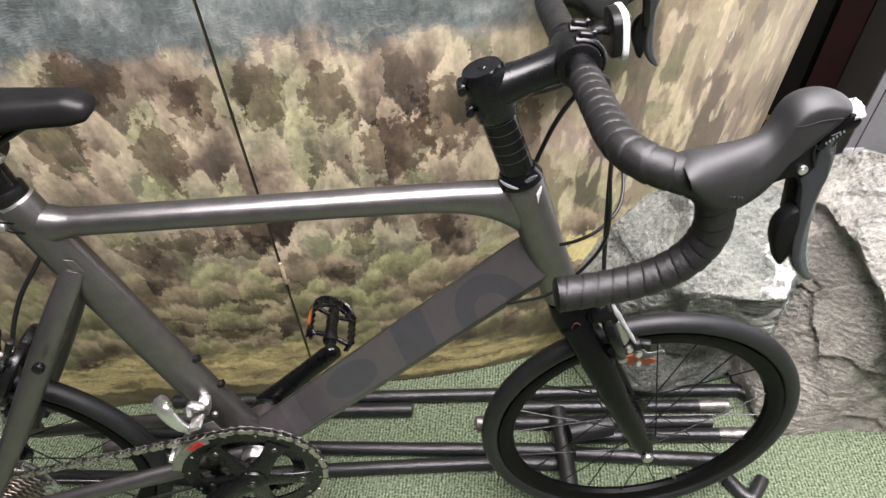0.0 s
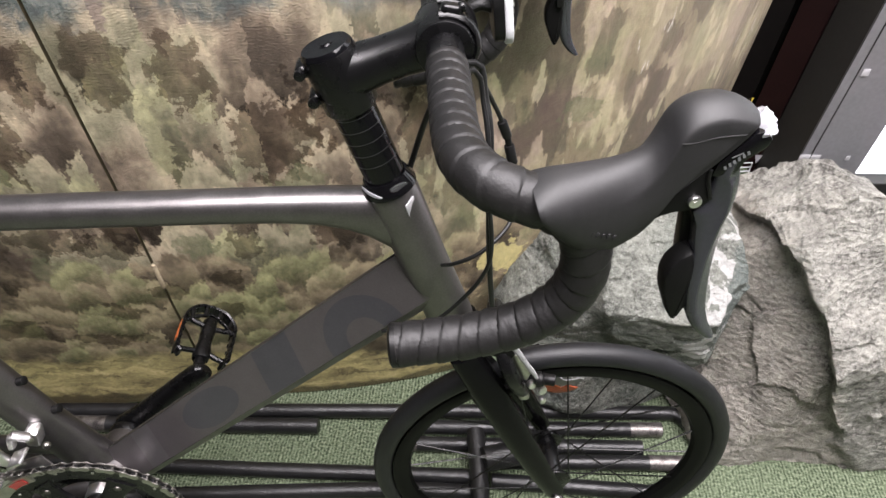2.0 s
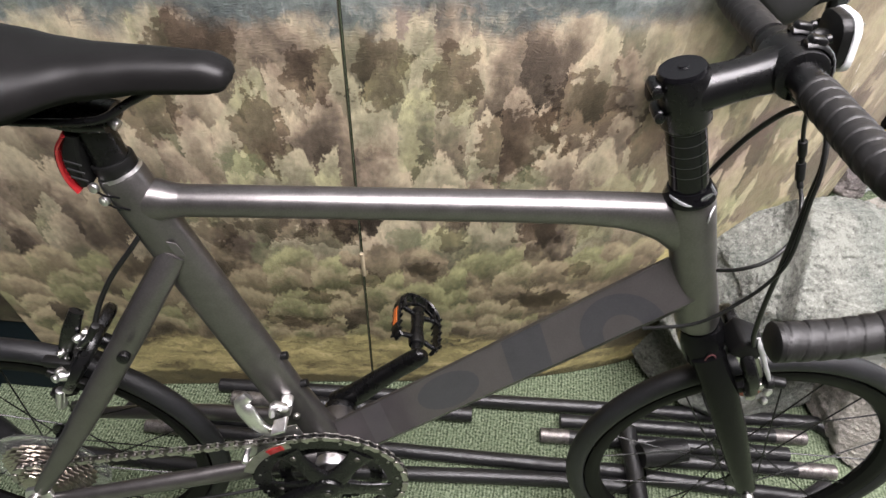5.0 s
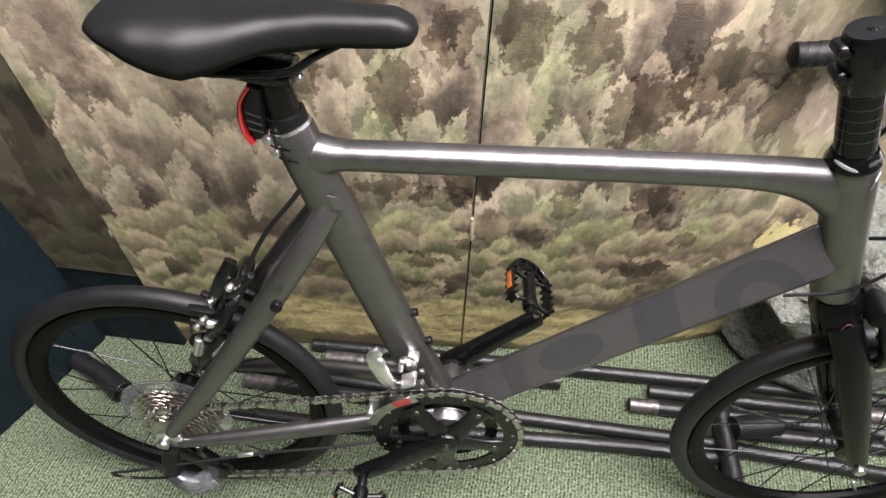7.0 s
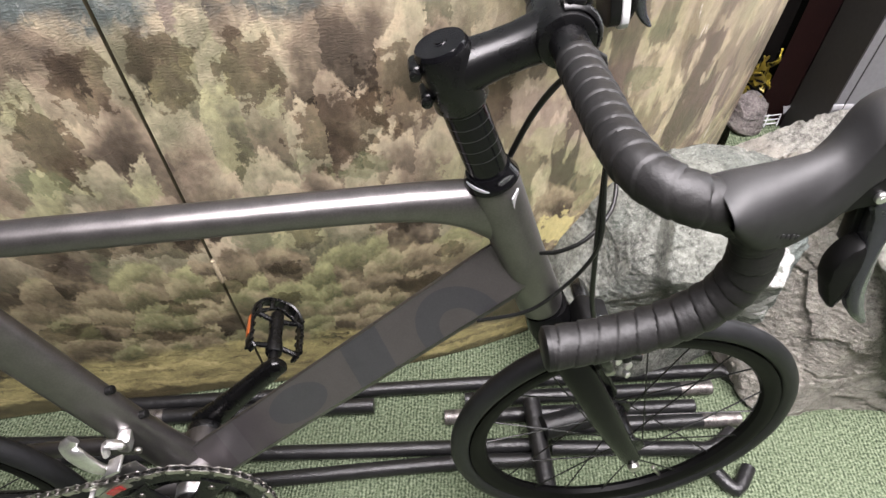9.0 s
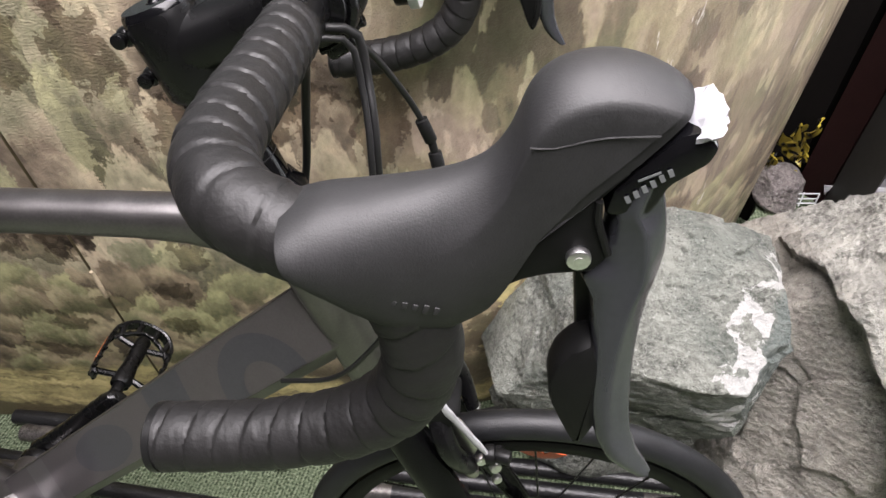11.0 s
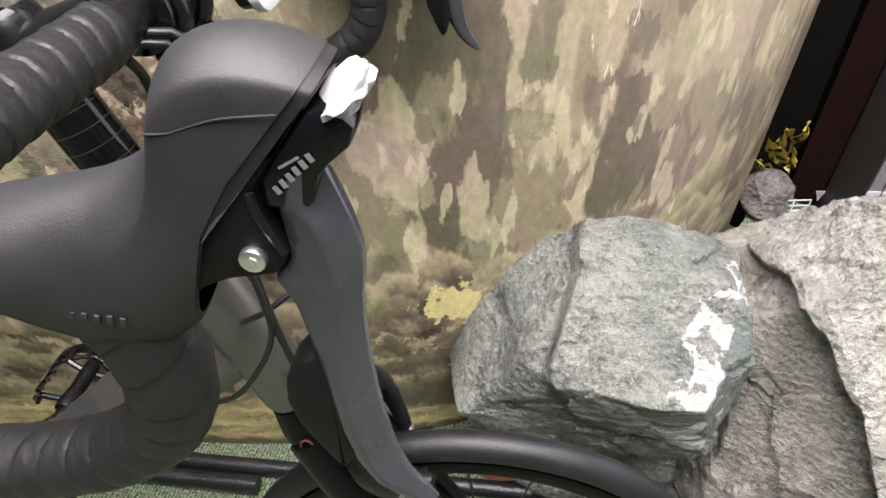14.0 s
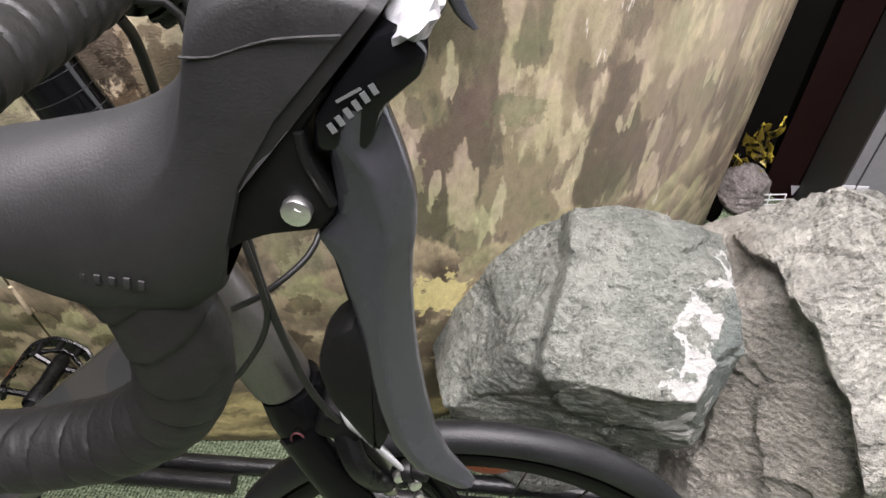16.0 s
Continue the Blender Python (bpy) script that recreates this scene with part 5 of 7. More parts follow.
for nm, w, h, y0, y1, cx, mt, lb in (("housing", 0.040, 0.044, -0.0045, 0.0045, 0.831, PLASTIC, ""), ("lens", 0.043, 0.047, -0.003, 0.003, 0.8375, WHITE_PLASTIC, "white ribbed lens")):
    b = bmesh.new()
    plate(b, rounded(w, h, 0.014), y0, y1, 0.0012)
    bmesh.ops.transform(b, matrix=Matrix.Translation((cx, 0.028, 0.8195)) @ pose(0, 0, 0, 0, -6, 0) @ pose(0, 0, 0, 0, 0, 90), verts=b.verts[:])
    part(nm, b, mt, front_reflector, lb)
for i in range(8):
    b = bmesh.new()
    box(b, (0.8408, 0.028, 0.8020 + 0.0050 * i), (0.0016, 0.030, 0.0020), pose(0, 0, 0, 0, -6, 0))
    part("lens_rib", b, STEEL, front_reflector)


# wheels
def wheel(name, centre, label):
    cx, cy, cz = centre
    b = bmesh.new()
    ro, ri = 0.2060, 0.1830
    lathe(b, [(ro, -0.0098), (ro - 0.004, -0.0108), (ri + 0.012, -0.0098), (ri + 0.003, -0.0060), (ri, 0.0), (ri + 0.003, 0.0060), (ri + 0.012, 0.0098), (ro - 0.004, 0.0108), (ro, 0.0098), (ro - 0.005, 0.0)], centre, 96, True)
    rim = part(name, b, RIM, bike, label)
    b = bmesh.new()
    prof = []
    for k in range(20):
        a = 2 * math.pi * k / 20
        prof.append((WR - TR + TR * math.cos(a) * (1.0 if math.cos(a) > 0 else 0.85), TR * 0.97 * math.sin(a)))
    lathe(b, prof, centre, 128, True)
    tyre = part("tyre", b, RUBBER, rim, "slick black rubber tyre")
    b = bmesh.new()
    rod(b, (cx, -0.030, cz), (cx, 0.030, cz), 0.0130, 24, bevel=0.002)
    for sy in (-1, 1):
        rod(b, (cx, sy * 0.026, cz), (cx, sy * 0.030, cz), 0.0215, 28, bevel=0.001)
    rod(b, (cx, -0.052, cz), (cx, 0.052, cz), 0.0052, 12)
    part("hub", b, BLACK, rim)
    b = bmesh.new()
    rod(b, (0, 0, 0), (0, 0, 1), 0.00105, 6)
    me = None
    for k in range(20):
        sy = -1 if k % 2 else 1
        a = 2 * math.pi * k / 20
        lean = (1 if (k // 2) % 2 else -1) * radians(72)
        h = Vector((cx + 0.0195 * math.cos(a + lean), sy * 0.028, cz + 0.0195 * math.sin(a + lean)))
        e = Vector((cx + (ri + 0.001) * math.cos(a), sy * 0.002, cz + (ri + 0.001) * math.sin(a)))
        d = e - h
        m = Matrix.Translation(h) @ d.to_track_quat("Z", "Y").to_matrix().to_4x4() @ Matrix.Diagonal((1, 1, d.length, 1))
        if me is None:
            me = part("spoke", b, BLACK, rim)
            me.matrix_basis = m
        else:
            share("spoke", me, m, rim)
    a = radians(-62)
    b = bmesh.new()
    rod(b, (cx + 0.183 * math.cos(a), 0, cz + 0.183 * math.sin(a)), (cx + 0.150 * math.cos(a), 0, cz + 0.150 * math.sin(a)), 0.0030, 10, bevel=0.0006)
    part("valve", b, STEEL, rim)
    return rim


rear_wheel = wheel("rear_wheel", REAR, "small rear wheel with a deep black rim")
front_wheel = wheel("front_wheel", FRONT, "small front wheel with a deep black rim")

# cassette, spoke guard and rear axle
for i in range(8):
    r = 0.0235 + 0.0050 * (7 - i)
    y = -0.0520 + 0.0040 * (7 - i) * 0.85
    b = bmesh.new()
    teeth = 12 + 2 * (7 - i)
    outline = []
    for k in range(teeth * 2):
        a = math.pi * k / teeth
        rr = r + (0.0020 if k % 2 else -0.0020)
        outline.append((rr * math.cos(a), WR + rr * math.sin(a)))
    plate(b, outline, y - 0.0009, y + 0.0009)
    part("sprocket", b, CASSETTE, rear_wheel, smooth=False)
b = bmesh.new()
lathe(b, [(0.020, -0.0215), (0.060, -0.0235), (0.073, -0.0245), (0.077, -0.0240), (0.073, -0.0228), (0.060, -0.0220), (0.020, -0.0205)], REAR, 64, True)
part("spoke_guard", b, CLEAR, rear_wheel, "clear plastic spoke guard disc")
bolt(frame_part, (0, -0.069, WR), (0, -1, 0), 0.0085, STEEL, "axle_nut", 0.010)
bolt(frame_part, (0, 0.069, WR), (0, 1, 0), 0.0085, STEEL, "axle_nut", 0.010)

# crankset
RING_Y = -0.0590


def toothed(r, teeth, y0, y1, holes):
    b = bmesh.new()
    n = teeth * 4
    inner = r - holes
    rows = []
    for y in (y0, y1):
        out, inn = [], []
        for k in range(n):
            a = 2 * math.pi * k / n
            rr = r + (0.0018, 0.0010, -0.0026, 0.0010)[k % 4]
            out.append(b.verts.new((BB[0] + rr * math.cos(a), y, BB[2] + rr * math.sin(a))))
            inn.append(b.verts.new((BB[0] + inner * math.cos(a), y, BB[2] + inner * math.sin(a))))
        rows.append((out, inn))
    (o0, i0), (o1, i1) = rows
    for k in range(n):
        j = (k + 1) % n
        b.faces.new((o0[k], o0[j], i0[j], i0[k]))
        b.faces.new((o1[k], i1[k], i1[j], o1[j]))
        b.faces.new((o0[k], o1[k], o1[j], o0[j]))
        b.faces.new((i0[k], i0[j], i1[j], i1[k]))
    return b


crank_dir = Vector((-0.811, 0, -0.585)).normalized()
far_dir = Vector((0.770, 0, 0.638)).normalized()
CL = 0.140
RR = 0.0956                    # pitch radius of the large ring
b = bmesh.new()
rod(b, (BB[0], -0.076, BB[2]), (BB[0], -0.040, BB[2]), 0.0190, 28, bevel=0.002)
crankset = part("crankset", b, BLACK, bike, "black crankset with two toothed rings")
part("outer_chainring", toothed(RR, 50, RING_Y - 0.0016, RING_Y + 0.0016, 0.0225), BLACK, crankset, "black 50-tooth chainring", smooth=False)
part("inner_chainring", toothed(0.0652, 34, RING_Y + 0.0075, RING_Y + 0.0100, 0.0150), BLACK, crankset, "black small chainring", smooth=False)
for i in range(5):
    a = radians(126 + 72 * i)
    d, sd = Vector((math.cos(a), 0, math.sin(a))), Vector((-math.sin(a), 0, math.cos(a)))
    o = Vector((BB[0], 0, BB[2]))
    b = bmesh.new()
    sweep(b, [o + Vector((0, y, 0)) + d * r for r, y in ((0.008, -0.066), (0.022, -0.066), (0.036, -0.0645), (0.052, -0.0625), (0.066, -0.0612), (0.076, -0.0608))],
          [(0.0065, 0.0190), (0.0060, 0.0150), (0.0048, 0.0125), (0.0036, 0.0120), (0.0026, 0.0140), (0.0020, 0.0170)], 16, (0, 1, 0), 2.8)
    part("spider_arm", b, BLACK, crankset)
    # tab of the large ring at the arm, and a shift pin between two arms
    b = bmesh.new()
    plate(b, [(o.x + d.x * r + sd.x * q, o.z + d.z * r + sd.z * q) for r, q in ((0.082, -0.019), (0.074, -0.013), (0.066, -0.009), (0.0615, -0.004), (0.0615, 0.004), (0.066, 0.009), (0.074, 0.013), (0.082, 0.019))], RING_Y - 0.0013, RING_Y + 0.0013)
    part("ring_tab", b, BLACK, crankset)
    bolt(crankset, o + Vector((0, -0.0625, 0)) + d * 0.0655, (0, -1, 0), 0.0042, CHAIN, "ring_bolt", 0.0022)
    for off, r in ((22, 0.0855), (-24, 0.0870), (3, 0.0885)):
        c, q = math.cos(a + radians(off)), math.sin(a + radians(off))
        bolt(crankset, o + Vector((c * r, RING_Y - 0.0014, q * r)), (0, -1, 0), 0.0019, STEEL, "shift_pin", 0.0010)
for sgn in (-1, 1):
    y0, d = (-0.069, crank_dir) if sgn < 0 else (0.057, far_dir)
    o = Vector((BB[0], y0, BB[2]))
    b = bmesh.new()
    sweep(b, [o - d * 0.016, o - d * 0.006, o + d * 0.03, o + d * 0.09 + Vector((0, sgn * 0.006, 0)), o + d * (CL - 0.008) + Vector((0, sgn * 0.008, 0)), o + d * (CL + 0.008) + Vector((0, sgn * 0.008, 0)), o + d * (CL + 0.0125) + Vector((0, sgn * 0.008, 0))],
          [(0.006, 0.010), (0.0110, 0.0190), (0.0110, 0.0170), (0.0088, 0.0145), (0.0085, 0.0145), (0.0082, 0.0125), (0.0050, 0.0065)], 20, (0, 1, 0), 2.7)
    part("crank_arm", b, BLACK, crankset, "black crank arm")
    bolt(crankset, o + Vector((0, sgn * 0.0095, 0)), (0, sgn, 0), 0.0082, BLACK, "crank_bolt", 0.0022)
    bolt(crankset, o + Vector((0, sgn * 0.0115, 0)), (0, sgn, 0), 0.0040, CHAIN, "crank_bolt_socket", 0.0006)
b = bmesh.new()
rod(b, (BB[0], -0.050, BB[2]), (BB[0], -0.034, BB[2]), 0.0215, 32, bevel=0.002)
rod(b, (BB[0], -0.055, BB[2]), (BB[0], -0.050, BB[2]), 0.0175, 32, bevel=0.001)
part("bearing_cup", b, SILVER, frame_part, "silver bearing cup")
b = bmesh.new()
rod(b, (BB[0], 0.034, BB[2]), (BB[0], 0.046, BB[2]), 0.0225, 32, bevel=0.002)
part("bearing_cup", b, BLACK, frame_part)


def pedal(at, sgn, turn):
    """A caged platform pedal on its axle, with amber reflectors, turned about the axle."""
    b = bmesh.new()
    rod(b, (0, 0, 0), (0, sgn * 0.022, 0), 0.0066, 14, bevel=0.001)
    sweep(b, [(0, sgn * t, 0) for t in (0.018, 0.024, 0.045, 0.066, 0.080, 0.084)], [0.0100, 0.0112, 0.0085, 0.0095, 0.0088, 0.0060], 16, (0, 0, 1))
    ped = part("pedal", b, BLACK, bike, "black caged platform pedal with amber reflectors")
    ped.matrix_basis = Matrix.Translation(at) @ Euler((0, radians(turn), 0)).to_matrix().to_4x4()
    w, l0, l1 = 0.033, 0.020, 0.101
    for sx in (-1, 1):
        b = bmesh.new()
        pts = [(sx * w * 0.80, sgn * (l0 - 0.002), 0), (sx * w * 0.98, sgn * (l0 + 0.006), 0), (sx * w, sgn * (l0 + 0.016), 0), (sx * w, sgn * (l1 - 0.028), 0), (sx * w * 0.86, sgn * (l1 - 0.014), 0), (sx * w * 0.5, sgn * (l1 - 0.003), 0), (0, sgn * l1, 0)]
        path = spline(pts, 0.003)
        sweep(b, path, [(0.0085, 0.0024)] * len(path), 8, (0, 0, 1), 4.0)
        part("cage", b, BLACK, ped)
        for t in (0.024, 0.036, 0.048, 0.060, 0.072):
            for sz in (-1, 1):
                b = bmesh.new()
                rod(b, (sx * w * 0.98, sgn * t, sz * 0.0075), (sx * w * 0.98, sgn * t, sz * 0.0125), 0.0026, 8, r2=0.0016)
                part("tooth", b, BLACK, ped)
        for t, e_ in ((0.030, 0.022), (0.068, 0.074)):
            b = bmesh.new()
            rod(b, (0, sgn * t, 0.001), (sx * w, sgn * e_, 0.002), 0.0036, 8)
            part("strut", b, BLACK, ped)
    b = bmesh.new()
    box(b, (-w - 0.0020, sgn * 0.052, -0.001), (0.0022, 0.030, 0.0100), None, 0.0008)
    part("pedal_reflector", b, AMBER, ped, "ribbed amber reflector")
    # pierced end plate with a toothed inner edge
    b = bmesh.new()
    inner = spline([(-w * 0.92, sgn * (l1 - 0.034), 0.004), (-w * 0.66, sgn * (l1 - 0.024), 0.004), (0, sgn * (l1 - 0.013), 0.004), (w * 0.66, sgn * (l1 - 0.024), 0.004), (w * 0.92, sgn * (l1 - 0.034), 0.004)], 0.003)
    sweep(b, inner, [(0.0030, 0.0016 + 0.0012 * (k % 4 in (1, 2))) for k in range(len(inner))], 8, (0, 0, 1), 3)
    for gx in (-0.80, -0.30, 0.30, 0.80):
        rod(b, (gx * w * 0.9, sgn * (l1 - 0.014 - 0.020 * abs(gx) ** 1.5), 0.004), (gx * w, sgn * (l1 - 0.001 - 0.018 * abs(gx) ** 2), 0.004), 0.0034, 8)
    part("end_plate", b, BLACK, ped)


e = Vector((BB[0], -0.077, BB[2])) + crank_dir * CL
pedal((e.x, e.y - 0.006, e.z), -1, 20)
e = Vector((BB[0], 0.078, BB[2])) + far_dir * CL
pedal((e.x - 0.003, e.y - 0.012, e.z + 0.002), 1, 35)

# chain
CHAIN_Y = RING_Y
COG = (0.0, WR, 0.036)
GUIDE = (0.008, 0.172, 0.018)
TENS = (0.045, 0.116, 0.019)


def chain_path():
    """Points of the chain: over the ring, along the top, round a middle cog, down through the two jockey wheels and back."""
    pts = []
    for a in np.linspace(-88, 92, 40):
        pts.append((BB[0] + RR * math.cos(radians(a)), CHAIN_Y, BB[2] + RR * math.sin(radians(a))))
    for a in np.linspace(95, 255, 16):
        pts.append((COG[0] + COG[2] * math.cos(radians(a)), -0.044, COG[1] + COG[2] * math.sin(radians(a))))
    for a in np.linspace(60, -60, 8):
        pts.append((GUIDE[0] + 0.017 * math.cos(radians(a)), -0.046, GUIDE[1] + 0.017 * math.sin(radians(a))))
    for a in np.linspace(150, 275, 8):
        pts.append((TENS[0] + 0.018 * math.cos(radians(a)), -0.047, TENS[1] + 0.018 * math.sin(radians(a))))
    pts.append(pts[0])
    P, out, need = [Vector(p) for p in pts], [Vector(pts[0])], 0.0127
    for a, c in zip(P, P[1:]):
        while (c - a).length >= need:
            a = a + (c - a).normalized() * need
            out.append(a.copy())
            need = 0.0127
        need -= (c - a).length
    return out


b = bmesh.new()
pins = chain_path()
for p in pins:
    rod(b, p + Vector((0, -0.0036, 0)), p + Vector((0, 0.0036, 0)), 0.0019, 6)
chain = part("chain", b, CHAIN, bike, "oily steel roller chain")


def link_mesh(w):
    b = bmesh.new()
    for y in (-w, w):
        prof = [(-0.0063 + 0.0040 * math.cos(a), 0.0040 * math.sin(a)) for a in [radians(d) for d in range(90, 271, 45)]] + [(0.0, -0.0028)] + \
               [(0.0063 + 0.0040 * math.cos(a), 0.0040 * math.sin(a)) for a in [radians(d) for d in range(-90, 91, 45)]] + [(0.0, 0.0028)]
        plate(b, prof, y - 0.0005, y + 0.0005)
    return b


inner_link = outer_link = None
for i, (p, q) in enumerate(zip(pins, pins[1:])):
    d = q - p
    m = Matrix.Translation((p + q) / 2) @ Euler((0, -math.atan2(d.z, d.x), 0)).to_matrix().to_4x4()
    if i % 2:
        if inner_link is None:
            inner_link = part("chain_link", link_mesh(0.0022), CHAIN, chain, smooth=False)
            inner_link.matrix_basis = m
        else:
            share("chain_link", inner_link, m, chain)
    else:
        if outer_link is None:
            outer_link = part("chain_link", link_mesh(0.0032), CHAIN_OUTER, chain, smooth=False)
            outer_link.matrix_basis = m
        else:
            share("chain_link", outer_link, m, chain)

# front derailleur
b = bmesh.new()
box(b, (0.338, -0.024, 0.380), (0.015, 0.018, 0.026), pose(0, 0, 0, 0, 14, 0), 0.004)
front_mech = part("front_derailleur", b, SILVER, bike, "silver front derailleur on the seat tube")
b = bmesh.new()
sweep(b, spline([(0.322, -0.048, 0.360), (0.310, -0.049, 0.374), (0.302, -0.048, 0.394), (0.296, -0.044, 0.412), (0.304, -0.040, 0.420)], 0.004), [(0.005, 0.007), (0.006, 0.010), (0.006, 0.0115), (0.004, 0.007)], 14)
part("link_arm", b, SILVER, front_mech)
def ring_piece(r0, r1, a0, a1):
    """Outline of a curved strip about the crank axle."""
    n = 12
    arc = [(r1, a0 + (a1 - a0) * k / n) for k in range(n + 1)] + [(r0, a1 + (a0 - a1) * k / n) for k in range(n + 1)]
    return [(BB[0] + r * math.cos(radians(a)), BB[2] + r * math.sin(radians(a))) for r, a in arc]


b = bmesh.new()
plate(b, ring_piece(0.0935, 0.1055, 112, 163), -0.0690, -0.0675)
part("outer_cage", b, STEEL, front_mech, "grey polished cage plate")
b = bmesh.new()
plate(b, ring_piece(0.087, 0.109, 106, 160), -0.0500, -0.0485)
part("inner_cage", b, SILVER, front_mech)
b = bmesh.new()
plate(b, ring_piece(0.0945, 0.1030, 117, 130), -0.0700, -0.0693)
part("sticker", b, RED, front_mech, "small red sticker")
b = bmesh.new()
box(b, (0.338, -0.0580, 0.388), (0.020, 0.020, 0.004), pose(0, 0, 0, 0, -28, 0), 0.0012)
part("bridge", b, SILVER, front_mech)
b = bmesh.new()
box(b, (0.288, -0.0590, 0.325), (0.008, 0.020, 0.006), pose(0, 0, 0, 0, -60, 0), 0.0015)
part("bridge", b, SILVER, front_mech)
b = bmesh.new()
sweep(b, spline([(0.342, -0.036, 0.392), (0.330, -0.040, 0.402), (0.326, -0.043, 0.388)], 0.003), [(0.006, 0.004)] * 2, 10)
part("clamp_arm", b, SILVER, front_mech)
for p, d in (((0.340, -0.033, 0.388), (0.3, -1, 0.1)), ((0.325, -0.050, 0.372), (0, -1, 0)), ((0.350, -0.030, 0.370), (0.2, -1, 0))):
    bolt(front_mech, p, d, 0.0042, STEEL, length=0.005)

# rear derailleur
b = bmesh.new()
sweep(b, spline([(0.004, -0.072, 0.214), (0.000, -0.078, 0.190), (-0.004, -0.080, 0.166)], 0.006), [(0.009, 0.011), (0.010, 0.012), (0.010, 0.013)], 16, (0, 1, 0), 2.6)
rear_mech = part("rear_derailleur", b, PLASTIC, bike, "black rear derailleur")
b = bmesh.new()
sweep(b, spline([(-0.008, -0.080, 0.160), (0.010, -0.084, 0.146), (0.034, -0.080, 0.140), (0.048, -0.072, 0.156)], 0.006), [(0.010, 0.012), (0.012, 0.014), (0.012, 0.014), (0.008, 0.010)], 16, (0, 1, 0), 2.5)
part("parallelogram", b, LEVER, rear_mech, "grey linkage")
b = bmesh.new()
bmesh.ops.create_icosphere(b, subdivisions=3, radius=1.0)
for v in b.verts:
    k = 0.85 + 0.45 * noise.noise(v.co * 1.6 + Vector((2, 5, 1))) + 0.18 * noise.noise(v.co * 4.5)
    v.co = Vector((v.co.x * 0.036, v.co.y * 0.015, v.co.z * 0.020)) * k
bmesh.ops.transform(b, matrix=Matrix.Translation((0.030, -0.088, 0.148)) @ Euler((0, radians(-12), 0)).to_matrix().to_4x4(), verts=b.verts[:])
part("film_wrap", b, FILM_CLEAR, rear_mech, "crumpled clear protective film", smooth=False)
b = bmesh.new()
plate(b, [(0.002, 0.186), (0.016, 0.182), (0.058, 0.118), (0.050, 0.100), (0.036, 0.104), (-0.004, 0.168)], -0.0560, -0.0540, 0.0006)
part("cage", b, PLASTIC, rear_mech)
b = bmesh.new()
plate(b, [(0.002, 0.186), (0.016, 0.182), (0.058, 0.118), (0.050, 0.100), (0.036, 0.104), (-0.004, 0.168)], -0.0400, -0.0385, 0.0006)
part("cage", b, PLASTIC, rear_mech)
for cx, cz, r in (GUIDE, TENS):
    b = bmesh.new()
    plate(b, [(cx + (r - (0.0 if k % 2 else 0.0035)) * math.cos(math.pi * k / 11), cz + (r - (0.0 if k % 2 else 0.0035)) * math.sin(math.pi * k / 11)) for k in range(22)], -0.0495, -0.0445, 0.0004)
    part("jockey_wheel", b, PLASTIC, rear_mech)
b = bmesh.new()
sweep(b, spline([(0.33, -0.052, 0.246), (0.22, -0.064, 0.228), (0.14, -0.068, 0.213), (0.05, -0.078, 0.198), (-0.04, -0.090, 0.185), (-0.09, -0.088, 0.165), (-0.075, -0.082, 0.142), (-0.03, -0.082, 0.146), (-0.008, -0.082, 0.152)], 0.008), 0.0021, 8)
part("gear_cable", b, CABLE, rear_mech, "black cable housing in a loop")
b = bmesh.new()
rod(b, (0.118, -0.0690, 0.2095), (0.096, -0.0710, 0.2060), 0.0036, 10, bevel=0.0006)
part("cable_ferrule", b, SILVER, rear_mech, "silver ferrule")


# caliper brakes
def caliper(name, m, label, side):
    """A dual-pivot caliper; built facing +x with its bolt at the origin, arms hanging down."""
    b = bmesh.new()
    rod(b, (-0.012, 0, 0), (0.022, 0, 0), 0.0075, 14, bevel=0.001)
    cal = part(name, b, BLACK, bike, label)
    cal.matrix_basis = m
    for sgn in (-1, 1):
        b = bmesh.new()
        sweep(b, spline([(0.014, sgn * -0.010, 0.010), (0.014, sgn * 0.016, 0.014), (0.014, sgn * 0.034, -0.004), (0.014, sgn * 0.033, -0.030), (0.013, sgn * 0.024, -0.050)], 0.005), [(0.006, 0.008), (0.0065, 0.010), (0.0065, 0.0085), (0.006, 0.007), (0.005, 0.006)], 12, (1, 0, 0), 2.6)
        part("arm", b, BLACK, cal)
        b = bmesh.new()
        box(b, (0.012, sgn * 0.0165, -0.052), (0.050, 0.008, 0.010), None, 0.002)
        part("brake_pad", b, PLASTIC, cal)
        bolt(cal, (0.013, sgn * 0.022, -0.052), (0, sgn, 0), 0.0048, STEEL, "pad_bolt", 0.008)
    if side < 0:
        return cal
    b = bmesh.new()
    sweep(b, spline([(0.020, side * 0.022, 0.016), (0.020, side * 0.034, 0.034), (0.018, side * 0.040, 0.056)], 0.005), [(0.004, 0.006), (0.004, 0.005), (0.003, 0.004)], 10, (1, 0, 0))
    part("cable_arm", b, BLACK, cal, "black cable arm")
    bolt(cal, (0.020, 0.0, 0.0), (1, 0, 0), 0.0065, STEEL, "pivot_bolt", 0.006)
    bolt(cal, (0.018, side * 0.020, 0.012), (1, 0, 0), 0.0050, STEEL, "pivot_bolt", 0.006)
    bolt(cal, (0.019, side * 0.038, -0.014), (1, side * 0.4, 0), 0.0046, SILVER, "cable_bolt", 0.007)
    b = bmesh.new()
    rod(b, (0.018, side * 0.040, 0.052), (0.018, side * 0.0405, 0.074), 0.0035, 10, bevel=0.0006)
    part("barrel_adjuster", b, PLASTIC, cal)
    return cal


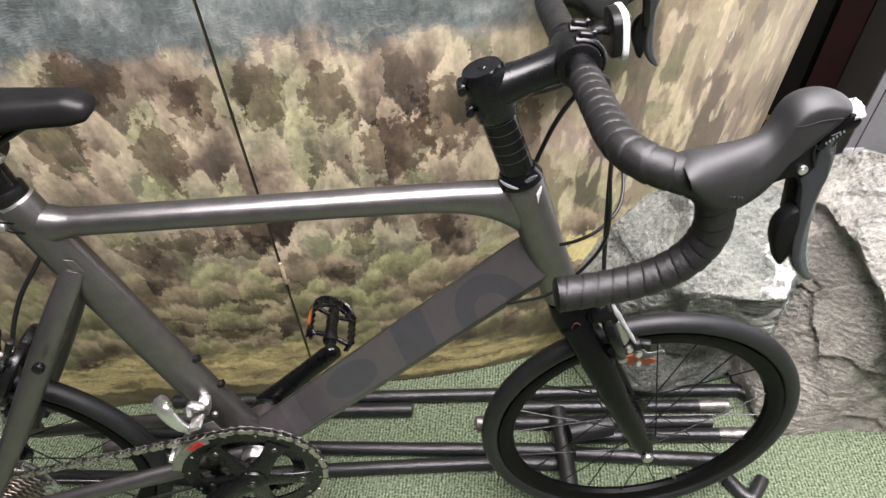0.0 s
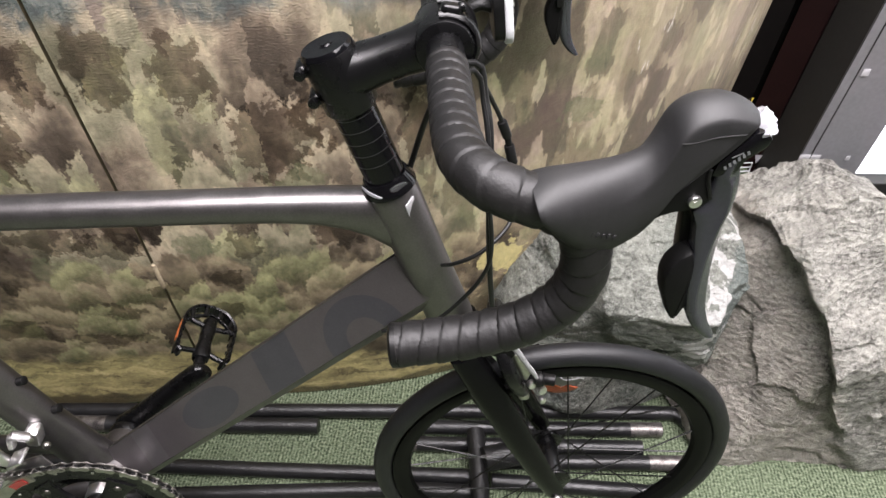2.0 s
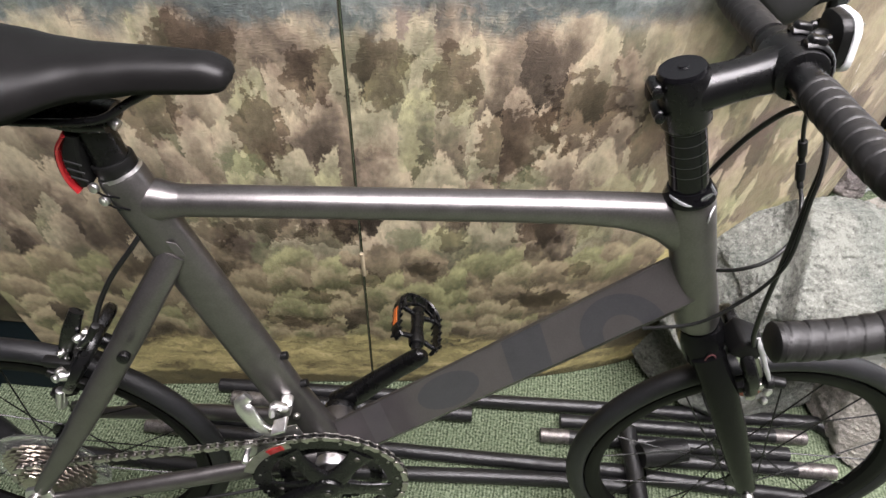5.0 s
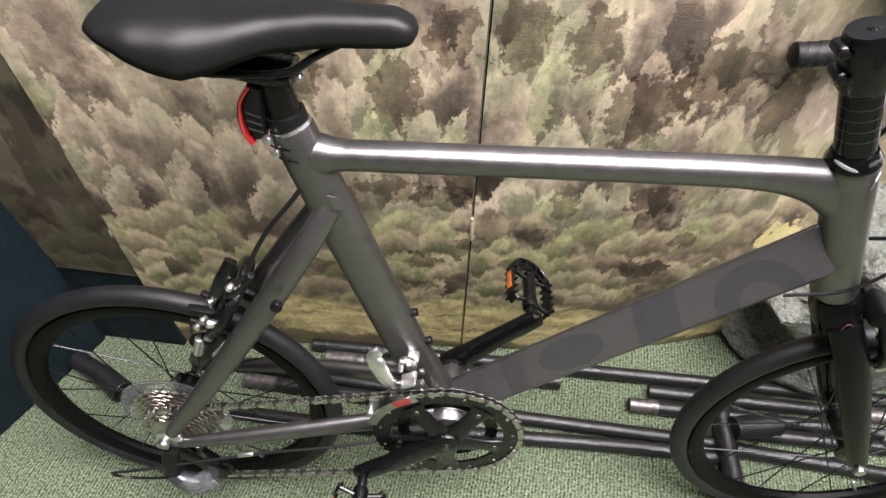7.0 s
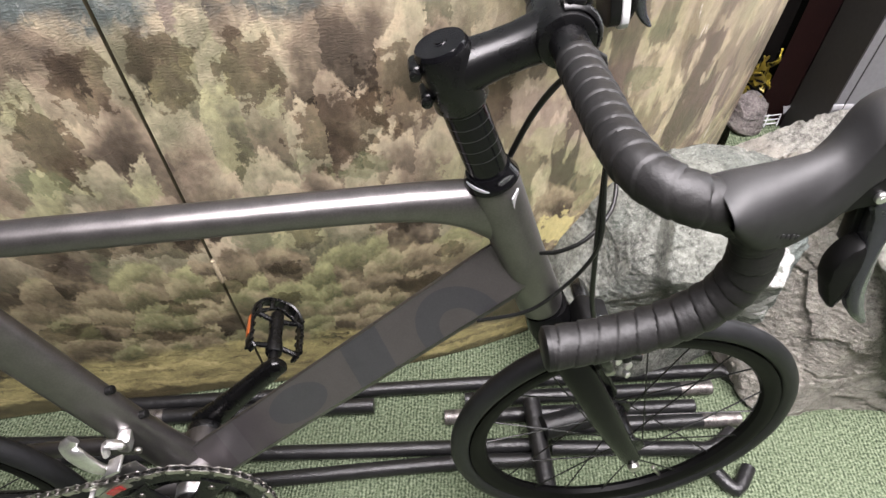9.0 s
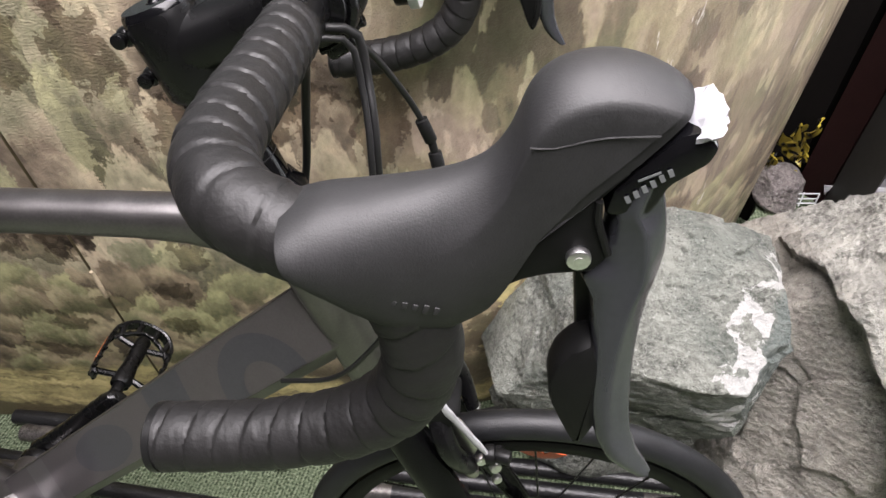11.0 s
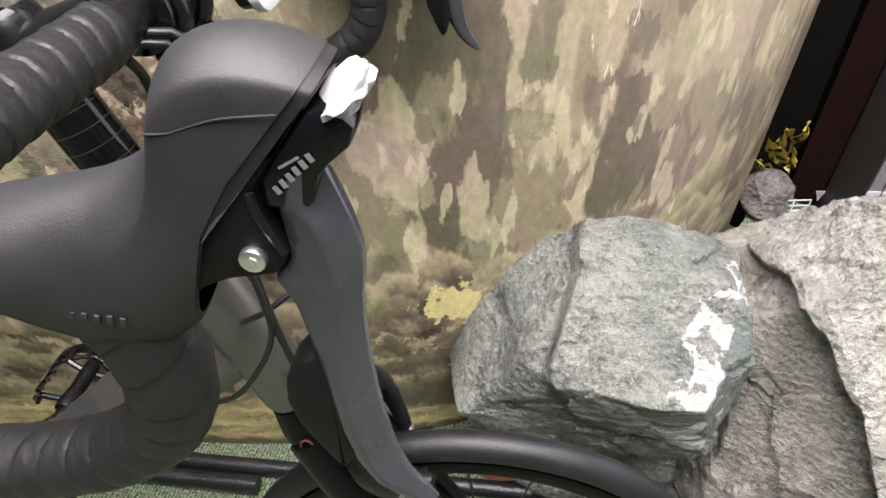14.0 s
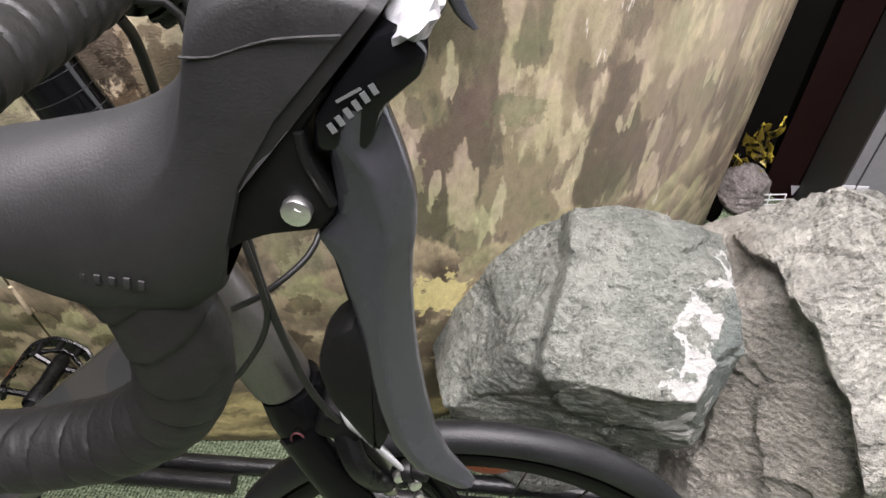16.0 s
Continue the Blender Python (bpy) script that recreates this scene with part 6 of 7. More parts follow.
caliper("front_brake", Matrix.Translation((0.836, 0, 0.478)) @ Euler((0, radians(-22), 0)).to_matrix().to_4x4() @ Matrix.Scale(1.22, 4), "black front caliper brake with steel bolts", -1)
b = bmesh.new()
sweep(b, spline([(0.8500, -0.034, 0.5250), (0.8545, -0.037, 0.5150), (0.8634, -0.036, 0.4983), (0.8731, -0.035, 0.4793), (0.8825, -0.034, 0.4615), (0.8860, -0.033, 0.4540)], 0.004), [(0.002, 0.0018), (0.002, 0.0036), (0.002, 0.0030), (0.002, 0.0026), (0.002, 0.0030), (0.002, 0.0018)], 12, (0, 1, 0), 2.6)
part("brake_release_lever", b, SATIN, bike, "satin release lever of the front brake")
b = bmesh.new()
rod(b, (0.8930, -0.030, 0.4480), (0.9060, -0.034, 0.4490), 0.0062, 16, bevel=0.0015)
rod(b, (0.8850, -0.030, 0.4470), (0.8935, -0.030, 0.4480), 0.0085, 18, bevel=0.002)
part("front_brake_knob", b, PLASTIC, bike, "black cable adjuster knob")
b = bmesh.new()
plate(b, [(0.858, 0.492), (0.866, 0.488), (0.880, 0.458), (0.876, 0.446), (0.868, 0.452), (0.860, 0.470)], -0.0310, -0.0250, 0.0012)
part("front_brake_arm", b, STEEL, bike, "steel arm of the front brake")
b = bmesh.new()
box(b, (0.846, -0.018, 0.505), (0.034, 0.040, 0.026), pose(0, 0, 0, 0, 24, 0), 0.006, 3)
part("front_brake_body", b, BRACKET, bike)
b = bmesh.new()
sweep(b, spline([(0.834, -0.032, 0.503), (0.841, -0.034, 0.492), (0.850, -0.034, 0.479)], 0.004), [(0.002, 0.0028)] * 2, 8, (0, 1, 0))
part("brake_spring", b, SILVER, bike)
for at, r, ln in (((0.833, -0.030, 0.502), 0.0036, 0.005), ((0.850, -0.030, 0.478), 0.0048, 0.007), ((0.881, -0.027, 0.438), 0.0050, 0.006), ((0.893, -0.028, 0.429), 0.0050, 0.006), ((0.895, -0.028, 0.411), 0.0040, 0.006)):
    bolt(bike, at, (0.35, -0.9, 0.2), r, SILVER, "front_brake_bolt", ln)
back = Matrix(((-0.82, 0, 0.57, 0.146), (0, -1, 0, 0), (0.57, 0, 0.82, 0.462), (0, 0, 0, 1)))
rear_brake = caliper("rear_brake", back @ Matrix.Scale(1.22, 4), "black rear caliper brake with a silver arm", 1)
for at, to, r, mt, ln in (((0.086, -0.020, 0.428), (-0.35, -0.9, 0.2), 0.0052, SILVER, 0.010), ((0.098, -0.026, 0.446), (-0.35, -0.9, 0.2), 0.0045, SILVER, 0.008), ((0.120, -0.034, 0.488), (-0.5, -0.8, 0.2), 0.0040, STEEL, 0.008), ((0.150, -0.040, 0.520), (-0.4, -0.9, 0.1), 0.0042, SILVER, 0.007)):
    bolt(bike, at, to, r, mt, "rear_brake_bolt", ln)
b = bmesh.new()
sweep(b, spline([(0.152, -0.030, 0.548), (0.140, -0.034, 0.525), (0.122, -0.032, 0.492), (0.112, -0.026, 0.468)], 0.005), [(0.0045, 0.007), (0.005, 0.009), (0.005, 0.008), (0.004, 0.006)], 12, (0, 1, 0), 2.6)
part("rear_brake_arm", b, BLACK, bike, "black side arm of the rear brake")
b = bmesh.new()
rod(b, (0.079, -0.024, 0.405), (0.070, -0.026, 0.376), 0.0062, 14, bevel=0.001)
part("rear_brake_adjuster", b, SILVER, bike, "silver adjuster under the rear brake")
b = bmesh.new()
box(b, (0.094, -0.018, 0.448), (0.040, 0.012, 0.012), pose(0, 0, 0, 0, 8, 0), 0.003)
part("rear_brake_pad", b, PLASTIC, bike)
b = bmesh.new()
box(b, (0.080, -0.020, 0.398), (0.034, 0.014, 0.012), pose(0, 0, 0, 0, -20, 0), 0.003)
part("rear_brake_pad", b, PLASTIC, bike)
b = bmesh.new()
rod(b, (0.168, -0.046, 0.470), (0.168, 0.046, 0.470), 0.0075, 14)
part("stay_bridge", b, FRAME, frame_part)
# tag tied to the far end of the front axle
b = bmesh.new()
sweep(b, spline([(0.926, 0.080, 0.290), (0.940, 0.082, 0.276), (0.956, 0.082, 0.268), (0.970, 0.078, 0.282)], 0.004), [(0.0006, 0.012)] * len(spline([(0.926, 0.080, 0.290), (0.940, 0.082, 0.276), (0.956, 0.082, 0.268), (0.970, 0.078, 0.282)], 0.004)), 10, (0, 1, 0.4), 5)
part("orange_tag", b, ORANGE, front_wheel, "folded orange tag")
b = bmesh.new()
path = spline([(0.938, 0.076, 0.302), (0.952, 0.074, 0.298), (0.966, 0.071, 0.303), (0.978, 0.069, 0.311)], 0.004)
sweep(b, path, [(0.0006, 0.019 - 0.014 * k / (len(path) - 1)) for k in range(len(path))], 10, (0, 1, 0.4), 5)
part("paper_tag", b, TAPE_WHITE, front_wheel, "white paper flap")


def cable(name, pts, r, mat, label=""):
    b = bmesh.new()
    sweep(b, spline(pts, 0.008), r, 10, (0.3, 1, 0.2))
    return part(name, b, mat, bike, label)


cable("gear_cable", [(0.796, -0.030, 0.799), (0.812, -0.006, 0.787), (0.8313, 0.016, 0.747), (0.8440, 0.0215, 0.7157), (0.8505, 0.018, 0.689), (0.8535, 0.006, 0.673), (0.8460, -0.018, 0.653), (0.8220, -0.036, 0.638), (0.8000, -0.034, 0.623), (0.7880, -0.018, 0.606)], 0.0020, CABLE, "black gear cable housing")
cable("gear_cable", [(0.796, -0.040, 0.803), (0.812, -0.031, 0.798), (0.8165, -0.033, 0.777), (0.8195, -0.042, 0.758), (0.8205, -0.049, 0.738), (0.8210, -0.051, 0.7145), (0.8260, -0.053, 0.660), (0.8230, -0.050, 0.628), (0.8060, -0.047, 0.594), (0.7750, -0.042, 0.556), (0.728, -0.028, 0.531)], 0.0019, CABLE, "black gear cable housing")
cable("brake_cable", [(0.796, -0.034, 0.806), (0.8143, -0.024, 0.800), (0.8181, -0.026, 0.780), (0.8214, -0.036, 0.7624), (0.8225, -0.043, 0.742), (0.8226, -0.045, 0.7145), (0.8251, -0.048, 0.648), (0.832, -0.044, 0.575), (0.840, -0.039, 0.535), (0.847, -0.036, 0.516)], 0.0025, CABLE, "black front brake cable housing")
cable("brake_cable", [(0.792, -0.040, 0.797), (0.786, -0.022, 0.780), (0.776, -0.002, 0.745), (0.766, 0.014, 0.703), (0.758, 0.020, 0.672)], 0.0026, CABLE, "black rear brake cable housing")
cable("brake_cable", [(0.250, -0.006, 0.652), (0.226, -0.018, 0.623), (0.200, -0.024, 0.592), (0.179, -0.028, 0.559), (0.168, -0.034, 0.535)], 0.0027, CABLE, "black rear brake cable at the seat tube")
b = bmesh.new()
for p, q, r in (((0.8390, 0.0203, 0.7290), (0.8448, 0.0213, 0.7135), 0.0042), ((0.8448, 0.0213, 0.7135), (0.8466, 0.0208, 0.7060), 0.0028), ((0.8466, 0.0208, 0.7060), (0.8506, 0.0180, 0.6890), 0.0045), ((0.8506, 0.0180, 0.6890), (0.8520, 0.0135, 0.6820), 0.0030)):
    rod(b, p, q, r, 12, bevel=0.0008)
part("cable_adjuster", b, PLASTIC, bike, "black inline cable adjuster")

# seat post, saddle and rear reflector
b = bmesh.new()
sweep(b, [(0.2342, 0, 0.6985), (0.2332, 0, 0.7015)], [(0.0196, 0.0206), (0.0190, 0.0198)], 32, (0, 1, 0))
part("clamp_ring", b, SILVER, frame_part, "bright machined rim of the seat tube")
b = bmesh.new()
sweep(b, [(0.2345, 0, 0.690), (0.2315, 0, 0.7080), (0.2310, 0, 0.7100), (0.2295, 0, 0.7180), (0.2270, 0, 0.7340), (0.2240, 0, 0.7510)], [0.0172, 0.0172, 0.0162, 0.0156, 0.0152, 0.0148], 32)
post = part("seat_post", b, BLACK, bike, "matt black seat post")
b = bmesh.new()
sweep(b, spline([(0.246, 0, 0.755), (0.225, 0, 0.756), (0.195, 0, 0.759), (0.170, 0, 0.763)], 0.006), [(0.020, 0.009), (0.022, 0.010), (0.020, 0.007), (0.014, 0.004)], 16, (0, 1, 0), 2.6)
part("saddle_clamp", b, BLACK, post)
bolt(post, (0.248, -0.010, 0.757), (0.8, -0.3, -0.5), 0.0048, SILVER, length=0.008)
for sgn in (-1, 1):
    b = bmesh.new()
    sweep(b, spline([(0.300, sgn * 0.010, 0.790), (0.272, sgn * 0.018, 0.778), (0.245, sgn * 0.022, 0.764), (0.200, sgn * 0.022, 0.761), (0.160, sgn * 0.022, 0.763), (0.120, sgn * 0.030, 0.778)], 0.006), 0.0036, 10)
    part("saddle_rail", b, BLACK, post)

b = bmesh.new()
stations = 44
rings = []
for i in range(stations):
    t = 0.5 - 0.5 * math.cos(math.pi * i / (stations - 1))
    x = 0.098 + (0.354 - 0.098) * t
    w = np.interp(t, [0, 0.02, 0.06, 0.16, 0.30, 0.42, 0.55, 0.70, 0.86, 0.93, 0.97, 0.99, 1.0], [0.030, 0.048, 0.058, 0.066, 0.064, 0.050, 0.034, 0.0260, 0.0220, 0.0205, 0.0180, 0.0135, 0.004])
    topz = np.interp(t, [0, 0.03, 0.15, 0.40, 0.70, 0.93, 0.985, 1.0], [0.810, 0.818, 0.8210, 0.814, 0.8135, 0.8105, 0.8035, 0.7970])
    skirt = np.interp(t, [0, 0.06, 0.14, 0.22, 0.30, 0.38, 0.50, 0.75, 0.93, 0.98, 1.0], [0.809, 0.806, 0.795, 0.783, 0.777, 0.778, 0.786, 0.7885, 0.7870, 0.7885, 0.7930])
    ring = []
    for k in range(22):
        u = k / 21 * 2 - 1
        a = u * math.pi / 2
        yy = w * math.sin(a)
        drop = (1 - math.cos(a)) ** 1.5
        zz = topz + (skirt - topz) * drop
        ring.append(b.verts.new((x, yy, zz)))
    for k in range(22):
        u = 1 - k / 21 * 2
        yy = w * math.sin(u * math.pi / 2) * 0.90
        ring.append(b.verts.new((x, yy, skirt + min(0.004 + 0.010 * math.cos(u * math.pi / 2), 0.4 * (topz - skirt)))))
    rings.append(ring)
for r0, r1 in zip(rings, rings[1:]):
    n = len(r0)
    for k in range(n):
        b.faces.new((r0[k], r0[(k + 1) % n], r1[(k + 1) % n], r1[k]))
b.faces.new(rings[0][::-1])
b.faces.new(rings[-1])
part("saddle", b, SADDLE, bike, "smooth matt black saddle").data.set_sharp_from_angle(angle=math.pi)
b = bmesh.new()
sweep(b, spline([(0.209, 0.0, 0.747), (0.200, 0, 0.735), (0.196, 0, 0.719), (0.197, 0, 0.702), (0.202, 0, 0.690)], 0.004), [(0.022, 0.0028)] * 2, 16, (0, 1, 0), 3.0)
rear_reflector = part("rear_reflector", b, RED, bike, "red rear reflector on a black bracket")
b = bmesh.new()
sweep(b, [(0.214, 0, 0.746), (0.208, 0, 0.730), (0.206, 0, 0.713), (0.208, 0, 0.695)], [(0.020, 0.006), (0.021, 0.010), (0.021, 0.010), (0.019, 0.006)], 16, (0, 1, 0), 3.0)
part("housing", b, PLASTIC, rear_reflector)
for i in range(3):
    b = bmesh.new()
    box(b, (0.209, -0.0214, 0.722 - 0.008 * i), (0.014, 0.0010, 0.0014), pose(0, 0, 0, 0, 20, 0))
    part("rib", b, RING_GREY, rear_reflector)
b = bmesh.new()
rod(b, (0.2330, 0, 0.7015), (0.2305, 0, 0.7145), 0.0186, 28, bevel=0.001)
part("bracket", b, PLASTIC, rear_reflector)


# ---- steel pipes on the carpet ----
def pipe(pts, r=0.0125, label="long black powder-coated steel pipe on the carpet", ends=(None, None), open_end=True, z=None):
    """A pipe lying on the floor: its path, and worn or sleeved stretches at its ends."""
    pts = [Vector((p[0], p[1], p[2] if len(p) > 2 else r)) for p in pts]
    c = pts[0]
    tb = thing("steel_pipe", Matrix.Translation(c), label, "pipe", "pipes on the carpet")
    path = pts if len(pts) == 2 else spline(pts, 0.012)
    if len(path) == 2:
        path = [pts[0].lerp(pts[1], t) for t in np.linspace(0, 1, 12)]
    path = [p - c for p in path]
    b = bmesh.new()
    sweep(b, path, [r] * len(path), 18, (0, 0, 1), cap=False)
    d0, d1 = (path[0] - path[1]).normalized(), (path[-1] - path[-2]).normalized()
    inner = [path[0] - d0 * 0.03, path[0]]
    sweep(b, [path[0], path[0] + d0 * 0.0008, path[0] + d0 * 0.0008, path[0] - d0 * 0.03], [r, r - 0.0006, r - 0.0022, r - 0.0022], 18, (0, 0, 1), cap=False)
    sweep(b, [path[-1], path[-1] + d1 * 0.0008, path[-1] + d1 * 0.0008, path[-1] - d1 * 0.03], [r, r - 0.0006, r - 0.0022, r - 0.0022], 18, (0, 0, 1), cap=False)
    part("tube", b, PIPE, tb)
    for worn, p, d in ((ends[0], path[0], -d0), (ends[1], path[-1], -d1)):
        if worn:
            b = bmesh.new()
            sweep(b, [p + d * 0.0003, p + d * worn * 0.5, p + d * worn], r + 0.0005, 18, (0, 0, 1), cap=False)
            part("worn_end", b, PIPE_WORN, tb, "bare scuffed metal end")
    return tb


pipe([(-0.487, 0.876), (0.0, 0.889), (0.30, 0.897), (0.590, 0.902), (0.622, 0.897), (0.645, 0.872), (0.668, 0.842)], label="long black steel pipe bent at one end")
pipe([(-0.455, 0.850), (-0.012, 0.858)], 0.0135, ends=(0.075, None))
pipe([(-0.640, 0.812), (-0.300, 0.803)], 0.0115, label="satin grey steel pipe on the carpet")
pipe([(-0.590, 0.782), (-0.10, 0.776), (0.17, 0.775), (0.262, 0.774)], ends=(0.06, None))
pipe([(-0.805, 0.722), (-0.45, 0.716), (-0.19, 0.731), (0.12, 0.748), (0.262, 0.748)])
pipe([(0.113, 0.830), (0.546, 0.834)], ends=(0.05, None), label="black steel pipe with a drilled bare end")
pipe([(0.150, 0.862), (0.586, 0.869)], ends=(None, 0.055))
pipe([(0.300, 0.802), (0.617, 0.808)], ends=(None, 0.065))
pipe([(0.290, 0.768), (0.510, 0.758), (0.548, 0.756), (0.575, 0.768), (0.598, 0.784)])
pipe([(0.262, 0.842, 0.040), (0.272, 0.690, 0.030)], 0.0150, label="short black steel cross pipe lying over the others")
pipe([(0.275, 0.784, 0.055), (0.352, 0.806, 0.048)], 0.0200, label="short wide open black pipe socket")
pipe([(0.545, 0.724), (0.566, 0.692), (0.578, 0.690), (0.604, 0.722)], 0.0115, label="short bent black pipe hook")
pipe([(-0.860, 0.752, 0.02), (-0.800, 0.722, 0.02)], 0.020, label="black pipe T fitting")
pipe([(-0.92, 0.775, 0.018), (-0.86, 0.752, 0.018)], 0.018, label="short black pipe stub")


# ---- rocks ----
def rock(name, centre, radii, planes, seed, mat, label, detail=7, rough=1.35, group="boulders by the panel", chip=1.0, ledge=None):
    """A boulder: a ball cut by flat faces (direction, distance from its centre in metres), then broken up."""
    b = bmesh.new()
    bmesh.ops.create_icosphere(b, subdivisions=detail, radius=1.0)
    cuts = []
    for d, k in planes:
        m = Vector(d).normalized()
        m = Vector((m.x * radii[0], m.y * radii[1], m.z * radii[2]))
        cuts.append((m.normalized(), k / m.length))
    c = Vector(centre)
    off = Vector((seed, seed * 0.37, 2.0))
    size = min(radii) / 0.15
    for v in b.verts:
        d = v.co.normalized()
        wob = (d + 0.07 * noise.noise_vector(d * 2.6 + off)).normalized()
        r = 1.16
        for nrm, k in cuts:
            q = wob.dot(nrm)
            if q > 0.05:
                r = min(r, k / q)
        p = Vector((d.x * radii[0], d.y * radii[1], d.z * radii[2])) * r
        q = p / size
        # broken faces, chips and grain
        ds, pts = noise.voronoi(q * 13 + off + 0.30 * noise.noise_vector(q * 11))
        ds2, pts2 = noise.voronoi(q * 27 + off + 0.25 * noise.noise_vector(q * 20))
        ds3, pts3 = noise.voronoi(q * 62 + off + 0.5 * noise.noise_vector(q * 45))
        e3 = min(1.0, (ds3[1] - ds3[0]) / 0.30)
        f = noise.fractal(q * 6 + off, 0.9, 2.1, 6)
        ridge = 1 - abs(noise.noise(q * 13 + off)) * 2
        p += d * rough * size * (0.0085 * noise.noise(pts[0] * 3.7) + 0.0040 * noise.noise(pts2[0] * 5.1) + 0.0018 * e3 * noise.noise(pts3[0] * 5.7) + 0.0070 * f + 0.0018 * ridge) * chip
        p += noise.noise_vector(q * 70) * 0.0010 * rough + noise.noise_vector(q * 150) * 0.0006 * rough
        if ledge:
            along, at, way, drop = ledge
            t = p.dot(Vector(along).normalized()) + 0.012 * noise.noise(p * 16 + off) + 0.05 * noise.noise(p * 5)
            t = min(1.0, max(0.0, (t - at) / 0.014))
            p -= Vector(way).normalized() * drop * t * max(0.0, d.dot(Vector(way).normalized()))
        v.co = c + p
        if v.co.z < 0.0:
            v.co.z = 0.0
    ob = part(name, b, mat, None)
    return tagged(ob, label, "rock", group)


rock("boulder", (0.465, 0.950, 0.290), (0.205, 0.180, 0.205),
     [((0, 0.05, 1), 0.174), ((0, 0.62, 0.78), 0.162), ((-0.71, 0, 0.71), 0.133), ((-0.9, -0.1, 0.42), 0.127), ((0.43, 0.1, 0.9), 0.185), ((0.97, 0, 0.23), 0.168), ((0.98, -0.2, -0.2), 0.160), ((0.05, -0.6, 0.8), 0.136), ((-0.35, -0.93, 0.0), 0.126),
      ((-0.05, -0.95, -0.30), 0.092), ((0.75, -0.65, -0.05), 0.152), ((0, 0, -1), 0.165), ((0, 1, 0.3), 0.10), ((0.5, -0.5, -0.7), 0.150), ((-0.6, -0.3, -0.7), 0.160)],
     4.2, ROCK_GREEN, "green-grey boulder with white quartz veins on one edge", chip=0.62, ledge=((-0.95, 0.1, -0.25), -0.017, (-0.1, -0.6, 0.8), 0.042))
rock("boulder", (0.470, 1.010, 0.070), (0.165, 0.120, 0.080), [((0, -0.2, 1), 0.072), ((0, 0, -1), 0.070), ((0.3, -0.9, 0.2), 0.100), ((-0.7, -0.6, 0.3), 0.120)],
     8.3, ROCK_GREEN, "low dark boulder carrying the green-grey one", 5, chip=0.7)
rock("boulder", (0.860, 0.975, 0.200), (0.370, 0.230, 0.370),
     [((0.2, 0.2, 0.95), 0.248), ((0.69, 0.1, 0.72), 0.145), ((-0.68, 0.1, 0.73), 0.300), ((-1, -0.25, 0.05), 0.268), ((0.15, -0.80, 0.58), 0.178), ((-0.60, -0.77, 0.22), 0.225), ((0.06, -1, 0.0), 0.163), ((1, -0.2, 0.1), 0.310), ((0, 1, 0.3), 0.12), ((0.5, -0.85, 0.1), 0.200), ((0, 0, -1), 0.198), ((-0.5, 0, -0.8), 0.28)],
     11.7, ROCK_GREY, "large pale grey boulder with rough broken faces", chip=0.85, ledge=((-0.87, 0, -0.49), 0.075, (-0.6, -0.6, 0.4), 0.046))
rock("boulder", (0.800, 1.200, 0.150), (0.180, 0.085, 0.220), [((-0.45, 0, 0.89), 0.136), ((0.7, 0, 0.7), 0.190), ((0, -0.5, 0.86), 0.130), ((0, 1, 0.1), 0.062), ((0, -1, 0), 0.070), ((-1, -0.2, 0.1), 0.130), ((0, 0, -1), 0.148)],
     6.1, ROCK_GREY, "pale grey boulder wedged behind the large one", 6, chip=0.8)
bm = bmesh.new()
low = [bm.verts.new((x, y, 0.0)) for x, y in ((0.500, 1.10), (0.592, 1.19), (0.692, 1.305), (0.756, 1.41), (0.792, 1.505), (0.84, 1.485), (0.872, 1.458), (0.880, 1.33), (1.02, 1.33), (1.02, 1.10))]
ext = bmesh.ops.extrude_face_region(bm, geom=[bm.faces.new(low)])
bmesh.ops.translate(bm, vec=(0, 0, 0.136), verts=[v for v in ext["geom"] if isinstance(v, bmesh.types.BMVert)])
setting("step", bm, CARPET, "low carpeted step in the corner")
rock("stone", (0.794, 1.434, 0.175), (0.042, 0.040, 0.042), [((0.15, -0.4, 1), 0.032), ((-0.8, -0.5, 0.2), 0.033), ((0.8, -0.5, 0.1), 0.032), ((0.1, -1, 0.1), 0.031), ((0, 0, -1), 0.037), ((-0.4, -0.7, 0.6), 0.033), ((0.6, -0.2, 0.8), 0.034)], 2.9, ROCK_BROWN,
     "small brown-grey stone by the door jamb", 5, 0.9, "")
rock("pebble", (0.716, 1.334, 0.144), (0.013, 0.010, 0.009), [((0, -0.4, 1), 0.008)], 5.5, TAPE_WHITE, "small crumpled white chip on the carpet", 3, 0.3, "")

# ---- small things at the sides ----
rack = thing("wire_rack", Matrix.Translation((0.852, 1.428, 0.140)), "small white wire rack on the carpet", "rack")
for z in (0.006, 0.017, 0.029):
    b = bmesh.new()
    rod(b, (-0.034, 0, z), (0.014, 0.006, z), 0.0013, 8)
    part("wire", b, WHITE_PLASTIC, rack)
for x in (-0.032, -0.015, 0.012):
    b = bmesh.new()
    rod(b, (x, 0.001, 0.0), (x, 0.002, 0.032), 0.0013, 8)
    part("wire", b, WHITE_PLASTIC, rack)
b = bmesh.new()
plate(b, [(0.879, 0.172), (0.895, 0.172), (0.887, 0.150)], 1.4565, 1.4580)
tagged(part("paper_scrap", b, TAPE_WHITE, None, smooth=False), "small white paper triangle stuck to the jamb", "paper")

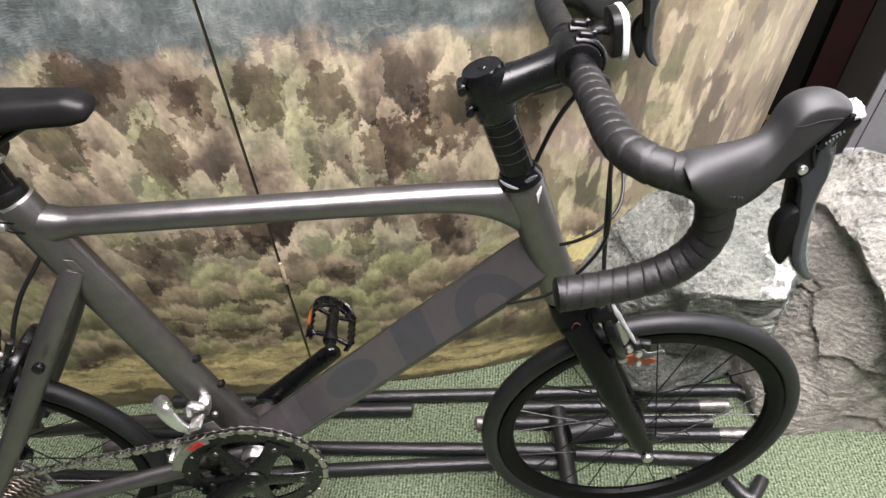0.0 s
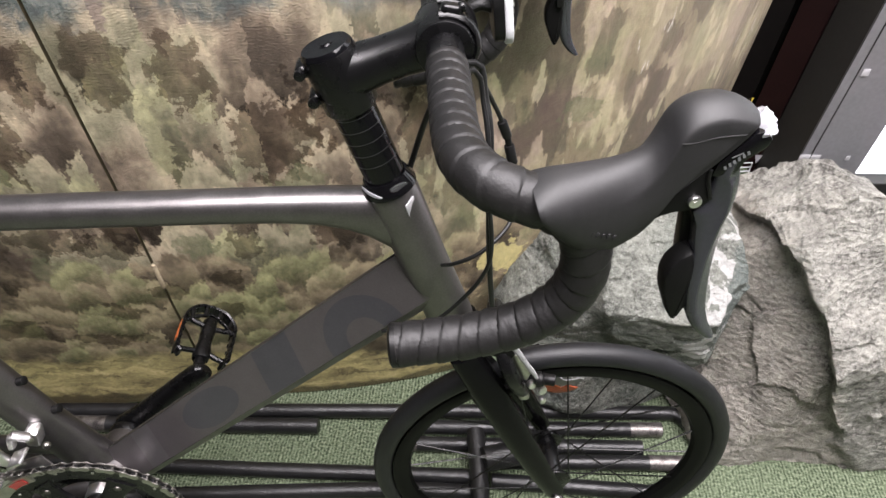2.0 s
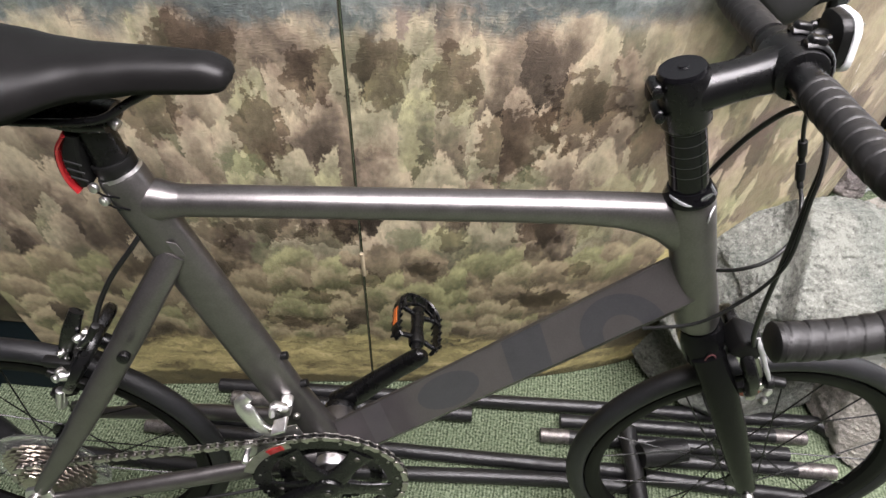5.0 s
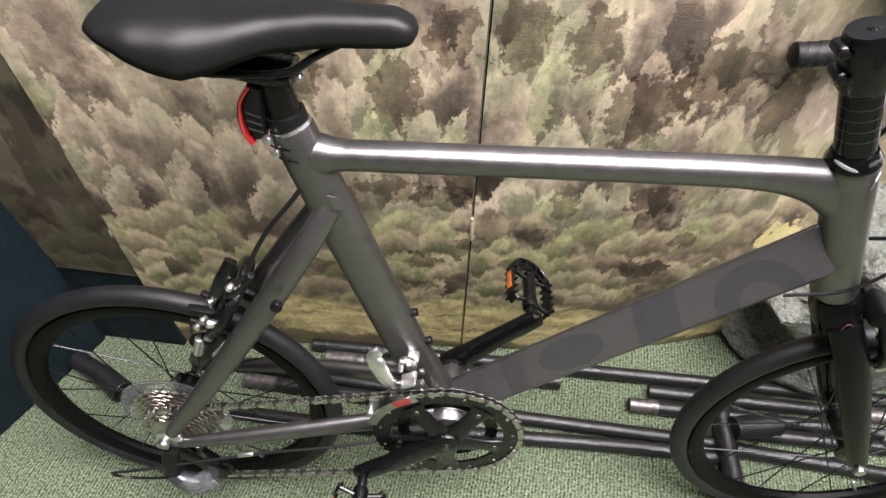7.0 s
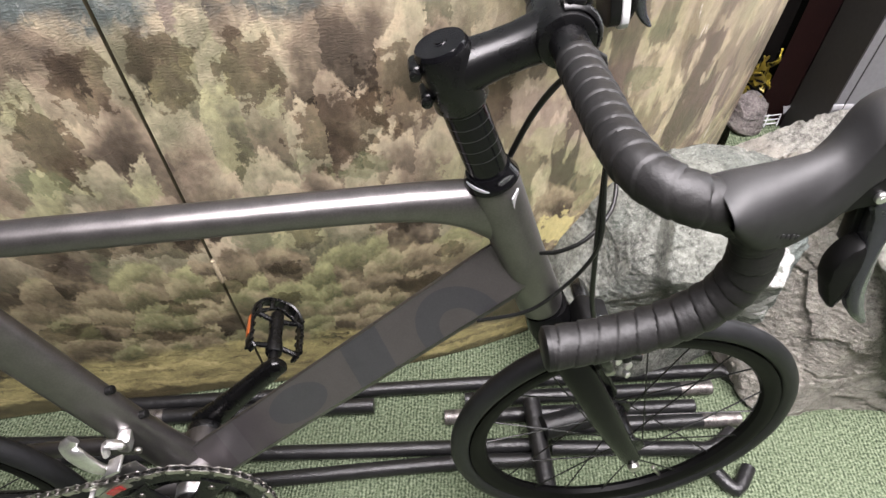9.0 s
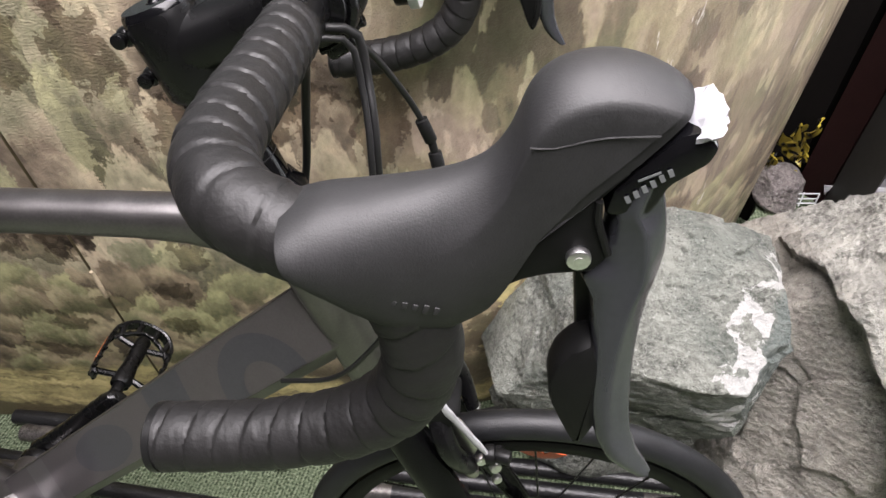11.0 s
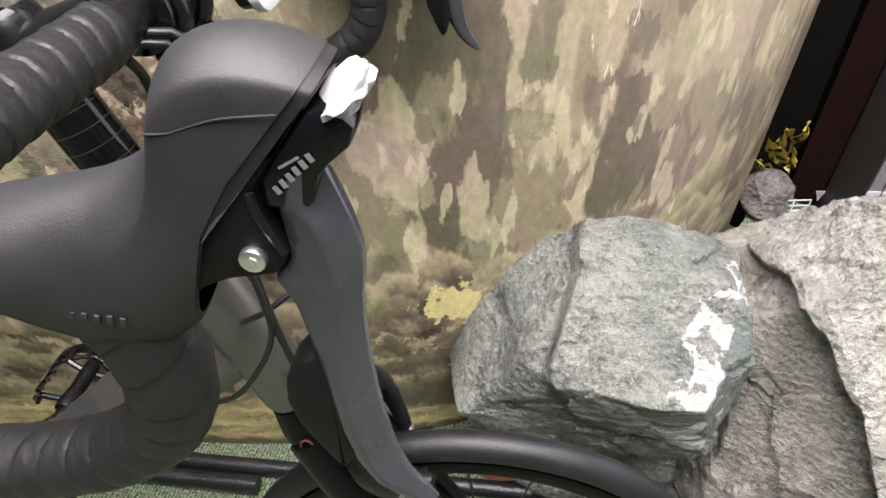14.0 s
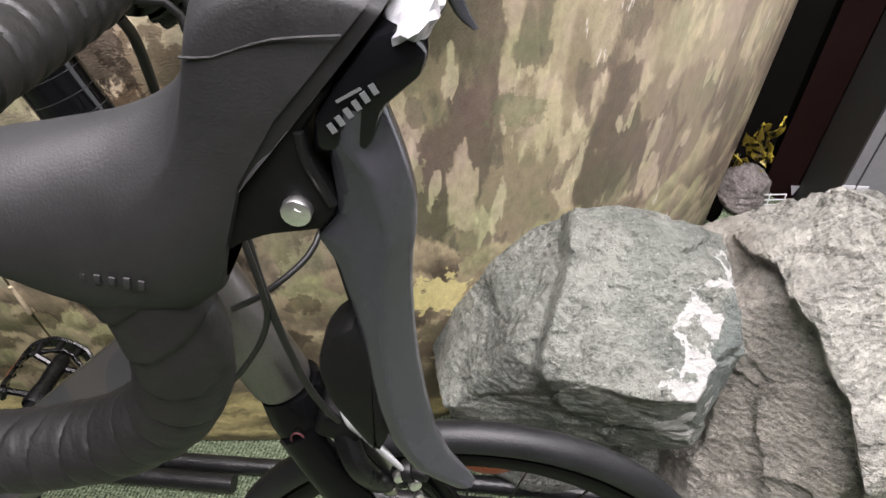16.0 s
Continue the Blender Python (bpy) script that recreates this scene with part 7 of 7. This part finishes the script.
for sx, sz, tilt in ((-0.851, 0.111, 30), (-0.815, 0.128, -50)):
    b = bmesh.new()
    box(b, (0, 0, 0), (0.014, 0.0012, 0.005), pose(0, 0, 0, 0, tilt, 0), 0.0003)
    bmesh.ops.translate(b, vec=(sx, 0.8432, sz), verts=b.verts[:])
    tagged(part("paper_scrap", b, TAPE_WHITE, None, smooth=False), "torn white label scrap on the dark plinth", "paper")

# warning tape crumpled in the corner
tape = thing("warning_tape", Matrix.Translation((0.790, 1.474, 0.188)), "crumpled yellow and black warning tape in the corner", "tape")
rng = random.Random(5)
for i in range(13):
    b = bmesh.new()
    a0 = rng.uniform(0, 6.3)
    p = Vector((rng.uniform(-0.026, 0.030), rng.uniform(-0.012, 0.010), rng.uniform(0.0, 0.085)))
    pts = []
    for j in range(5):
        pts.append(p.copy())
        a0 += rng.uniform(-0.9, 0.9)
        p = p + Vector((0.009 * math.cos(a0), 0.008 * math.sin(a0) - 0.002, rng.uniform(-0.018, 0.018)))
        p.x = max(-0.024, min(0.034, p.x))
    path = spline(pts, 0.004)
    sweep(b, path, [(0.014, 0.0006)] * len(path), 8, (0.2 * rng.uniform(-1, 1), -0.5, 1), 4)
    strip = part("strip", b, YELLOW, tape)
    b = bmesh.new()
    for j in range(2, len(path) - 2, 4):
        q, d = path[j], (path[j + 1] - path[j - 1]).normalized()
        sweep(b, [q - d * 0.003, q + d * 0.003], [(0.011, 0.0016)] * 2, 8, (0, -0.5, 1), 4)
    part("mark", b, BLACK, strip, "black bars")

# bag with red straps at the window
bag = thing("mesh_bag", Matrix.Translation((1.200, 1.235, 0.0)), "grey mesh bag with crossed red webbing straps", "bag")
b = bmesh.new()
secs = []
for z, w, dp in ((0.10, 0.05, 0.05), (0.14, 0.085, 0.07), (0.22, 0.10, 0.08), (0.32, 0.105, 0.085), (0.42, 0.10, 0.08), (0.50, 0.08, 0.06), (0.54, 0.04, 0.035)):
    secs.append(((0.012 * math.sin(z * 14), 0, z), (w, 0, 0), dp))
loft(b, secs, 32, 2.4)
bmesh.ops.subdivide_edges(b, edges=b.edges[:], cuts=1, use_grid_fill=True)
for v in b.verts:
    v.co += noise.noise_vector(v.co * 14) * 0.008
part("sack", b, BAG, bag)


def bag_side(deg, z):
    """A point just outside the sack at a bearing and a height."""
    rad = 0.100 if z > 0.2 else 0.09
    if z > 0.42:
        rad -= (z - 0.42) * 0.28
    c, q = math.cos(radians(deg)), math.sin(radians(deg))
    e = (abs(c) ** 2.4 + abs(q / 0.8) ** 2.4) ** (-1 / 2.4) + 0.006 / max(rad, 0.01)
    return (rad * e * c + 0.012 * math.sin(z * 14), rad * e * q, z)


for ends in ([(140, 0.475), (165, 0.435), (190, 0.375), (215, 0.315), (240, 0.26), (265, 0.21)], [(150, 0.245), (170, 0.30), (190, 0.355), (215, 0.405), (240, 0.445), (262, 0.470)]):
    b = bmesh.new()
    path = spline([bag_side(*e) for e in ends], 0.008)
    sweep(b, path, [(0.003, 0.019)] * len(path), 10, (math.cos(radians(200)), math.sin(radians(200)), 0), 4)
    part("strap", b, STRAP_RED, bag, "dark red webbing strap")
b = bmesh.new()
sweep(b, [(-0.03, -0.02, 0.0), (-0.03, -0.02, 0.012), (-0.02, 0, 0.05), (0, 0, 0.12)], [0.05, 0.055, 0.05, 0.045], 20)
part("base", b, PLASTIC, bag, "black base")

# terracotta block against the cabinet
blk = bmesh.new()
box(blk, (-1.020, 0.700, 0.105), (0.10, 0.110, 0.21), pose(0, 0, 0, 0, 0, -20), bevel=0.006, seg=2)
tagged(part("block", blk, BRICK, None), "terracotta coloured block against the dark cabinet", "block")
